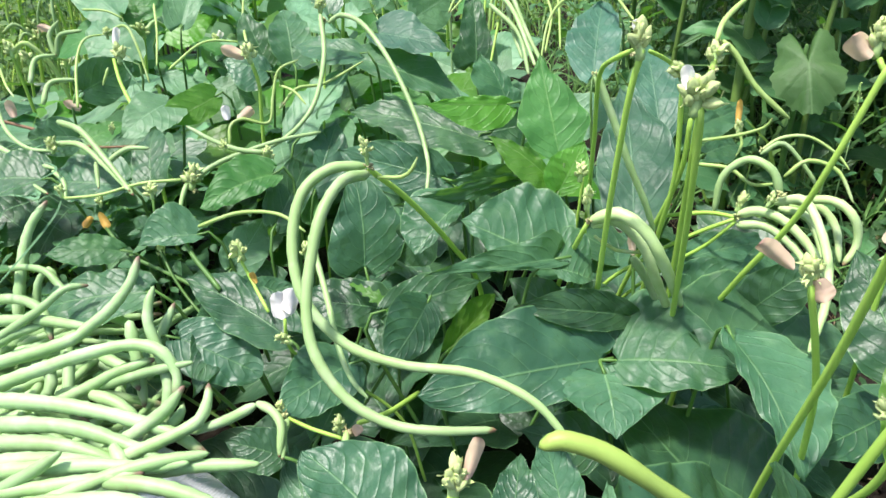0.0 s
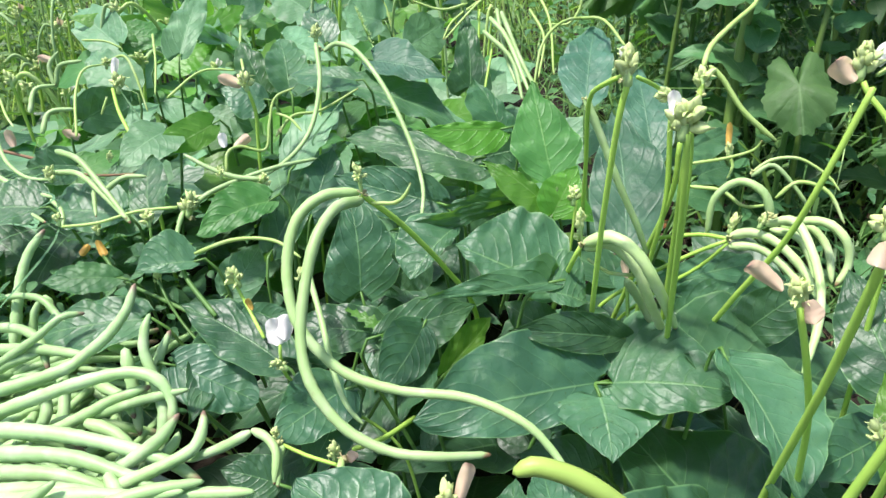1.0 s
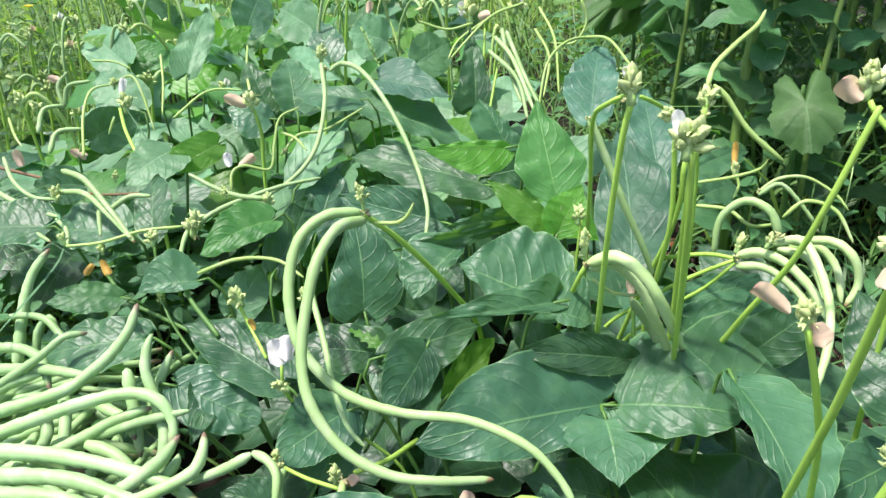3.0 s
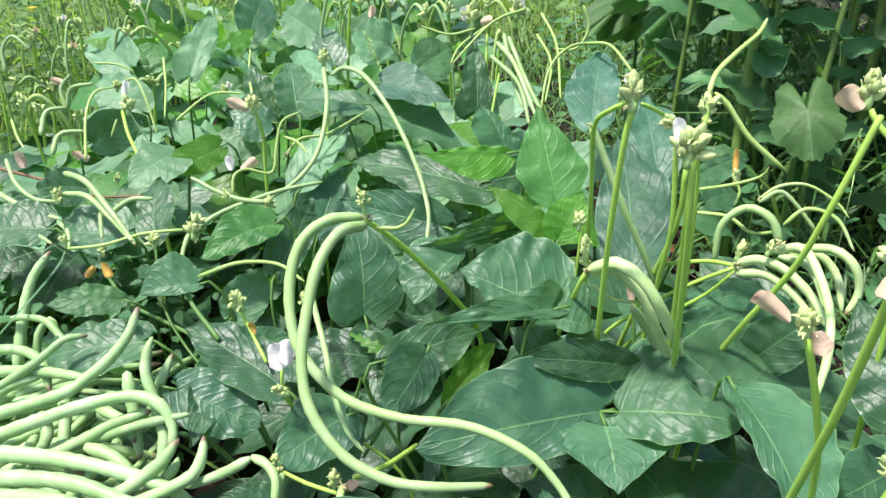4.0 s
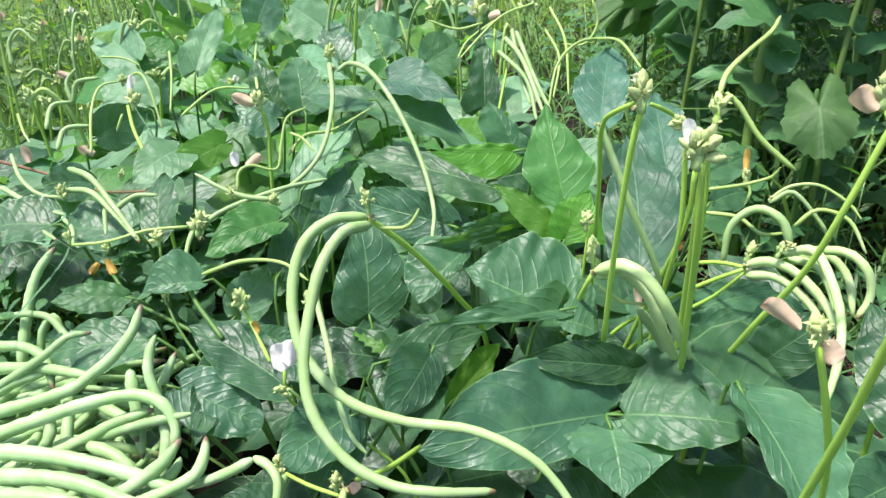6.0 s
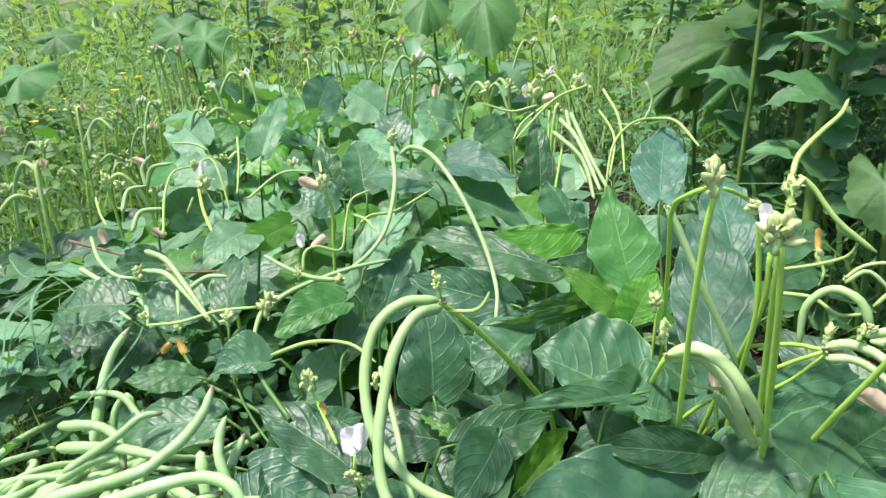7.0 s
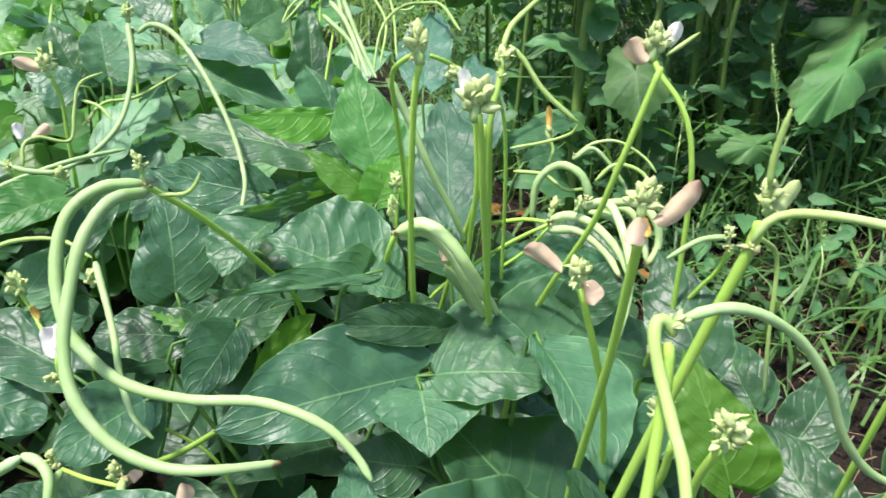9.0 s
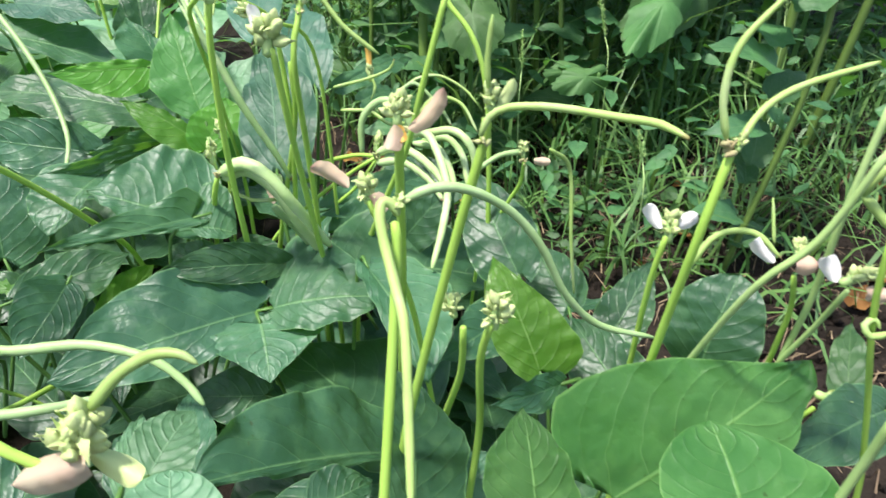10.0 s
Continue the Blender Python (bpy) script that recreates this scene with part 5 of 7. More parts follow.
pod([(-0.4412, 0.6472, 0.2844), (-0.4187, 0.6181, 0.27), (-0.3872, 0.5929, 0.2636), (-0.3481, 0.5736, 0.2686)], 0.00203)
pod([(-0.3426, 0.5473, 0.2605), (-0.328, 0.5339, 0.2557), (-0.3214, 0.5185, 0.2469)], 0.00218)
pod([(-0.3051, 0.551, 0.2669), (-0.2933, 0.5231, 0.2553)], 0.00203)
pod([(-0.438, 0.6037, 0.2416), (-0.3916, 0.5719, 0.2439), (-0.3477, 0.5383, 0.2426)], 0.00234)
bud_cluster((-0.3542, 0.5758, 0.2732), 0.0145, (0.0045, 0.2148, 0.9766))
bud_cluster((-0.3, 0.5833, 0.2867), 0.0103, (0.0045, 0.2148, 0.9766))

# pods and joints low by the harvested heap
pod([(-0.1192, 0.3192, 0.2001), (-0.1367, 0.315, 0.192), (-0.1634, 0.3184, 0.1771)], 0.00359, mat=POD_CUT)
pod([(-0.1175, 0.3198, 0.2013), (-0.1069, 0.3127, 0.2017), (-0.0997, 0.3036, 0.198), (-0.0993, 0.2904, 0.1866)], 0.00312)
pod([(-0.0982, 0.3154, 0.1918), (-0.0992, 0.3045, 0.1925), (-0.0973, 0.2897, 0.1851)], 0.00296)
joint((-0.101, 0.3166, 0.1943), 0.004)
bud_cluster((-0.1035, 0.3189, 0.199), 0.0091, (0.0045, 0.2148, 0.9766))
stalk([(-0.0982, 0.3158, 0.1927), (-0.0821, 0.3055, 0.1939), (-0.06, 0.2953, 0.1953)], 0.00122)
stalk([(-0.0531, 0.3073, 0.1967), (-0.0362, 0.3255, 0.1881), (-0.0179, 0.3623, 0.1717)], 0.00174)
bud_cluster((-0.0624, 0.2953, 0.2065), 0.0112, (0.0045, 0.2148, 0.9766))
joint((-0.0567, 0.2913, 0.2052), 0.004)
stalk([(-0.0573, 0.2913, 0.2052), (-0.0579, 0.2764, 0.2022)], 0.00232, mat=STALK_PALE)
petal((-0.0534, 0.2916, 0.2102), (-0.0489, 0.2881, 0.2073), 0.0084, (-0.0265, 0.6118, -0.7906), PETAL_TAN)
bud_cluster((0.0036, 0.1625, 0.3124), 0.0157, (0.0968, 0.2763, 0.9562), n=9, spread=0.6)
petal((0.0074, 0.1605, 0.3148), (0.0122, 0.1669, 0.3282), 0.0066, (0.1538, 0.8679, -0.4724), PETAL_TAN)
stalk([(0.003, 0.1596, 0.3073), (0.0018, 0.1614, 0.2806), (-0.0006, 0.1649, 0.2183), (-0.0015, 0.1663, 0.1053)], 0.00232)
pod([(0.0404, 0.0696, 0.411), (0.0336, 0.0701, 0.4159), (0.0279, 0.0704, 0.4205), (0.0236, 0.0713, 0.423), (0.0197, 0.0716, 0.4246), (0.0168, 0.0719, 0.425), (0.0143, 0.0714, 0.4243)], 0.00132, mat=POD_BENT, taper=1.3)

# a dry twig and weeds among the pods
twig([(-0.5455, 0.7578, 0.2401), (-0.4603, 0.7315, 0.2299), (-0.3924, 0.6965, 0.2249), (-0.3164, 0.6693, 0.2356)], 0.0022)
seed_head([(-0.0701, 0.8417, 0.2836), (-0.0838, 0.8738, 0.3261), (-0.1071, 0.915, 0.3648)])
seed_head([(0.5578, 0.974, 0.1959), (0.5596, 1, 0.2481), (0.5513, 1.0222, 0.2929)])
thistle((-0.0347, 0.4126, 0.2059), (-0.0732, 0.4383, 0.2137))
grass_leaf([(-0.3795, 0.4993, 0.2554), (-0.3335, 0.5368, 0.2659), (-0.3774, 0.5657, 0.2676)])
grass_leaf([(-0.3709, 0.4901, 0.2235), (-0.3668, 0.5007, 0.2439), (-0.3232, 0.5183, 0.2536)])
grass_leaf([(-0.4001, 0.5159, 0.2670), (-0.4031, 0.5580, 0.2386), (-0.3642, 0.5600, 0.2300)])
grass_leaf([(-0.3416, 0.4323, 0.2151), (-0.3408, 0.5338, 0.2291), (-0.3534, 0.5744, 0.2481)])
grass_leaf([(-0.3460, 0.7304, 0.3101), (-0.3115, 0.6883, 0.2672), (-0.3507, 0.6343, 0.2426)])
grass_leaf([(-0.0973, 0.6750, 0.3118), (-0.1289, 0.6588, 0.2731), (-0.1173, 0.6533, 0.2486)])
grass_leaf([(-0.4834, 0.4861, 0.2045), (-0.5009, 0.5958, 0.2295), (-0.4476, 0.6626, 0.2529)])
grass_leaf([(-0.4556, 0.4896, 0.2008), (-0.4940, 0.5421, 0.2360), (-0.4283, 0.6317, 0.2615)])
grass_leaf([(-0.4475, 0.5345, 0.1946), (-0.4633, 0.5728, 0.2530), (-0.4717, 0.6727, 0.2532)])
grass_leaf([(-0.4518, 0.4908, 0.2085), (-0.4692, 0.5636, 0.2518), (-0.4154, 0.6561, 0.2470)])
grass_leaf([(-0.4706, 0.5179, 0.1931), (-0.4542, 0.5499, 0.2434), (-0.4209, 0.7115, 0.2404)])
grass_leaf([(-0.5001, 0.5691, 0.1981), (-0.4305, 0.5614, 0.2568), (-0.4043, 0.6869, 0.2372)])
grass_leaf([(-0.4992, 0.5757, 0.1860), (-0.4155, 0.5994, 0.2483), (-0.4012, 0.7245, 0.2326)])
grass_leaf([(-0.4544, 0.5380, 0.1958), (-0.4262, 0.6018, 0.2550), (-0.4087, 0.7354, 0.2283)])
grass_leaf([(-0.4420, 0.5697, 0.1973), (-0.3815, 0.5818, 0.2576), (-0.4020, 0.7007, 0.2293)])
grass_leaf([(-0.5469, 0.6551, 0.2578), (-0.4907, 0.6082, 0.2549), (-0.4174, 0.6131, 0.2515)])
grass_leaf([(-0.5846, 0.6399, 0.2490), (-0.4732, 0.6240, 0.2599), (-0.4041, 0.6046, 0.2255)])
grass_leaf([(-0.5773, 0.6342, 0.2347), (-0.4916, 0.6372, 0.2462), (-0.3833, 0.5592, 0.2199)])
grass_leaf([(-0.5915, 0.6236, 0.2169), (-0.4545, 0.6156, 0.2386), (-0.3894, 0.5933, 0.2126)])
grass_leaf([(-0.5568, 0.5995, 0.2137), (-0.4455, 0.6143, 0.2317), (-0.3450, 0.5819, 0.1956)])
grass_leaf([(-0.5966, 0.6240, 0.2037), (-0.4634, 0.6108, 0.2145), (-0.3508, 0.5573, 0.1897)])
seed_head([(0.6465, 0.8014, 0.1987), (0.6497, 0.8248, 0.2399), (0.6492, 0.8654, 0.3084)])
seed_head([(0.5154, 0.8113, 0.1537), (0.5267, 0.8346, 0.1985), (0.5353, 0.8607, 0.2468)])
seed_head([(0.7574, 0.6322, 0.1665), (0.7641, 0.654, 0.2066), (0.7845, 0.6758, 0.2532)])
seed_head([(0.7211, 0.6309, 0.147), (0.7325, 0.6514, 0.1872), (0.7471, 0.6693, 0.2245)])
seed_head([(0.5558, 0.5506, 0.1355), (0.5598, 0.5671, 0.1654), (0.5599, 0.5862, 0.1979)])
seed_head([(0.8533, 0.7011, 0.2273), (0.8702, 0.7274, 0.2798), (0.8871, 0.7536, 0.3322)])

# flower stalks at the end of the row
bud_cluster((0.251, 0.3977, 0.4088), 0.0220, (0.1967, 0.2195, 0.9556), n=11, spread=0.8)
petal((0.2446, 0.391, 0.3989), (0.2335, 0.3968, 0.41), 0.0172, (0.3509, 0.9269, -0.1329), PETAL_TAN, label='withered tan petal')
petal((0.2575, 0.3958, 0.4075), (0.2654, 0.3993, 0.4204), 0.0113, (0.3248, 0.8453, -0.4243), PETAL_WHITE)
pod([(0.2572, 0.393, 0.4023), (0.2674, 0.3946, 0.4084), (0.2769, 0.3963, 0.4146)], 0.00156, mat=POD_YOUNG)
stalk([(0.2504, 0.3913, 0.3971), (0.2519, 0.3895, 0.3942), (0.2719, 0.3646, 0.3432), (0.2798, 0.3547, 0.1553)], 0.00174)
bud_cluster((0.1743, 0.2293, 0.3874), 0.0148, (0.1041, 0.2375, 0.9658), n=11, spread=0.9)
petal((0.1767, 0.2216, 0.3805), (0.1932, 0.2256, 0.3956), 0.0100, (0.4125, 0.6597, -0.6282), PETAL_TAN, label='withered tan petal')
petal((0.1716, 0.2234, 0.3822), (0.1665, 0.2183, 0.3741), 0.0104, (0.4485, 0.6054, -0.6575), PETAL_TAN, label='withered tan petal')
petal((0.1735, 0.2249, 0.3814), (0.1737, 0.2202, 0.3755), 0.0050, (0.4375, 0.7044, -0.559), PETAL_YELLOW)
stalk([(0.1743, 0.2256, 0.3787), (0.1741, 0.227, 0.3645), (0.1804, 0.2451, 0.2947), (0.1875, 0.2732, 0.1995), (0.1911, 0.2873, 0.1391), (0.1925, 0.293, 0.0737)], 0.00209)
bud_cluster((0.2032, 0.1997, 0.3996), 0.0117, (0.0088, 0.2536, 0.9673), n=8, spread=0.8)
petal((0.2051, 0.1962, 0.396), (0.2122, 0.1992, 0.406), 0.0064, (0.4692, 0.6965, -0.5429), BUD)
stalk([(0.2012, 0.1978, 0.3912), (0.2006, 0.1986, 0.38), (0.1914, 0.2006, 0.3369), (0.1774, 0.2056, 0.2581), (0.1687, 0.2088, 0.1964), (0.1652, 0.21, 0.0966)], 0.0022)
pod([(0.2011, 0.1977, 0.4037), (0.2005, 0.1989, 0.414), (0.2013, 0.1984, 0.43)], 0.00133, mat=POD_YOUNG)
joint((0.2, 0.1984, 0.3816), 0.004)
pod([(0.2884, 0.336, 0.3093), (0.2719, 0.3378, 0.3073), (0.2516, 0.3357, 0.297)], 0.00203)
stalk([(0.2881, 0.3329, 0.3035), (0.2919, 0.3433, 0.2817), (0.2877, 0.3546, 0.2591), (0.2796, 0.3768, 0.2025), (0.2764, 0.3856, 0.099)], 0.00139)
pod([(0.3065, 0.3332, 0.3099), (0.3263, 0.3383, 0.2906), (0.3292, 0.328, 0.2381), (0.3348, 0.3227, 0.1954)], 0.00156, mat=POD_YOUNG)
joint((0.2881, 0.3329, 0.3035), 0.0035)
bud_cluster((0.2885, 0.3368, 0.3108), 0.0113, (0.0088, 0.2536, 0.9673), n=5)
petal((0.2947, 0.3318, 0.3037), (0.3049, 0.3276, 0.3035), 0.0073, (0.3361, 0.8364, -0.433), PETAL_TAN)
joint((0.1488, 0.1584, 0.3747), 0.0036)
pod([(0.1969, 0.1929, 0.3868), (0.2, 0.1927, 0.3939), (0.2067, 0.1905, 0.398), (0.2204, 0.1807, 0.4002), (0.2366, 0.1609, 0.4019), (0.2444, 0.1489, 0.4031), (0.2471, 0.1374, 0.4023)], 0.00156, mat=POD_YOUNG, taper=1)
pod([(0.1542, 0.1583, 0.3772), (0.1531, 0.1597, 0.38), (0.151, 0.1605, 0.3814), (0.1489, 0.1599, 0.3805), (0.1475, 0.1563, 0.3771), (0.1476, 0.1498, 0.3701), (0.1478, 0.1373, 0.3607), (0.1471, 0.1254, 0.3518), (0.139, 0.0921, 0.3157)], 0.00195, mat=POD_YOUNG)
stalk([(0.153, 0.1581, 0.3743), (0.1523, 0.1533, 0.3628), (0.1447, 0.1367, 0.3183), (0.1378, 0.1229, 0.2762), (0.13, 0.1074, 0.2168), (0.1269, 0.1012, 0.1047)], 0.00186, mat=STALK)
pod([(0.1569, 0.16, 0.3812), (0.1663, 0.159, 0.385), (0.1795, 0.1589, 0.3825), (0.1959, 0.1584, 0.3718), (0.2086, 0.1558, 0.3558), (0.2194, 0.1532, 0.335), (0.2363, 0.1515, 0.3171), (0.2618, 0.1482, 0.3071)], 0.00179)
bud_cluster((0.155, 0.1603, 0.3807), 0.0075, (0.6611, -0.1045, 0.743), n=6)
stalk([(0.2066, 0.1911, 0.2943), (0.206, 0.1981, 0.2666), (0.2126, 0.2075, 0.2085), (0.2099, 0.2087, 0.1518), (0.2076, 0.2098, 0.0894), (0.2066, 0.2102, 0.0538)], 0.00197)
stalk([(0.2043, 0.2179, 0.2729), (0.2076, 0.2264, 0.2344), (0.2091, 0.2512, 0.1779), (0.2103, 0.2712, 0.1196), (0.2107, 0.2793, 0.0658)], 0.00197)
bud_cluster((0.2098, 0.1941, 0.2997), 0.0180, (0.1041, 0.2375, 0.9658), n=13, spread=1.3)
bud_cluster((0.2002, 0.2257, 0.2827), 0.0142, (-0.1794, 0.2785, 0.9435), n=9, spread=1.2)
stalk([(0.3147, 0.1872, 0.367), (0.3075, 0.1862, 0.3235), (0.3102, 0.1988, 0.249), (0.3119, 0.2071, 0.1872), (0.3127, 0.2104, 0.0929)], 0.0022)
joint((0.3136, 0.187, 0.3699), 0.005)
bud_cluster((0.3189, 0.1873, 0.3732), 0.0089, (0.3366, 0.1929, 0.9217), n=6)
pod([(0.3127, 0.1901, 0.3741), (0.3103, 0.1951, 0.3918), (0.3157, 0.199, 0.4122), (0.3344, 0.1985, 0.4331)], 0.00187, mat=POD_YOUNG)
pod([(0.3169, 0.1868, 0.3715), (0.3303, 0.1916, 0.3848), (0.349, 0.1918, 0.3942), (0.3837, 0.1864, 0.4038)], 0.00179, mat=POD_YOUNG)
bud_cluster((0.3274, 0.2297, 0.3056), 0.0173, (0.0755, 0.2956, 0.9523), n=8, spread=1)
petal((0.3216, 0.229, 0.3051), (0.3153, 0.2368, 0.317), 0.0098, (0.4827, 0.8277, -0.2862), PETAL_WHITE)
petal((0.3306, 0.2268, 0.3067), (0.3405, 0.2254, 0.3135), 0.0104, (0.4747, 0.6886, -0.5482), PETAL_WHITE)
stalk([(0.3245, 0.2273, 0.3003), (0.324, 0.2312, 0.2679), (0.3302, 0.24, 0.2087), (0.3354, 0.2473, 0.147), (0.3375, 0.2503, 0.0768)], 0.00174)
stalk([(0.3456, 0.1391, 0.3869), (0.3382, 0.1492, 0.3411), (0.3245, 0.1605, 0.3128), (0.3256, 0.1845, 0.2547), (0.3264, 0.2035, 0.196), (0.3267, 0.2111, 0.0964)], 0.00168, mat=STALK_PALE)
stalk([(0.3658, 0.1611, 0.3935), (0.364, 0.162, 0.3369), (0.3723, 0.1678, 0.2932), (0.3731, 0.1728, 0.2442), (0.374, 0.1779, 0.182), (0.3743, 0.1799, 0.0908)], 0.00162, mat=STALK_PALE)
pod([(0.314, 0.195, 0.3024), (0.3284, 0.1961, 0.3184), (0.3439, 0.1885, 0.3217), (0.3514, 0.1763, 0.3136)], 0.00187, mat=POD_YOUNG)
stalk([(0.3565, 0.1692, 0.3056), (0.3674, 0.1733, 0.2798), (0.3745, 0.1804, 0.2375), (0.3827, 0.1887, 0.1764), (0.386, 0.192, 0.0886)], 0.00145)
stalk([(0.3632, 0.1458, 0.3117), (0.3697, 0.1592, 0.2787), (0.3714, 0.1725, 0.2429), (0.3737, 0.1899, 0.1836), (0.3746, 0.1969, 0.0914)], 0.00145, mat=STALK_PALE)
petal((0.3606, 0.1506, 0.3138), (0.3566, 0.157, 0.3244), 0.0109, (0.6532, 0.7298, -0.2019), PETAL_WHITE)
petal((0.3508, 0.1654, 0.3157), (0.3596, 0.1612, 0.3172), 0.0123, (0.4343, 0.714, -0.5492), PETAL_TAN)
petal((0.3484, 0.1758, 0.3112), (0.3398, 0.1834, 0.3211), 0.0099, (0.4816, 0.8461, -0.2285), PETAL_WHITE)
bud_cluster((0.3708, 0.1485, 0.3163), 0.0161, (0.825, -0.2864, 0.4872), n=9)
bud_cluster((0.3572, 0.1721, 0.3199), 0.0097, (0.0755, 0.2956, 0.9523))
petal((0.3716, 0.1422, 0.3109), (0.381, 0.1369, 0.3109), 0.0103, (0.4206, 0.7384, -0.5271), PETAL_TAN)
stalk([(0.3483, 0.1269, 0.3509), (0.355, 0.1252, 0.314), (0.3783, 0.1204, 0.2434), (0.394, 0.1171, 0.1836), (0.4002, 0.1158, 0.0914)], 0.00151)
pod([(0.3607, 0.1192, 0.308), (0.3525, 0.1212, 0.3066), (0.351, 0.1246, 0.3108), (0.3555, 0.1244, 0.313), (0.3568, 0.1219, 0.31)], 0.00172, mat=POD_YOUNG)
pod([(0.35, 0.1464, 0.3625), (0.3531, 0.1428, 0.3586), (0.3592, 0.1348, 0.3499)], 0.00234, mat=POD_YOUNG)
pod([(0.35, 0.1464, 0.3625), (0.3501, 0.1448, 0.3697), (0.3541, 0.1425, 0.3777)], 0.00234, mat=POD_YOUNG)
stalk([(0.3222, 0.0819, 0.3061), (0.3255, 0.086, 0.2761), (0.3253, 0.0891, 0.2427), (0.325, 0.0937, 0.1804), (0.3249, 0.0956, 0.0902)], 0.00197, mat=STALK_PALE)
bud_cluster((0.4375, 0.177, 0.191), 0.0217, (0.6961, -0.6789, -0.2335), n=9, spread=0.5)
stalk([(0.4254, 0.1792, 0.1877), (0.4214, 0.1882, 0.1612), (0.4143, 0.2041, 0.1018), (0.4115, 0.2105, 0.0587)], 0.00162)
pod([(0.3724, 0.2, 0.3042), (0.3755, 0.2123, 0.3246)], 0.00101, mat=POD_YOUNG)

# a bud head at the near end of the row
bud_cluster((0.0668, 0.0778, 0.3839), 0.01317, (0.4123, 0.1579, 0.8973), n=20, spread=0.9)
stalk([(0.0688, 0.0774, 0.3812), (0.0602, 0.0767, 0.3786), (0.0485, 0.0818, 0.3879)], 0.00109)
pod([(0.0703, 0.0798, 0.3889), (0.0728, 0.0806, 0.3914), (0.0757, 0.0812, 0.3941), (0.0790, 0.0814, 0.3962), (0.0825, 0.0812, 0.3978), (0.0860, 0.0803, 0.3984), (0.0888, 0.0791, 0.3980), (0.0909, 0.0775, 0.3968)], 0.00139, mat=POD_YOUNG)
petal((0.0687, 0.0712, 0.3831), (0.0552, 0.0731, 0.3797), 0.00952, (0.2624, 0.7141, -0.649), PETAL_TAN)
petal((0.0686, 0.0768, 0.3803), (0.0773, 0.0703, 0.3763), 0.00663, (0.0367, 0.5464, -0.8367), BUD)


# ---- leaves in the shade under the upper ones ----
def canopy(x, y):
    s = min(1, max(0, (y - 0.40) / 0.2))
    return 0.185 + 0.095 * s * s * (3 - 2 * s) + 0.02 * math.sin(7 * x + 3 * y)


def fill_leaves(seed, count, x0, x1, y0, y1, drop0, drop1, pale, size0=0.07, size1=0.12, nu=12, nv=8, keep=None):
    rnd = random.Random(seed)
    for _ in range(count):
        x, y = rnd.uniform(x0, x1), rnd.uniform(y0, y1)
        if keep and not keep(x, y):
            continue
        z = max(0.03, canopy(x, y) - rnd.uniform(drop0, drop1))
        a = rnd.uniform(0, 6.2832)
        s = rnd.uniform(size0, size1)
        d = Vector((math.cos(a), math.sin(a), rnd.uniform(-0.55, 0.35))).normalized() * s
        f = Vector((rnd.uniform(-0.5, 0.5), rnd.uniform(-0.8, 0.2), 1)).normalized()
        m = LEAF_PALE_SHEEN if rnd.random() < pale else LEAF_LIGHT if pale > 0.5 and rnd.random() < 0.6 else LEAF
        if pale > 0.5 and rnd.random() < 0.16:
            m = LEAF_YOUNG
        leaf((x, y, z), (x + d.x, y + d.y, z + d.z), s * rnd.uniform(0.5, 0.72), f, m, rnd.choice(("ovate", "ovate", "rhomb", "lobed")),
             rnd.uniform(0.03, 0.14), rnd.uniform(0.05, 0.2), 0.025, 0, False, nu, nv)


def in_bed(x, y):
    return x < 0.40 - 0.45 * max(0, y - 0.45) and not (x < -0.16 and y < 0.52) and x > -0.30 - 0.5 * (y - 0.45)


fill_leaves(11, 240, -0.34, 0.44, 0.12, 0.80, 0.13, 0.22, 0.0, keep=in_bed)
fill_leaves(13, 70, -0.62, -0.28, 0.50, 0.80, 0.06, 0.14, 0.3, 0.06, 0.10)
fill_leaves(12, 70, -0.2, 0.42, 0.14, 0.60, 0.13, 0.2, 0.0, keep=in_bed)
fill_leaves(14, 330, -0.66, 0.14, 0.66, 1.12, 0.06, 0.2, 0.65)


# ---- the bed farther off ----
FAR = []
_rnd = random.Random(5)
for _ in range(34):
    _x, _y = _rnd.uniform(-1.1, 0.15), _rnd.uniform(1.0, 2.5)
    if _x > -0.85 - 0.25 * (_y - 1) and _x < 0.32 - 0.22 * _y:
        FAR.append(start_plant(_x, _y))


def far_leaves(seed, count):
    rnd = random.Random(seed)
    for _ in range(count):
        y = 1.02 + 1.5 * rnd.random() ** 1.1
        x = rnd.uniform(-0.42 - 0.28 * (y - 0.7), 0.14 - 0.10 * (y - 0.8))
        z = 0.25 + 0.05 * math.sin(6 * x + 4 * y) - rnd.uniform(0, 0.11) + 0.02 * (y - 0.8)
        a = rnd.uniform(0, 6.2832)
        s = rnd.uniform(0.07, 0.115)
        d = Vector((math.cos(a) * 0.8, math.sin(a) * 0.8, rnd.uniform(-0.5, 0.7))).normalized() * s
        f = Vector((rnd.uniform(-0.6, 0.6), rnd.uniform(-1.1, 0.1), 0.8)).normalized()
        # many pale ones: the sheen on distant leaves is painted by this choice
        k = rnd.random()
        m = LEAF_PALE_SHEEN if k < 0.45 else LEAF_YOUNG if k < 0.66 else LEAF_LIGHT
        leaf((x, y, z), (x + d.x, y + d.y, z + d.z), s * rnd.uniform(0.5, 0.72), f, m, rnd.choice(("ovate", "ovate", "rhomb", "lobed")),
             rnd.uniform(0.03, 0.14), rnd.uniform(0.05, 0.2), 0.025, 0, False, 9, 6)


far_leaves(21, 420)


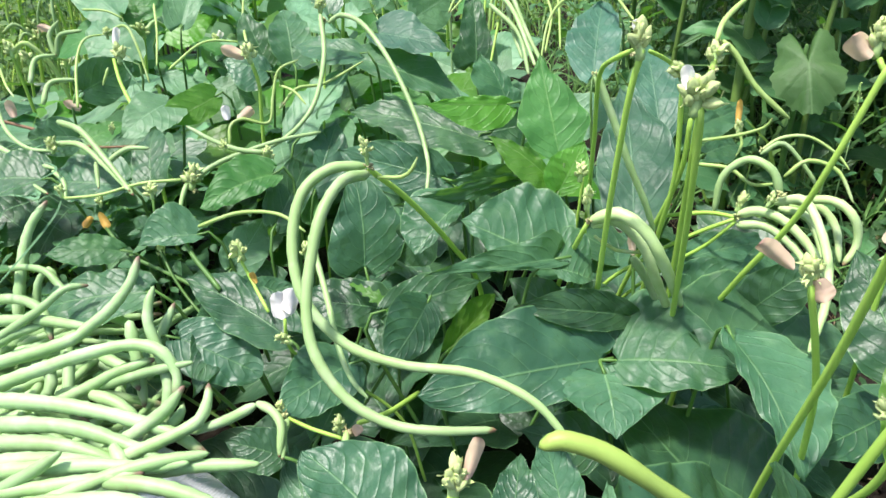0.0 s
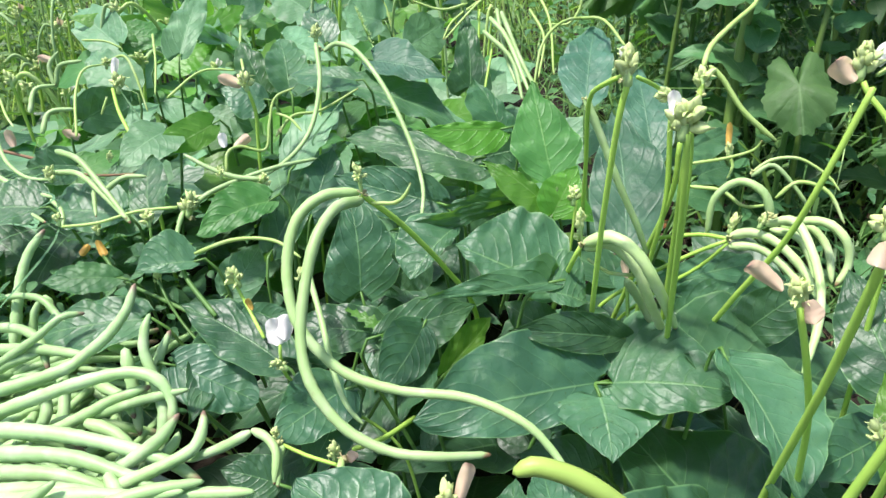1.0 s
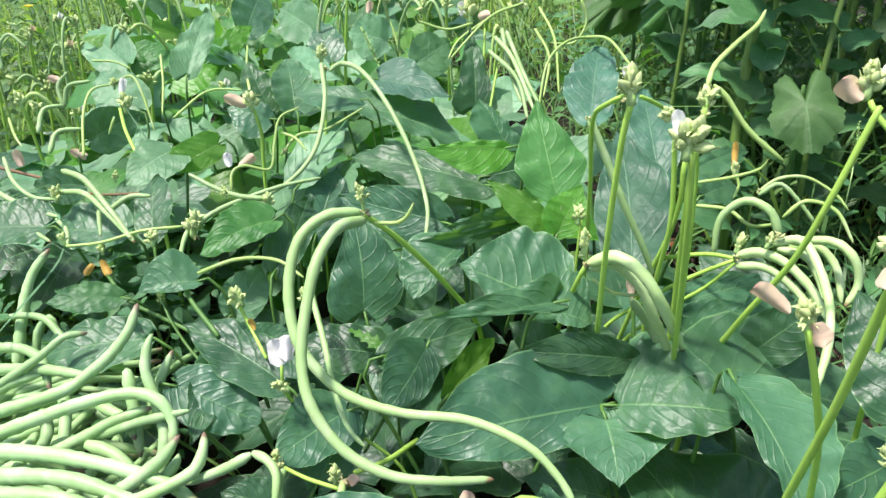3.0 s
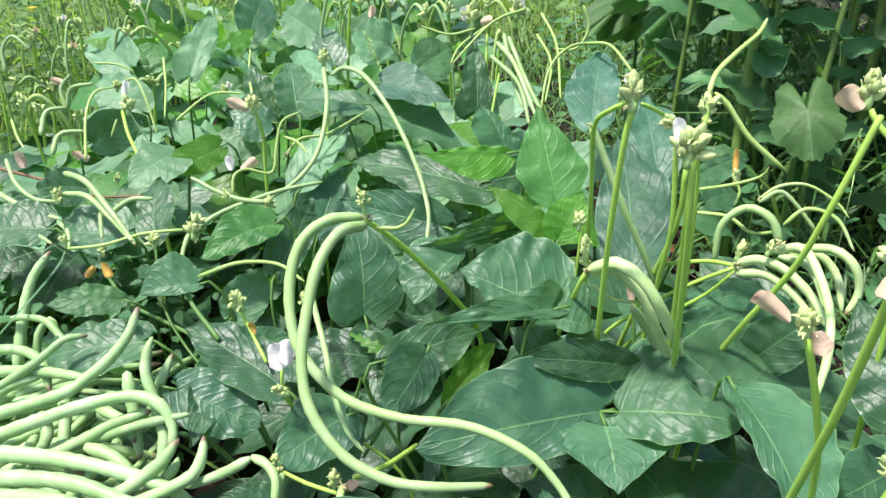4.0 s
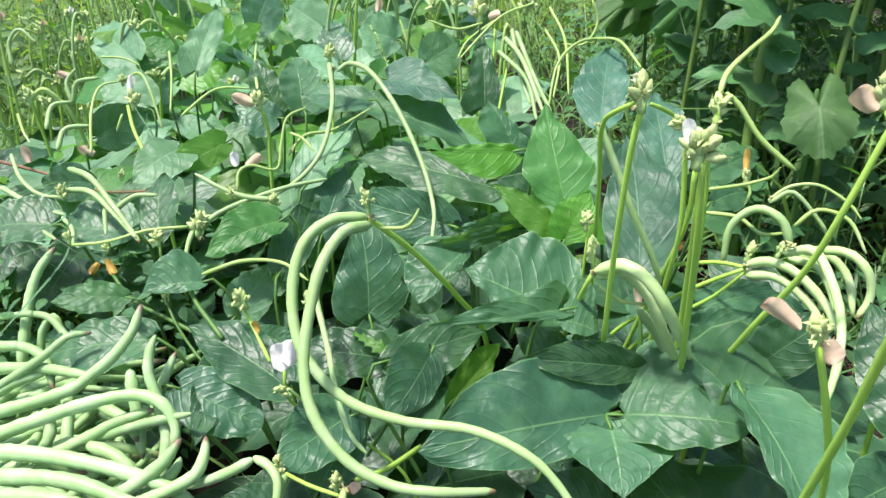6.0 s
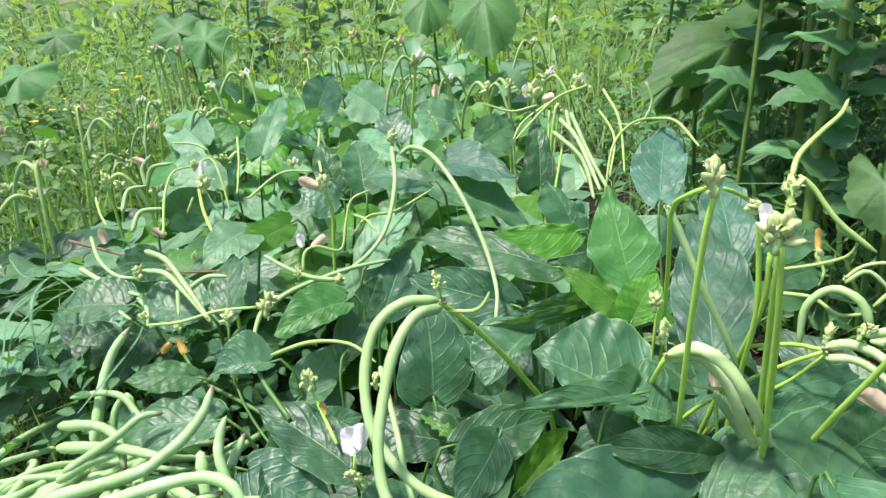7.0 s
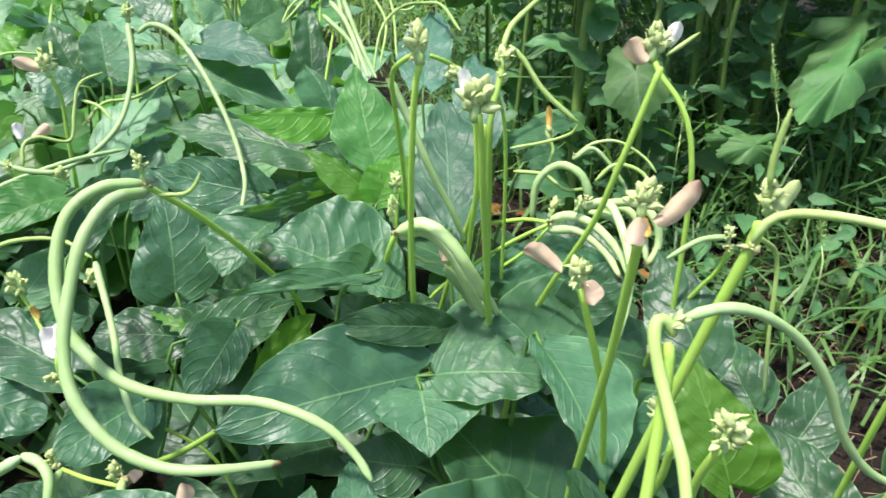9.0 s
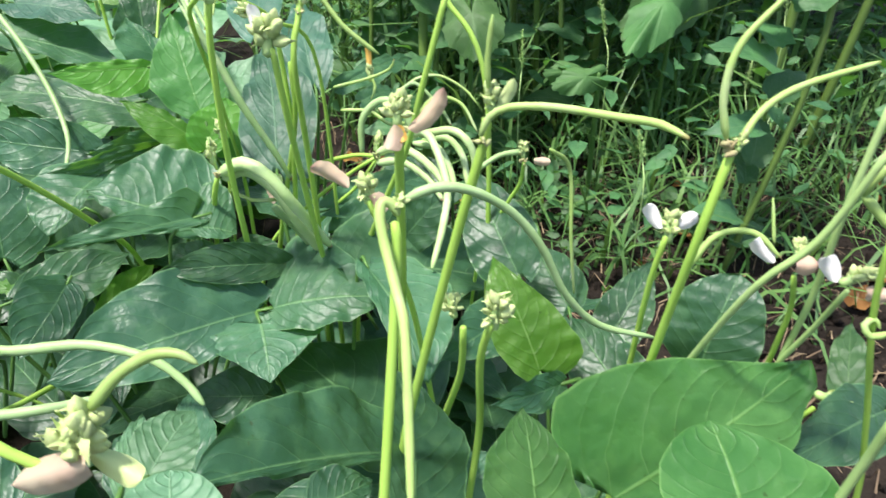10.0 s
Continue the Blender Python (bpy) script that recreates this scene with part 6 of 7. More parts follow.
def far_pods(seed, count, x0, x1, y0, y1, top, thin=0.0024, keep=None):
    rnd = random.Random(seed)
    for _ in range(count):
        x, y = rnd.uniform(x0, x1), rnd.uniform(y0, y1)
        if keep and not keep(x, y):
            continue
        z = top * rnd.uniform(0.75, 1.15)
        a = rnd.uniform(0, 6.28)
        c, s = math.cos(a), math.sin(a)
        stalk([(x, y, z), (x + 0.01 * c, y + 0.01 * s, z - 0.08), (x + 0.02 * c, y + 0.03 * s, z - 0.2)], 0.0022)
        for k in range(rnd.randint(1, 2)):
            b = a + rnd.uniform(-1, 1) + 3.1 * k
            c, s, r = math.cos(b), math.sin(b), rnd.uniform(0.02, 0.05)
            dn = rnd.uniform(0.06, 0.2)
            pod([(x, y, z), (x + r * 0.6 * c, y + r * 0.6 * s, z + 0.012), (x + r * 1.3 * c, y + r * 1.3 * s, z - dn * 0.3), (x + r * 1.6 * c, y + r * 1.6 * s, z - dn)], thin * rnd.uniform(0.9, 1.5), POD if rnd.random() < 0.5 else POD_YOUNG)
        bud_cluster((x, y, z + 0.006), 0.022, (0, 0, 1), 5, 0.9, 1)
        if rnd.random() < 0.4:
            petal((x, y, z + 0.005), (x + 0.012, y - 0.006, z + 0.022), 0.014, (0.2, 1, 0.3), PETAL_TAN if rnd.random() < 0.6 else PETAL_WHITE)


far_pods(31, 34, -0.75, 0.12, 1.0, 2.2, 0.37)
far_pods(32, 40, -0.95, -0.40, 0.75, 1.7, 0.27)


# ---- harvested pods on a pale sack ----
def harvested(points, r):
    COUNT[0] += 1
    ob = new("harvested_pod", tube_mesh("harvested_pod", points, r, r * 0.72, POD_CUT, 10, 0.004, 0.06, 0.6, COUNT[0]))
    return tagged(ob, "long pale green yardlong bean lying in a picked heap", "bean pod", "harvested bean pods")


def sack_mesh():
    m, nt, p = nodes_of("pale_sacking")
    tex = nt.nodes.new("ShaderNodeTexCoord")
    w = nt.nodes.new("ShaderNodeTexWave")
    w.inputs["Scale"].default_value, w.inputs["Distortion"].default_value = 160, 1.0
    link(nt, tex.outputs["Object"], w.inputs[0])
    col = mix_color(nt, noise_node(nt, 25, 4, 0.6, tex.outputs["Object"]), (0.62, 0.63, 0.66), (0.8, 0.8, 0.8))
    link(nt, col, p.inputs["Base Color"])
    p.inputs["Roughness"].default_value = 0.5
    link(nt, bump_node(nt, w.outputs[1], 0.3, 0.001), p.inputs["Normal"])
    verts, faces, nr, na = [], [], 12, 40
    for i in range(nr + 1):
        for k in range(na):
            s, a = i / nr, 6.2832 * k / na
            r = 0.02 + 0.13 * s * (1 + 0.10 * math.sin(3 * a + 1) + 0.05 * math.sin(7 * a))
            z = 0.115 * (1 - s ** 4) + 0.012 * noise.noise((math.cos(a) * s * 5, math.sin(a) * s * 5, 2)) + 0.004
            verts.append((HEAP[0] + 1.35 * r * math.cos(a), HEAP[1] + r * math.sin(a), max(0.004, z)))
    faces = [(i * na + k, i * na + (k + 1) % na, (i + 1) * na + (k + 1) % na, (i + 1) * na + k) for i in range(nr) for k in range(na)] + [tuple(range(na))[::-1]]
    tagged(new("sack", mesh_from("sack", verts, faces, m)), "pale grey woven sack under the picked pods", "sack")


HEAP = (-0.36, 0.33)
sack_mesh()
harvested([(-0.3299, 0.3667, 0.1889), (-0.2899, 0.3763, 0.1959), (-0.265, 0.3849, 0.2014), (-0.2557, 0.393, 0.2062), (-0.2421, 0.4032, 0.215), (-0.2302, 0.4157, 0.2286), (-0.2258, 0.4283, 0.2426)], 0.0052)
harvested([(-0.3192, 0.3474, 0.1836), (-0.2757, 0.3581, 0.1964), (-0.2431, 0.3662, 0.2042), (-0.214, 0.3717, 0.2071), (-0.1935, 0.3673, 0.2033), (-0.1836, 0.3586, 0.1912), (-0.1827, 0.3471, 0.1793)], 0.0053)
harvested([(-0.2207, 0.3021, 0.1685), (-0.1943, 0.3138, 0.1836), (-0.1781, 0.3224, 0.1931), (-0.1684, 0.3314, 0.2034)], 0.0054)
harvested([(-0.1904, 0.3386, 0.1624), (-0.1915, 0.3598, 0.1826), (-0.2029, 0.3789, 0.1988), (-0.211, 0.3908, 0.2118), (-0.2121, 0.4021, 0.2232), (-0.211, 0.4102, 0.2284)], 0.0048)
harvested([(-0.2156, 0.3807, 0.1692), (-0.2075, 0.3994, 0.1952), (-0.2005, 0.4131, 0.2115)], 0.0046)
harvested([(-0.3532, 0.4566, 0.1682), (-0.353, 0.4754, 0.1947), (-0.3514, 0.4923, 0.2175), (-0.3473, 0.5052, 0.2321), (-0.3383, 0.5172, 0.2448)], 0.005)
harvested([(-0.3011, 0.3345, 0.1908), (-0.2542, 0.3299, 0.1914), (-0.2082, 0.3227, 0.187), (-0.1738, 0.3146, 0.181), (-0.1508, 0.3052, 0.1727)], 0.0055)
harvested([(-0.2017, 0.2956, 0.1773), (-0.1696, 0.3063, 0.1867), (-0.1542, 0.3148, 0.1922), (-0.1504, 0.3246, 0.2005), (-0.1516, 0.3324, 0.2049)], 0.0048)
harvested([(-0.2469, 0.4308, 0.1808), (-0.2788, 0.4407, 0.1882), (-0.3045, 0.4524, 0.1989), (-0.3217, 0.4638, 0.2088), (-0.3437, 0.4703, 0.209), (-0.3755, 0.473, 0.2018)], 0.0035)
harvested([(-0.3312, 0.4487, 0.1741), (-0.3297, 0.4609, 0.1987), (-0.3206, 0.4665, 0.2097), (-0.3137, 0.4631, 0.2027)], 0.0034)
harvested([(-0.3388, 0.3984, 0.1856), (-0.3054, 0.4153, 0.2038), (-0.2881, 0.4286, 0.215), (-0.2746, 0.4357, 0.2139)], 0.0038)
harvested([(-0.3639, 0.4304, 0.1832), (-0.309, 0.4173, 0.1946), (-0.2611, 0.4011, 0.2)], 0.005)
harvested([(-0.273, 0.3475, 0.1712), (-0.2441, 0.3572, 0.1824), (-0.2264, 0.3646, 0.1894), (-0.2038, 0.3711, 0.1943)], 0.0048)
harvested([(-0.2712, 0.3594, 0.1727), (-0.2381, 0.3598, 0.1801), (-0.2055, 0.3618, 0.1908), (-0.1733, 0.3625, 0.1987)], 0.0042)
harvested([(-0.2266, 0.3947, 0.2088), (-0.2191, 0.3783, 0.1868), (-0.2128, 0.3603, 0.1617)], 0.005)
harvested([(-0.2776, 0.3969, 0.192), (-0.2697, 0.3762, 0.1783), (-0.2653, 0.3542, 0.1621)], 0.0048)
harvested([(-0.2911, 0.3854, 0.1807), (-0.2811, 0.3705, 0.1729), (-0.2869, 0.3523, 0.1588)], 0.0048)
harvested([(-0.2977, 0.3197, 0.1835), (-0.2401, 0.3146, 0.1865), (-0.2016, 0.3053, 0.1819), (-0.1709, 0.2947, 0.1746)], 0.0057)
harvested([(-0.2907, 0.3069, 0.1799), (-0.2388, 0.303, 0.1819), (-0.1983, 0.2944, 0.1748)], 0.0057)
harvested([(-0.2423, 0.352, 0.1796), (-0.2206, 0.3451, 0.1762), (-0.2032, 0.3348, 0.1662)], 0.005)
harvested([(-0.2503, 0.3877, 0.184), (-0.2271, 0.3755, 0.1815), (-0.2144, 0.3617, 0.1758)], 0.0046)
harvested([(-0.3709, 0.4461, 0.1925), (-0.333, 0.4386, 0.1988), (-0.3093, 0.4263, 0.1959), (-0.2969, 0.4087, 0.1827)], 0.0046)
harvested([(-0.1803, 0.3185, 0.1779), (-0.1726, 0.3271, 0.1838), (-0.1721, 0.3338, 0.186)], 0.0042)
harvested([(-0.343, 0.3956, 0.18), (-0.3212, 0.4063, 0.1898), (-0.3032, 0.4134, 0.1922)], 0.0046)
harvested([(-0.2787, 0.2849, 0.1852), (-0.2308, 0.2853, 0.1882), (-0.1798, 0.2811, 0.1834), (-0.1458, 0.2819, 0.1872), (-0.1103, 0.2816, 0.189)], 0.0054)
harvested([(-0.2819, 0.2784, 0.1839), (-0.2111, 0.2798, 0.1895), (-0.1772, 0.2781, 0.1899), (-0.1501, 0.2783, 0.1935)], 0.0054)
harvested([(-0.2714, 0.2574, 0.1778), (-0.2376, 0.2697, 0.1938), (-0.2216, 0.2775, 0.2022)], 0.0052)
harvested([(-0.2394, 0.2525, 0.1792), (-0.2049, 0.2659, 0.1889), (-0.1724, 0.2768, 0.1942), (-0.1403, 0.2847, 0.1945)], 0.005)
harvested([(-0.1969, 0.2695, 0.1884), (-0.1623, 0.2645, 0.1896), (-0.1254, 0.2558, 0.1846)], 0.0054)
harvested([(-0.2714, 0.2615, 0.1847), (-0.2339, 0.2651, 0.1875), (-0.1961, 0.269, 0.1909), (-0.1742, 0.2718, 0.1923)], 0.005)
harvested([(-0.2608, 0.2451, 0.1863), (-0.2238, 0.249, 0.1929), (-0.1807, 0.2506, 0.1956), (-0.1498, 0.2475, 0.1902)], 0.0054)
harvested([(-0.2051, 0.3012, 0.1832), (-0.1916, 0.2854, 0.176), (-0.1836, 0.2684, 0.1666)], 0.005)

_rnd = random.Random(77)
for _ in range(190):
    _a, _r = _rnd.uniform(0, 6.28), _rnd.random() ** 0.6
    _cx, _cy = HEAP[0] + 0.15 * _r * math.cos(_a), HEAP[1] + 0.11 * _r * math.sin(_a)
    _t = _rnd.gauss(0.45, 0.55)
    _l = _rnd.uniform(0.08, 0.15)
    _z = 0.122 + 0.2 * (_cy - HEAP[1]) + 0.045 * (1 - _r) * _rnd.random() + 0.008 * _rnd.random()
    _k = _rnd.uniform(-0.6, 0.6)
    _p = []
    for _i in range(5):
        _s = _i / 2 - 1
        _h = _t + _k * _s
        _p.append((_cx + _l * _s * math.cos(_h), _cy + _l * _s * math.sin(_h) - 0.3 * _l * _k * _s * _s, max(0.03, _z - 0.02 * _s * _s + 0.006 * math.sin(3 * _s))))
    if max(_q[0] for _q in _p) < -0.21:
        harvested(_p, _rnd.uniform(0.0034, 0.0052))


# ---- grass and weeds ----
def spots(seed, n, x0, x1, y0, y1, s0=0.5, s1=1.1, keep=None):
    rnd = random.Random(seed)
    out = []
    while len(out) < n:
        x, y = rnd.uniform(x0, x1), rnd.uniform(y0, y1)
        if keep is None or keep(x, y):
            out.append((x, y, 0, rnd.uniform(s0, s1)))
    return out


blades("grass", spots(1, 5200, -1.7, -0.36, 0.5, 2.4, keep=lambda x, y: x < -0.28 - 0.42 * (y - 0.5) and x > -0.75 * y - 0.35), GRASS_SUNLIT, 3, 0.24, 0.0050, 1.3, "lush green grass growing beside the bean bed")
blades("grass", spots(2, 7000, -3.5, 1.6, 2.2, 5.0), GRASS_SUNLIT, 4, 0.40, 0.010, 1.0, "tall sunlit grass behind the bean bed")
blades("grass", spots(6, 2300, 0.2, 1.8, 0.55, 2.4, 0.3, 1.0, keep=lambda x, y: x > 0.52 - 0.30 * (y - 0.5) or y > 1.3), GRASS, 7, 0.22, 0.007, 0.8, "green grass and weeds beside bare soil")
blades("grass", spots(61, 800, 0.22, 1.7, 0.85, 2.0, 0.5, 1.1, keep=lambda x, y: x > 0.50 - 0.30 * (y - 0.5)), GRASS, 62, 0.34, 0.009, 0.9, "bright strap-like grass standing among the weeds", rows=5)
blades("straw", spots(8, 1300, 0.25, 1.3, 0.2, 1.2, 0.4, 1.0), GRASS_DRY, 9, 0.07, 0.0026, 1.0, "dry straw scattered on the soil", "straw", 3, 0.9)
blades("straw", spots(9, 500, -0.9, 0.2, 0.2, 1.1, 0.4, 1.0), GRASS_DRY, 9, 0.05, 0.002, 1.0, "dry straw scattered on the soil", "straw", 3, 0.9)

blades("grass", spots(21, 240, 0.50, 1.25, 0.42, 0.95, 0.5, 1.1), GRASS, 22, 0.20, 0.008, 1.0, "sparse green grass blades over dark soil", rows=5, lying=0.3)


def clods(seed, n):
    """Crumbs and clods of earth as one mesh."""
    bm = bmesh.new()
    bmesh.ops.create_icosphere(bm, subdivisions=1, radius=1)
    shape = np.array([v.co[:] for v in bm.verts])
    tris = [tuple(v.index for v in fc.verts) for fc in bm.faces]
    bm.free()
    rng = np.random.default_rng(seed)
    verts, faces = [], []
    for _ in range(n):
        x, y = rng.uniform(0.3, 1.2), rng.uniform(0.2, 1.0)
        r = 0.002 + 0.010 * rng.random() ** 3
        v = shape * r * rng.uniform(0.6, 1.3, (len(shape), 1)) * rng.uniform(0.7, 1.2, 3)
        v += (x, y, ground_height(x, y) + 0.4 * r)
        faces += [tuple(i + len(verts) for i in t) for t in tris]
        verts += [tuple(q) for q in v]
    tagged(new("soil_clods", mesh_from("soil_clods", verts, faces, SOIL, False)), "crumbs and clods of dark dry soil", "soil", "", "stuff")


blades("grass", spots(63, 420, 0.30, 1.3, 0.95, 1.7, 0.6, 1.1, keep=lambda x, y: x > 0.55 - 0.2 * y), GRASS, 64, 0.42, 0.011, 0.75, "tall strap-like grass in front of dark weeds", rows=6)


clods(4, 2600)


def weed_clump(seed, n, x0, x1, y0, y1, z1, mat, size, keep=None, label="low leafy green weeds"):
    """Small broad leaves of weeds in one mesh."""
    rnd = random.Random(seed)
    verts, faces, uvs = [], [], []
    for _ in range(n):
        x, y = rnd.uniform(x0, x1), rnd.uniform(y0, y1)
        if keep and not keep(x, y):
            continue
        z = rnd.uniform(0.02, z1)
        a, s = rnd.uniform(0, 6.28), size * rnd.uniform(0.5, 1.2)
        d = Vector((math.cos(a), math.sin(a), rnd.uniform(-0.5, 0.5))).normalized()
        f = Vector((rnd.uniform(-0.6, 0.6), rnd.uniform(-0.9, 0.3), 1))
        w = f.cross(d).normalized()
        u = d.cross(w)
        k = len(verts)
        for t, h in ((0, 0.05), (0.25, 0.34), (0.55, 0.3), (0.8, 0.15), (1, 0.01)):
            for v in (-1, 0, 1):
                p = Vector((x, y, z)) + d * s * t + w * s * h * v * 0.85 - u * s * (0.35 * t * t - 0.07 * abs(v))
                verts.append(tuple(p))
                uvs.append((0.5 + 0.5 * v, t))
        faces += [(k + 3 * i + j, k + 3 * i + j + 1, k + 3 * i + j + 4, k + 3 * i + j + 3) for i in range(4) for j in range(2)]
    tagged(new("weeds", mesh_from("weeds", verts, faces, mat, True, uvs)), label, "weeds", "", "stuff")


weed_clump(41, 700, -1.6, -0.25, 0.5, 2.3, 0.16, LEAF_WEED, 0.03, lambda x, y: x < -0.22 - 0.42 * (y - 0.5))
weed_clump(48, 420, -0.50, -0.22, 0.46, 0.66, 0.23, LEAF_WEED, 0.016)
weed_clump(51, 4200, -1.9, -0.55, 0.95, 2.2, 0.30, LEAF_SUNLIT, 0.026, lambda x, y: x < -0.60 - 0.30 * (y - 0.7), "dense small-leaved weeds with yellow flowers")
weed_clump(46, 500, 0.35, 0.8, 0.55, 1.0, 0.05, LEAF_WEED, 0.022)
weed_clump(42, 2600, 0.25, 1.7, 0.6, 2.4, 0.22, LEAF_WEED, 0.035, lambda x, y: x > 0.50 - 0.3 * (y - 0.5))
weed_clump(43, 1600, -3.4, 1.0, 2.4, 5.2, 0.4, LEAF_SUNLIT, 0.08)
weed_clump(44, 3500, -9, 8, 5, 13, 0.7, LEAF_SUNLIT, 0.22, label="thick green weeds beyond the grass")
weed_clump(45, 1500, -2.0, -0.5, 0.9, 2.4, 0.3, LEAF_WEED, 0.05, lambda x, y: x < -0.62 - 0.30 * (y - 0.5))
weed_clump(47, 3800, 0.45, 2.0, 0.95, 2.3, 0.75, LEAF_WEED, 0.06, lambda x, y: x > 0.95 - 0.30 * y, "dark leafy weeds standing behind the soil")
blades("grass", spots(12, 6000, -9, 8, 4.8, 13), GRASS_SUNLIT, 14, 0.8, 0.03, 0.6, "tall sunlit grass at the far edge")


def squash_blade(base, tip, width, face, seed):
    """A broad five-lobed blade with a notch where the stalk joins it."""
    b, t, n = (np.array(q, float) for q in (base, tip, face))
    ax = t - b
    size = np.linalg.norm(ax)
    ax /= size
    n = n - ax * n.dot(ax)
    n /= np.linalg.norm(n)
    side = np.cross(n, ax)
    rnd = random.Random(seed)
    p = rnd.random() * 6
    hub = b + ax * size * 0.28
    verts, uvs, rings, spokes = [tuple(hub)], [(0.5, 0.3)], 6, 60
    for i in range(1, rings + 1):
        s = i / rings
        for k in range(spokes):
            a = 6.2832 * k / spokes
            r = 1 + 0.07 * math.cos(5 * a) + 0.035 * math.cos(15 * a + p) + 0.035 * math.cos(25 * a)
            r *= 1 - 0.75 * math.exp(-((a - 3.1416) / 0.22) ** 2)
            x, y = math.cos(a) * r * s * 0.62 * size, math.sin(a) * r * s * width / 2
            h = 0.05 * size * math.cos(5 * a) * s * s - 0.16 * size * s * s + 0.02 * size * math.sin(9 * a + p) * s * s
            verts.append(tuple(hub + ax * x + side * y + n * h))
            uvs.append((0.5 + 0.5 * s * math.sin(a), 0.3 + 0.6 * s * math.cos(a)))
    faces = [(0, 1 + k, 1 + (k + 1) % spokes) for k in range(spokes)]
    for i in range(rings - 1):
        o = 1 + i * spokes
        faces += [(o + k, o + spokes + k, o + spokes + (k + 1) % spokes, o + (k + 1) % spokes) for k in range(spokes)]
    return mesh_from("leaf", verts, faces, LEAF_SQUASH, True, uvs)


def squash(base, tip, width, face, seed):
    """A squash leaf on its own upright stalk."""
    x, y, h = base
    ob = new("squash_plant")
    ob.location = (x, y, 0)
    tagged(ob, "broad lobed squash leaf on a pale stalk in weeds", "squash plant", "squash plants behind the bed")
    inv = Matrix.Translation((-x, -y, 0))
    part("stalk", tube_mesh("stalk", [(x, y, h), (x + 0.012, y + 0.01, h * 0.6), (x + 0.03, y + 0.03, 0)], 0.003, 0.0045, STEM, 8, 0.02), STEM, ob).matrix_parent_inverse = inv
    part("leaf", squash_blade(base, tip, width, face, seed), LEAF_SQUASH, ob).matrix_parent_inverse = inv


def tall_stalk(base, top, r, seed, leaves=17, reach=0.085, low=0.08):
    """A tall weed, some added only for shade: an upright stem with leaves up its length."""
    rnd = random.Random(seed)
    b0, t0 = Vector(base), Vector(top)
    ob = new("tall_weed")
    ob.location = (b0.x, b0.y, 0)
    tagged(ob, "tall green weed with thick upright stem and leaves", "weed", "tall weeds behind the bed")
    inv = Matrix.Translation((-b0.x, -b0.y, 0))
    part("stem", tube_mesh("stem", [b0, b0.lerp(t0, 0.5) + Vector((rnd.uniform(-0.04, 0.04), rnd.uniform(-0.03, 0.03), 0)), t0], r, r * 0.7, STEM_TALL, 8, 0.03), STEM_TALL, ob).matrix_parent_inverse = inv
    for k in range(leaves):
        b = b0.lerp(t0, low + (1 - low) * (k + rnd.random() * 0.6) / leaves)
        a = 2.4 * k + rnd.random()
        s = reach * rnd.uniform(0.7, 1.3)
        e = b + Vector((math.cos(a), abs(math.sin(a)) * 0.8, rnd.uniform(-0.3, 0.5))).normalized() * s
        part("leaf", blade_mesh("leaf", tuple(b), tuple(e), s * 0.5, (0, -0.5, 1), LEAF_WEED, "ovate", 0.12, 0.15, 0.04, 0, 8, 6, seed * 50 + k), LEAF_WEED, ob).matrix_parent_inverse = inv


def dead_leaves(seed, n):
    rnd = random.Random(seed)
    for _ in range(n):
        x, y = rnd.uniform(0.3, 1.1), rnd.uniform(0.3, 1.1)
        a, s = rnd.uniform(0, 6.28), rnd.uniform(0.03, 0.06)
        z = ground_height(x, y) + 0.008
        me = blade_mesh("dead_leaf", (x, y, z), (x + s * math.cos(a), y + s * math.sin(a), z + 0.006), s * 0.5, (rnd.uniform(-0.3, 0.3), -0.3, 1), LEAF_DEAD, "ovate", 0.1, 0.5, 0.08, 0, 8, 6, seed * 40 + _)
        tagged(new("dead_leaf", me), "curled brown dead leaf lying on dark soil", "dead leaf", "dead leaves on the soil")


dead_leaves(3, 26)


def yellow_flower(x, y, z, seed):
    rnd = random.Random(seed)
    ob = new("yellow_flower", tube_mesh("yellow_flower", [(x, y, z), (x + 0.01, y, z * 0.5), (x + 0.015, y + 0.01, 0)], 0.001, 0.0014, STEM, 6, 0.03))
    tagged(ob, "small yellow wild flower on a thin stem in grass", "wild flower", "yellow wild flowers")
    for k in range(5):
        a = 1.2566 * k + rnd.random() * 0.3
        me = blade_mesh("petal", (x, y, z), (x + 0.012 * math.cos(a), y + 0.012 * math.sin(a), z + 0.004), 0.010, (0, -0.2, 1), YELLOW, "round", 0.1, 0.2, 0.03, 0, 5, 4, seed + k)
        part("petal", me, YELLOW, ob)


_rnd = random.Random(19)
for _k in range(26):
    yellow_flower(_rnd.uniform(-1.75, -0.95), _rnd.uniform(1.5, 2.3), _rnd.uniform(0.24, 0.36), 300 + _k)

squash((0.4452, 0.8447, 0.2984), (0.4341, 0.7691, 0.2364), 0.080, (-0.375, -0.6965, 0.6118), 61)
squash((-0.0543, 1.6238, 0.5374), (-0.0291, 1.4614, 0.388), 0.141, (0.0191, -0.882, 0.4709), 62)
squash((-0.1875, 1.8242, 0.532), (-0.1976, 1.6751, 0.426), 0.118, (0.0932, -0.8822, 0.4615), 63)
squash((0.4322, 1.3029, 0.4213), (0.2673, 1.1632, 0.3783), 0.071, (-0.2412, -0.8262, 0.5092), 64)
squash((0.4815, 1.3482, 0.3871), (0.3217, 1.1496, 0.3292), 0.084, (-0.266, -0.806, 0.5287), 65)
squash((0.8984, 0.9239, 0.3105), (0.6922, 0.8102, 0.2489), 0.074, (-0.5353, -0.6228, 0.5706), 66)
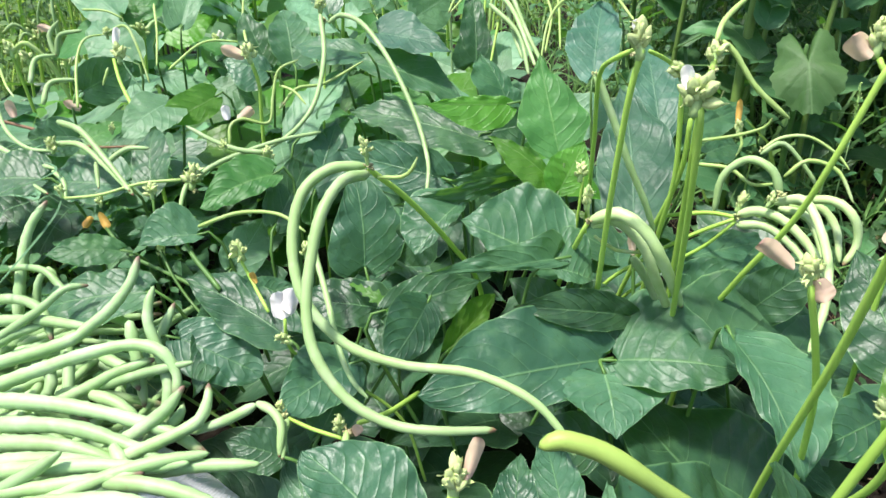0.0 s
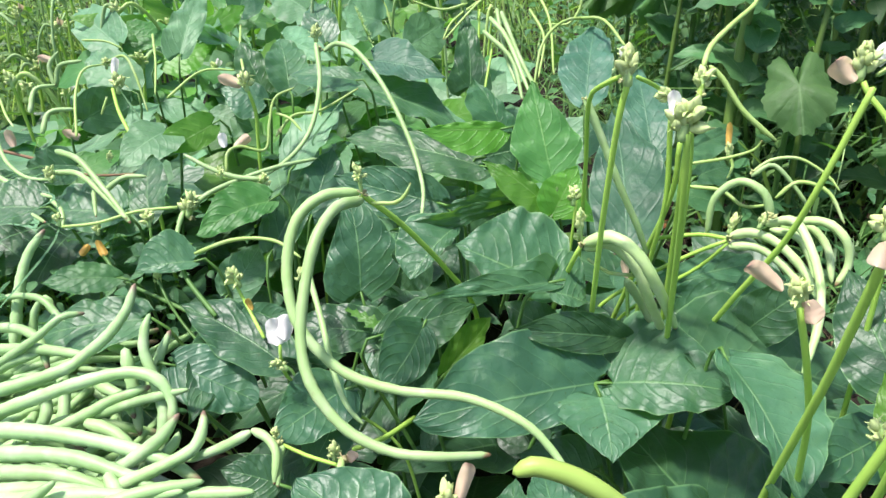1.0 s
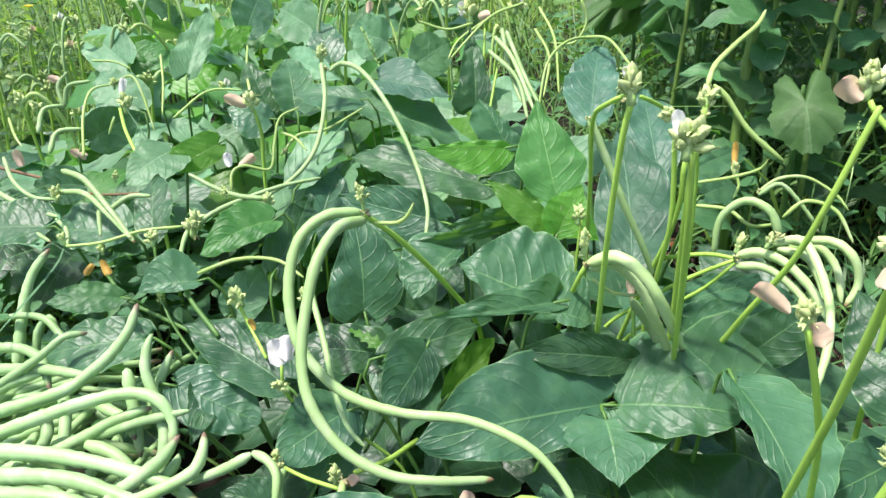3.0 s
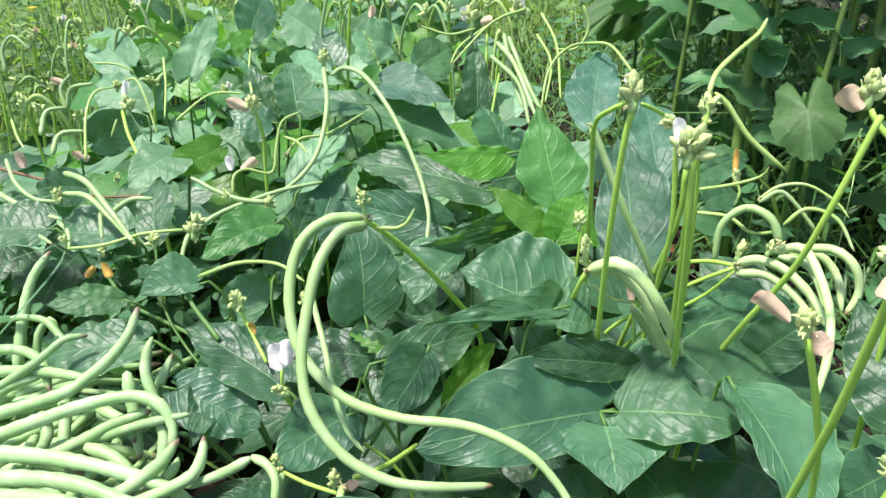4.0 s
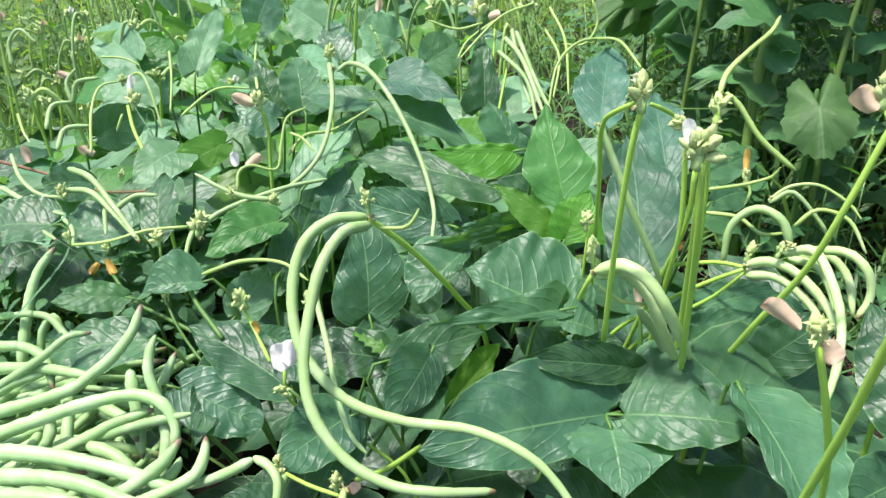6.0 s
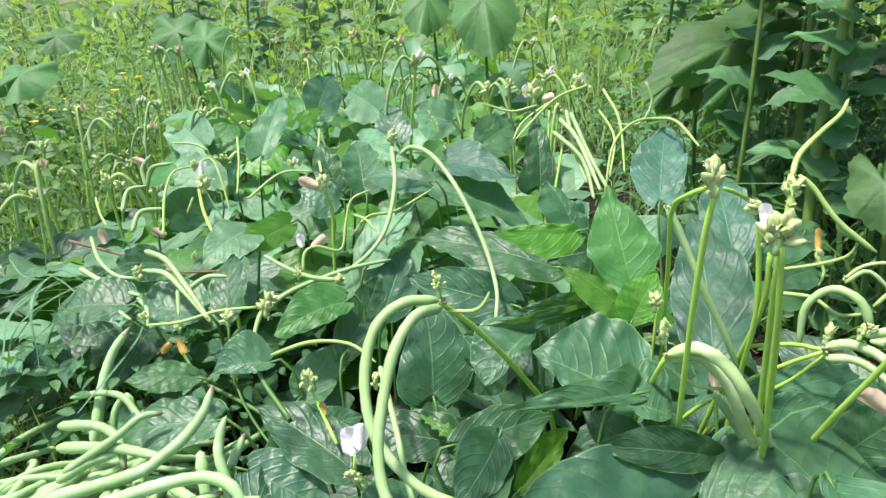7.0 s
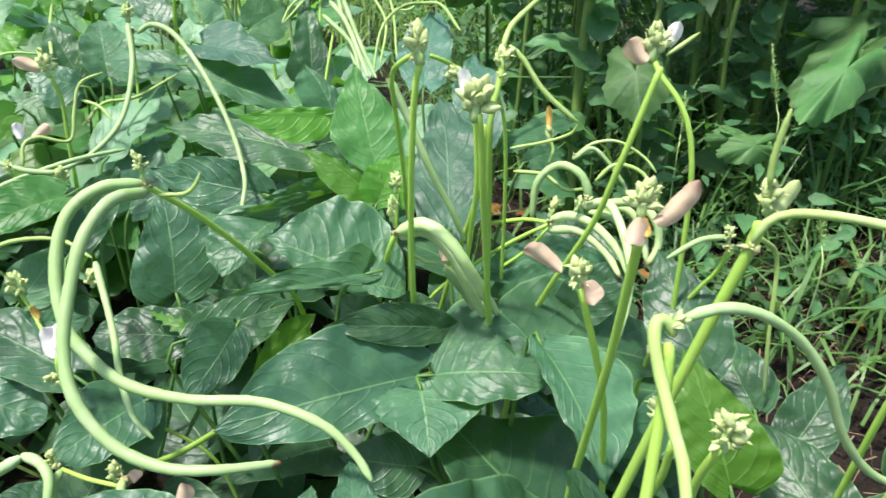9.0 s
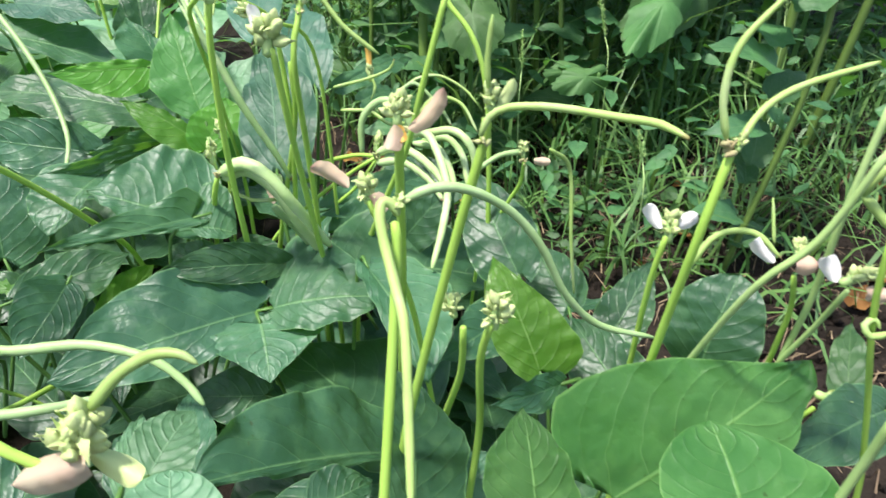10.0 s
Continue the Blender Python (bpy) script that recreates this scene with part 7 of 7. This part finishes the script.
squash((0.9477, 1.0382, 0.3236), (0.7663, 0.984, 0.273), 0.084, (-0.5215, -0.654, 0.5481), 67)
squash((0.6541, 0.8372, 0.1812), (0.5531, 0.8102, 0.2051), 0.048, (-0.4287, -0.6407, 0.6369), 68)
squash((0.593, 0.7377, 0.2165), (0.521, 0.7334, 0.2084), 0.040, (-0.3927, -0.6619, 0.6385), 69)
squash((0.3663, 1.3922, 0.3682), (0.2585, 1.2555, 0.3209), 0.073, (-0.1918, -0.8281, 0.5268), 70)
squash((0.4963, 1.3983, 0.377), (0.3985, 1.268, 0.3423), 0.065, (-0.2692, -0.8124, 0.5173), 71)
squash((0.7779, 0.8525, 0.3029), (0.6625, 0.7835, 0.2295), 0.070, (-0.4775, -0.6562, 0.5843), 72)
squash((-1.2836, 1.6963, 0.3288), (-1.2254, 1.8337, 0.3924), 0.160, (0.1, -0.5, 0.85), 81)
squash((-1.4158, 2.0942, 0.4178), (-1.3242, 2.1635, 0.4358), 0.140, (0.1, -0.5, 0.85), 82)
squash((-0.9338, 2.0280, 0.4066), (-1.0585, 2.1010, 0.4875), 0.160, (0.1, -0.7, 0.7), 83)
squash((-0.8462, 1.9710, 0.3765), (-0.9001, 2.0576, 0.4754), 0.140, (0.1, -0.8, 0.6), 84)
squash((0.5380, 1.4851, 0.4497), (0.2523, 1.2509, 0.3301), 0.170, (-0.1, -0.9, 0.42), 85)
squash((0.8991, 0.9753, 0.3090), (0.7166, 0.8547, 0.2209), 0.085, (-0.3, -0.85, 0.42), 86)
tall_stalk((0.95, 0.80, 0), (0.93, 0.82, 0.75), 0.0085, 219, 6, 0.08, 0.5)
tall_stalk((1.05, 0.79, 0), (1.08, 0.80, 0.75), 0.0075, 220, 6, 0.08, 0.5)
tall_stalk((0.775, 1.04, 0), (0.78, 1.05, 0.70), 0.0075, 221, 8, 0.08, 0.5)
tall_stalk((0.4098, 0.896, 0), (0.4298, 0.926, 0.62), 0.0080, 212)
tall_stalk((0.5103, 0.897, 0), (0.5303, 0.927, 0.62), 0.0045, 213)
tall_stalk((0.3723, 1.1256, 0), (0.3923, 1.1556, 0.62), 0.0045, 214)
tall_stalk((0.6832, 0.9419, 0), (0.7032, 0.9719, 0.62), 0.0045, 215)
tall_stalk((0.4344, 0.998, 0), (0.4544, 1.028, 0.62), 0.0045, 216)
tall_stalk((0.6914, 0.5364, 0), (0.7114, 0.5664, 0.62), 0.0045, 217)
tall_stalk((0.5859, 1.4669, 0), (0.6059, 1.4969, 0.62), 0.0045, 218)

# added shade casters: big leaves above the view darken the right background
_rnd = random.Random(9)
for _k in range(7):
    _x, _y = _rnd.uniform(0.62, 1.05), _rnd.uniform(1.0, 1.35)
    tall_stalk((_x, _y, 0), (_x + _rnd.uniform(-0.1, 0.1), _y, _rnd.uniform(1.2, 1.6)), _rnd.uniform(0.004, 0.006), 170 + _k, 32, 0.27, 0.5)
# more added ones, whose high unseen leaves keep sun off the weeds below
_rnd = random.Random(8)
for _k in range(34):
    _x = _rnd.uniform(0.5, 2.3)
    _y = _rnd.uniform(1.0, 2.9)
    tall_stalk((_x, _y, 0), (_x + _rnd.uniform(-0.1, 0.1), _y, _rnd.uniform(1.2, 2.0)), _rnd.uniform(0.004, 0.007), 70 + _k, 26, 0.29, 0.45)
for _k in range(16):
    _x, _y = _rnd.uniform(-2.5, 1.8), _rnd.uniform(3.0, 5.2)
    tall_stalk((_x, _y, 0), (_x + _rnd.uniform(-0.1, 0.1), _y, _rnd.uniform(0.6, 1.0)), 0.008, 120 + _k, 14, 0.14)

# plants that carry nothing are taken away again
for _p in PLANTS:
    if not _p.children:
        bpy.data.objects.remove(_p)
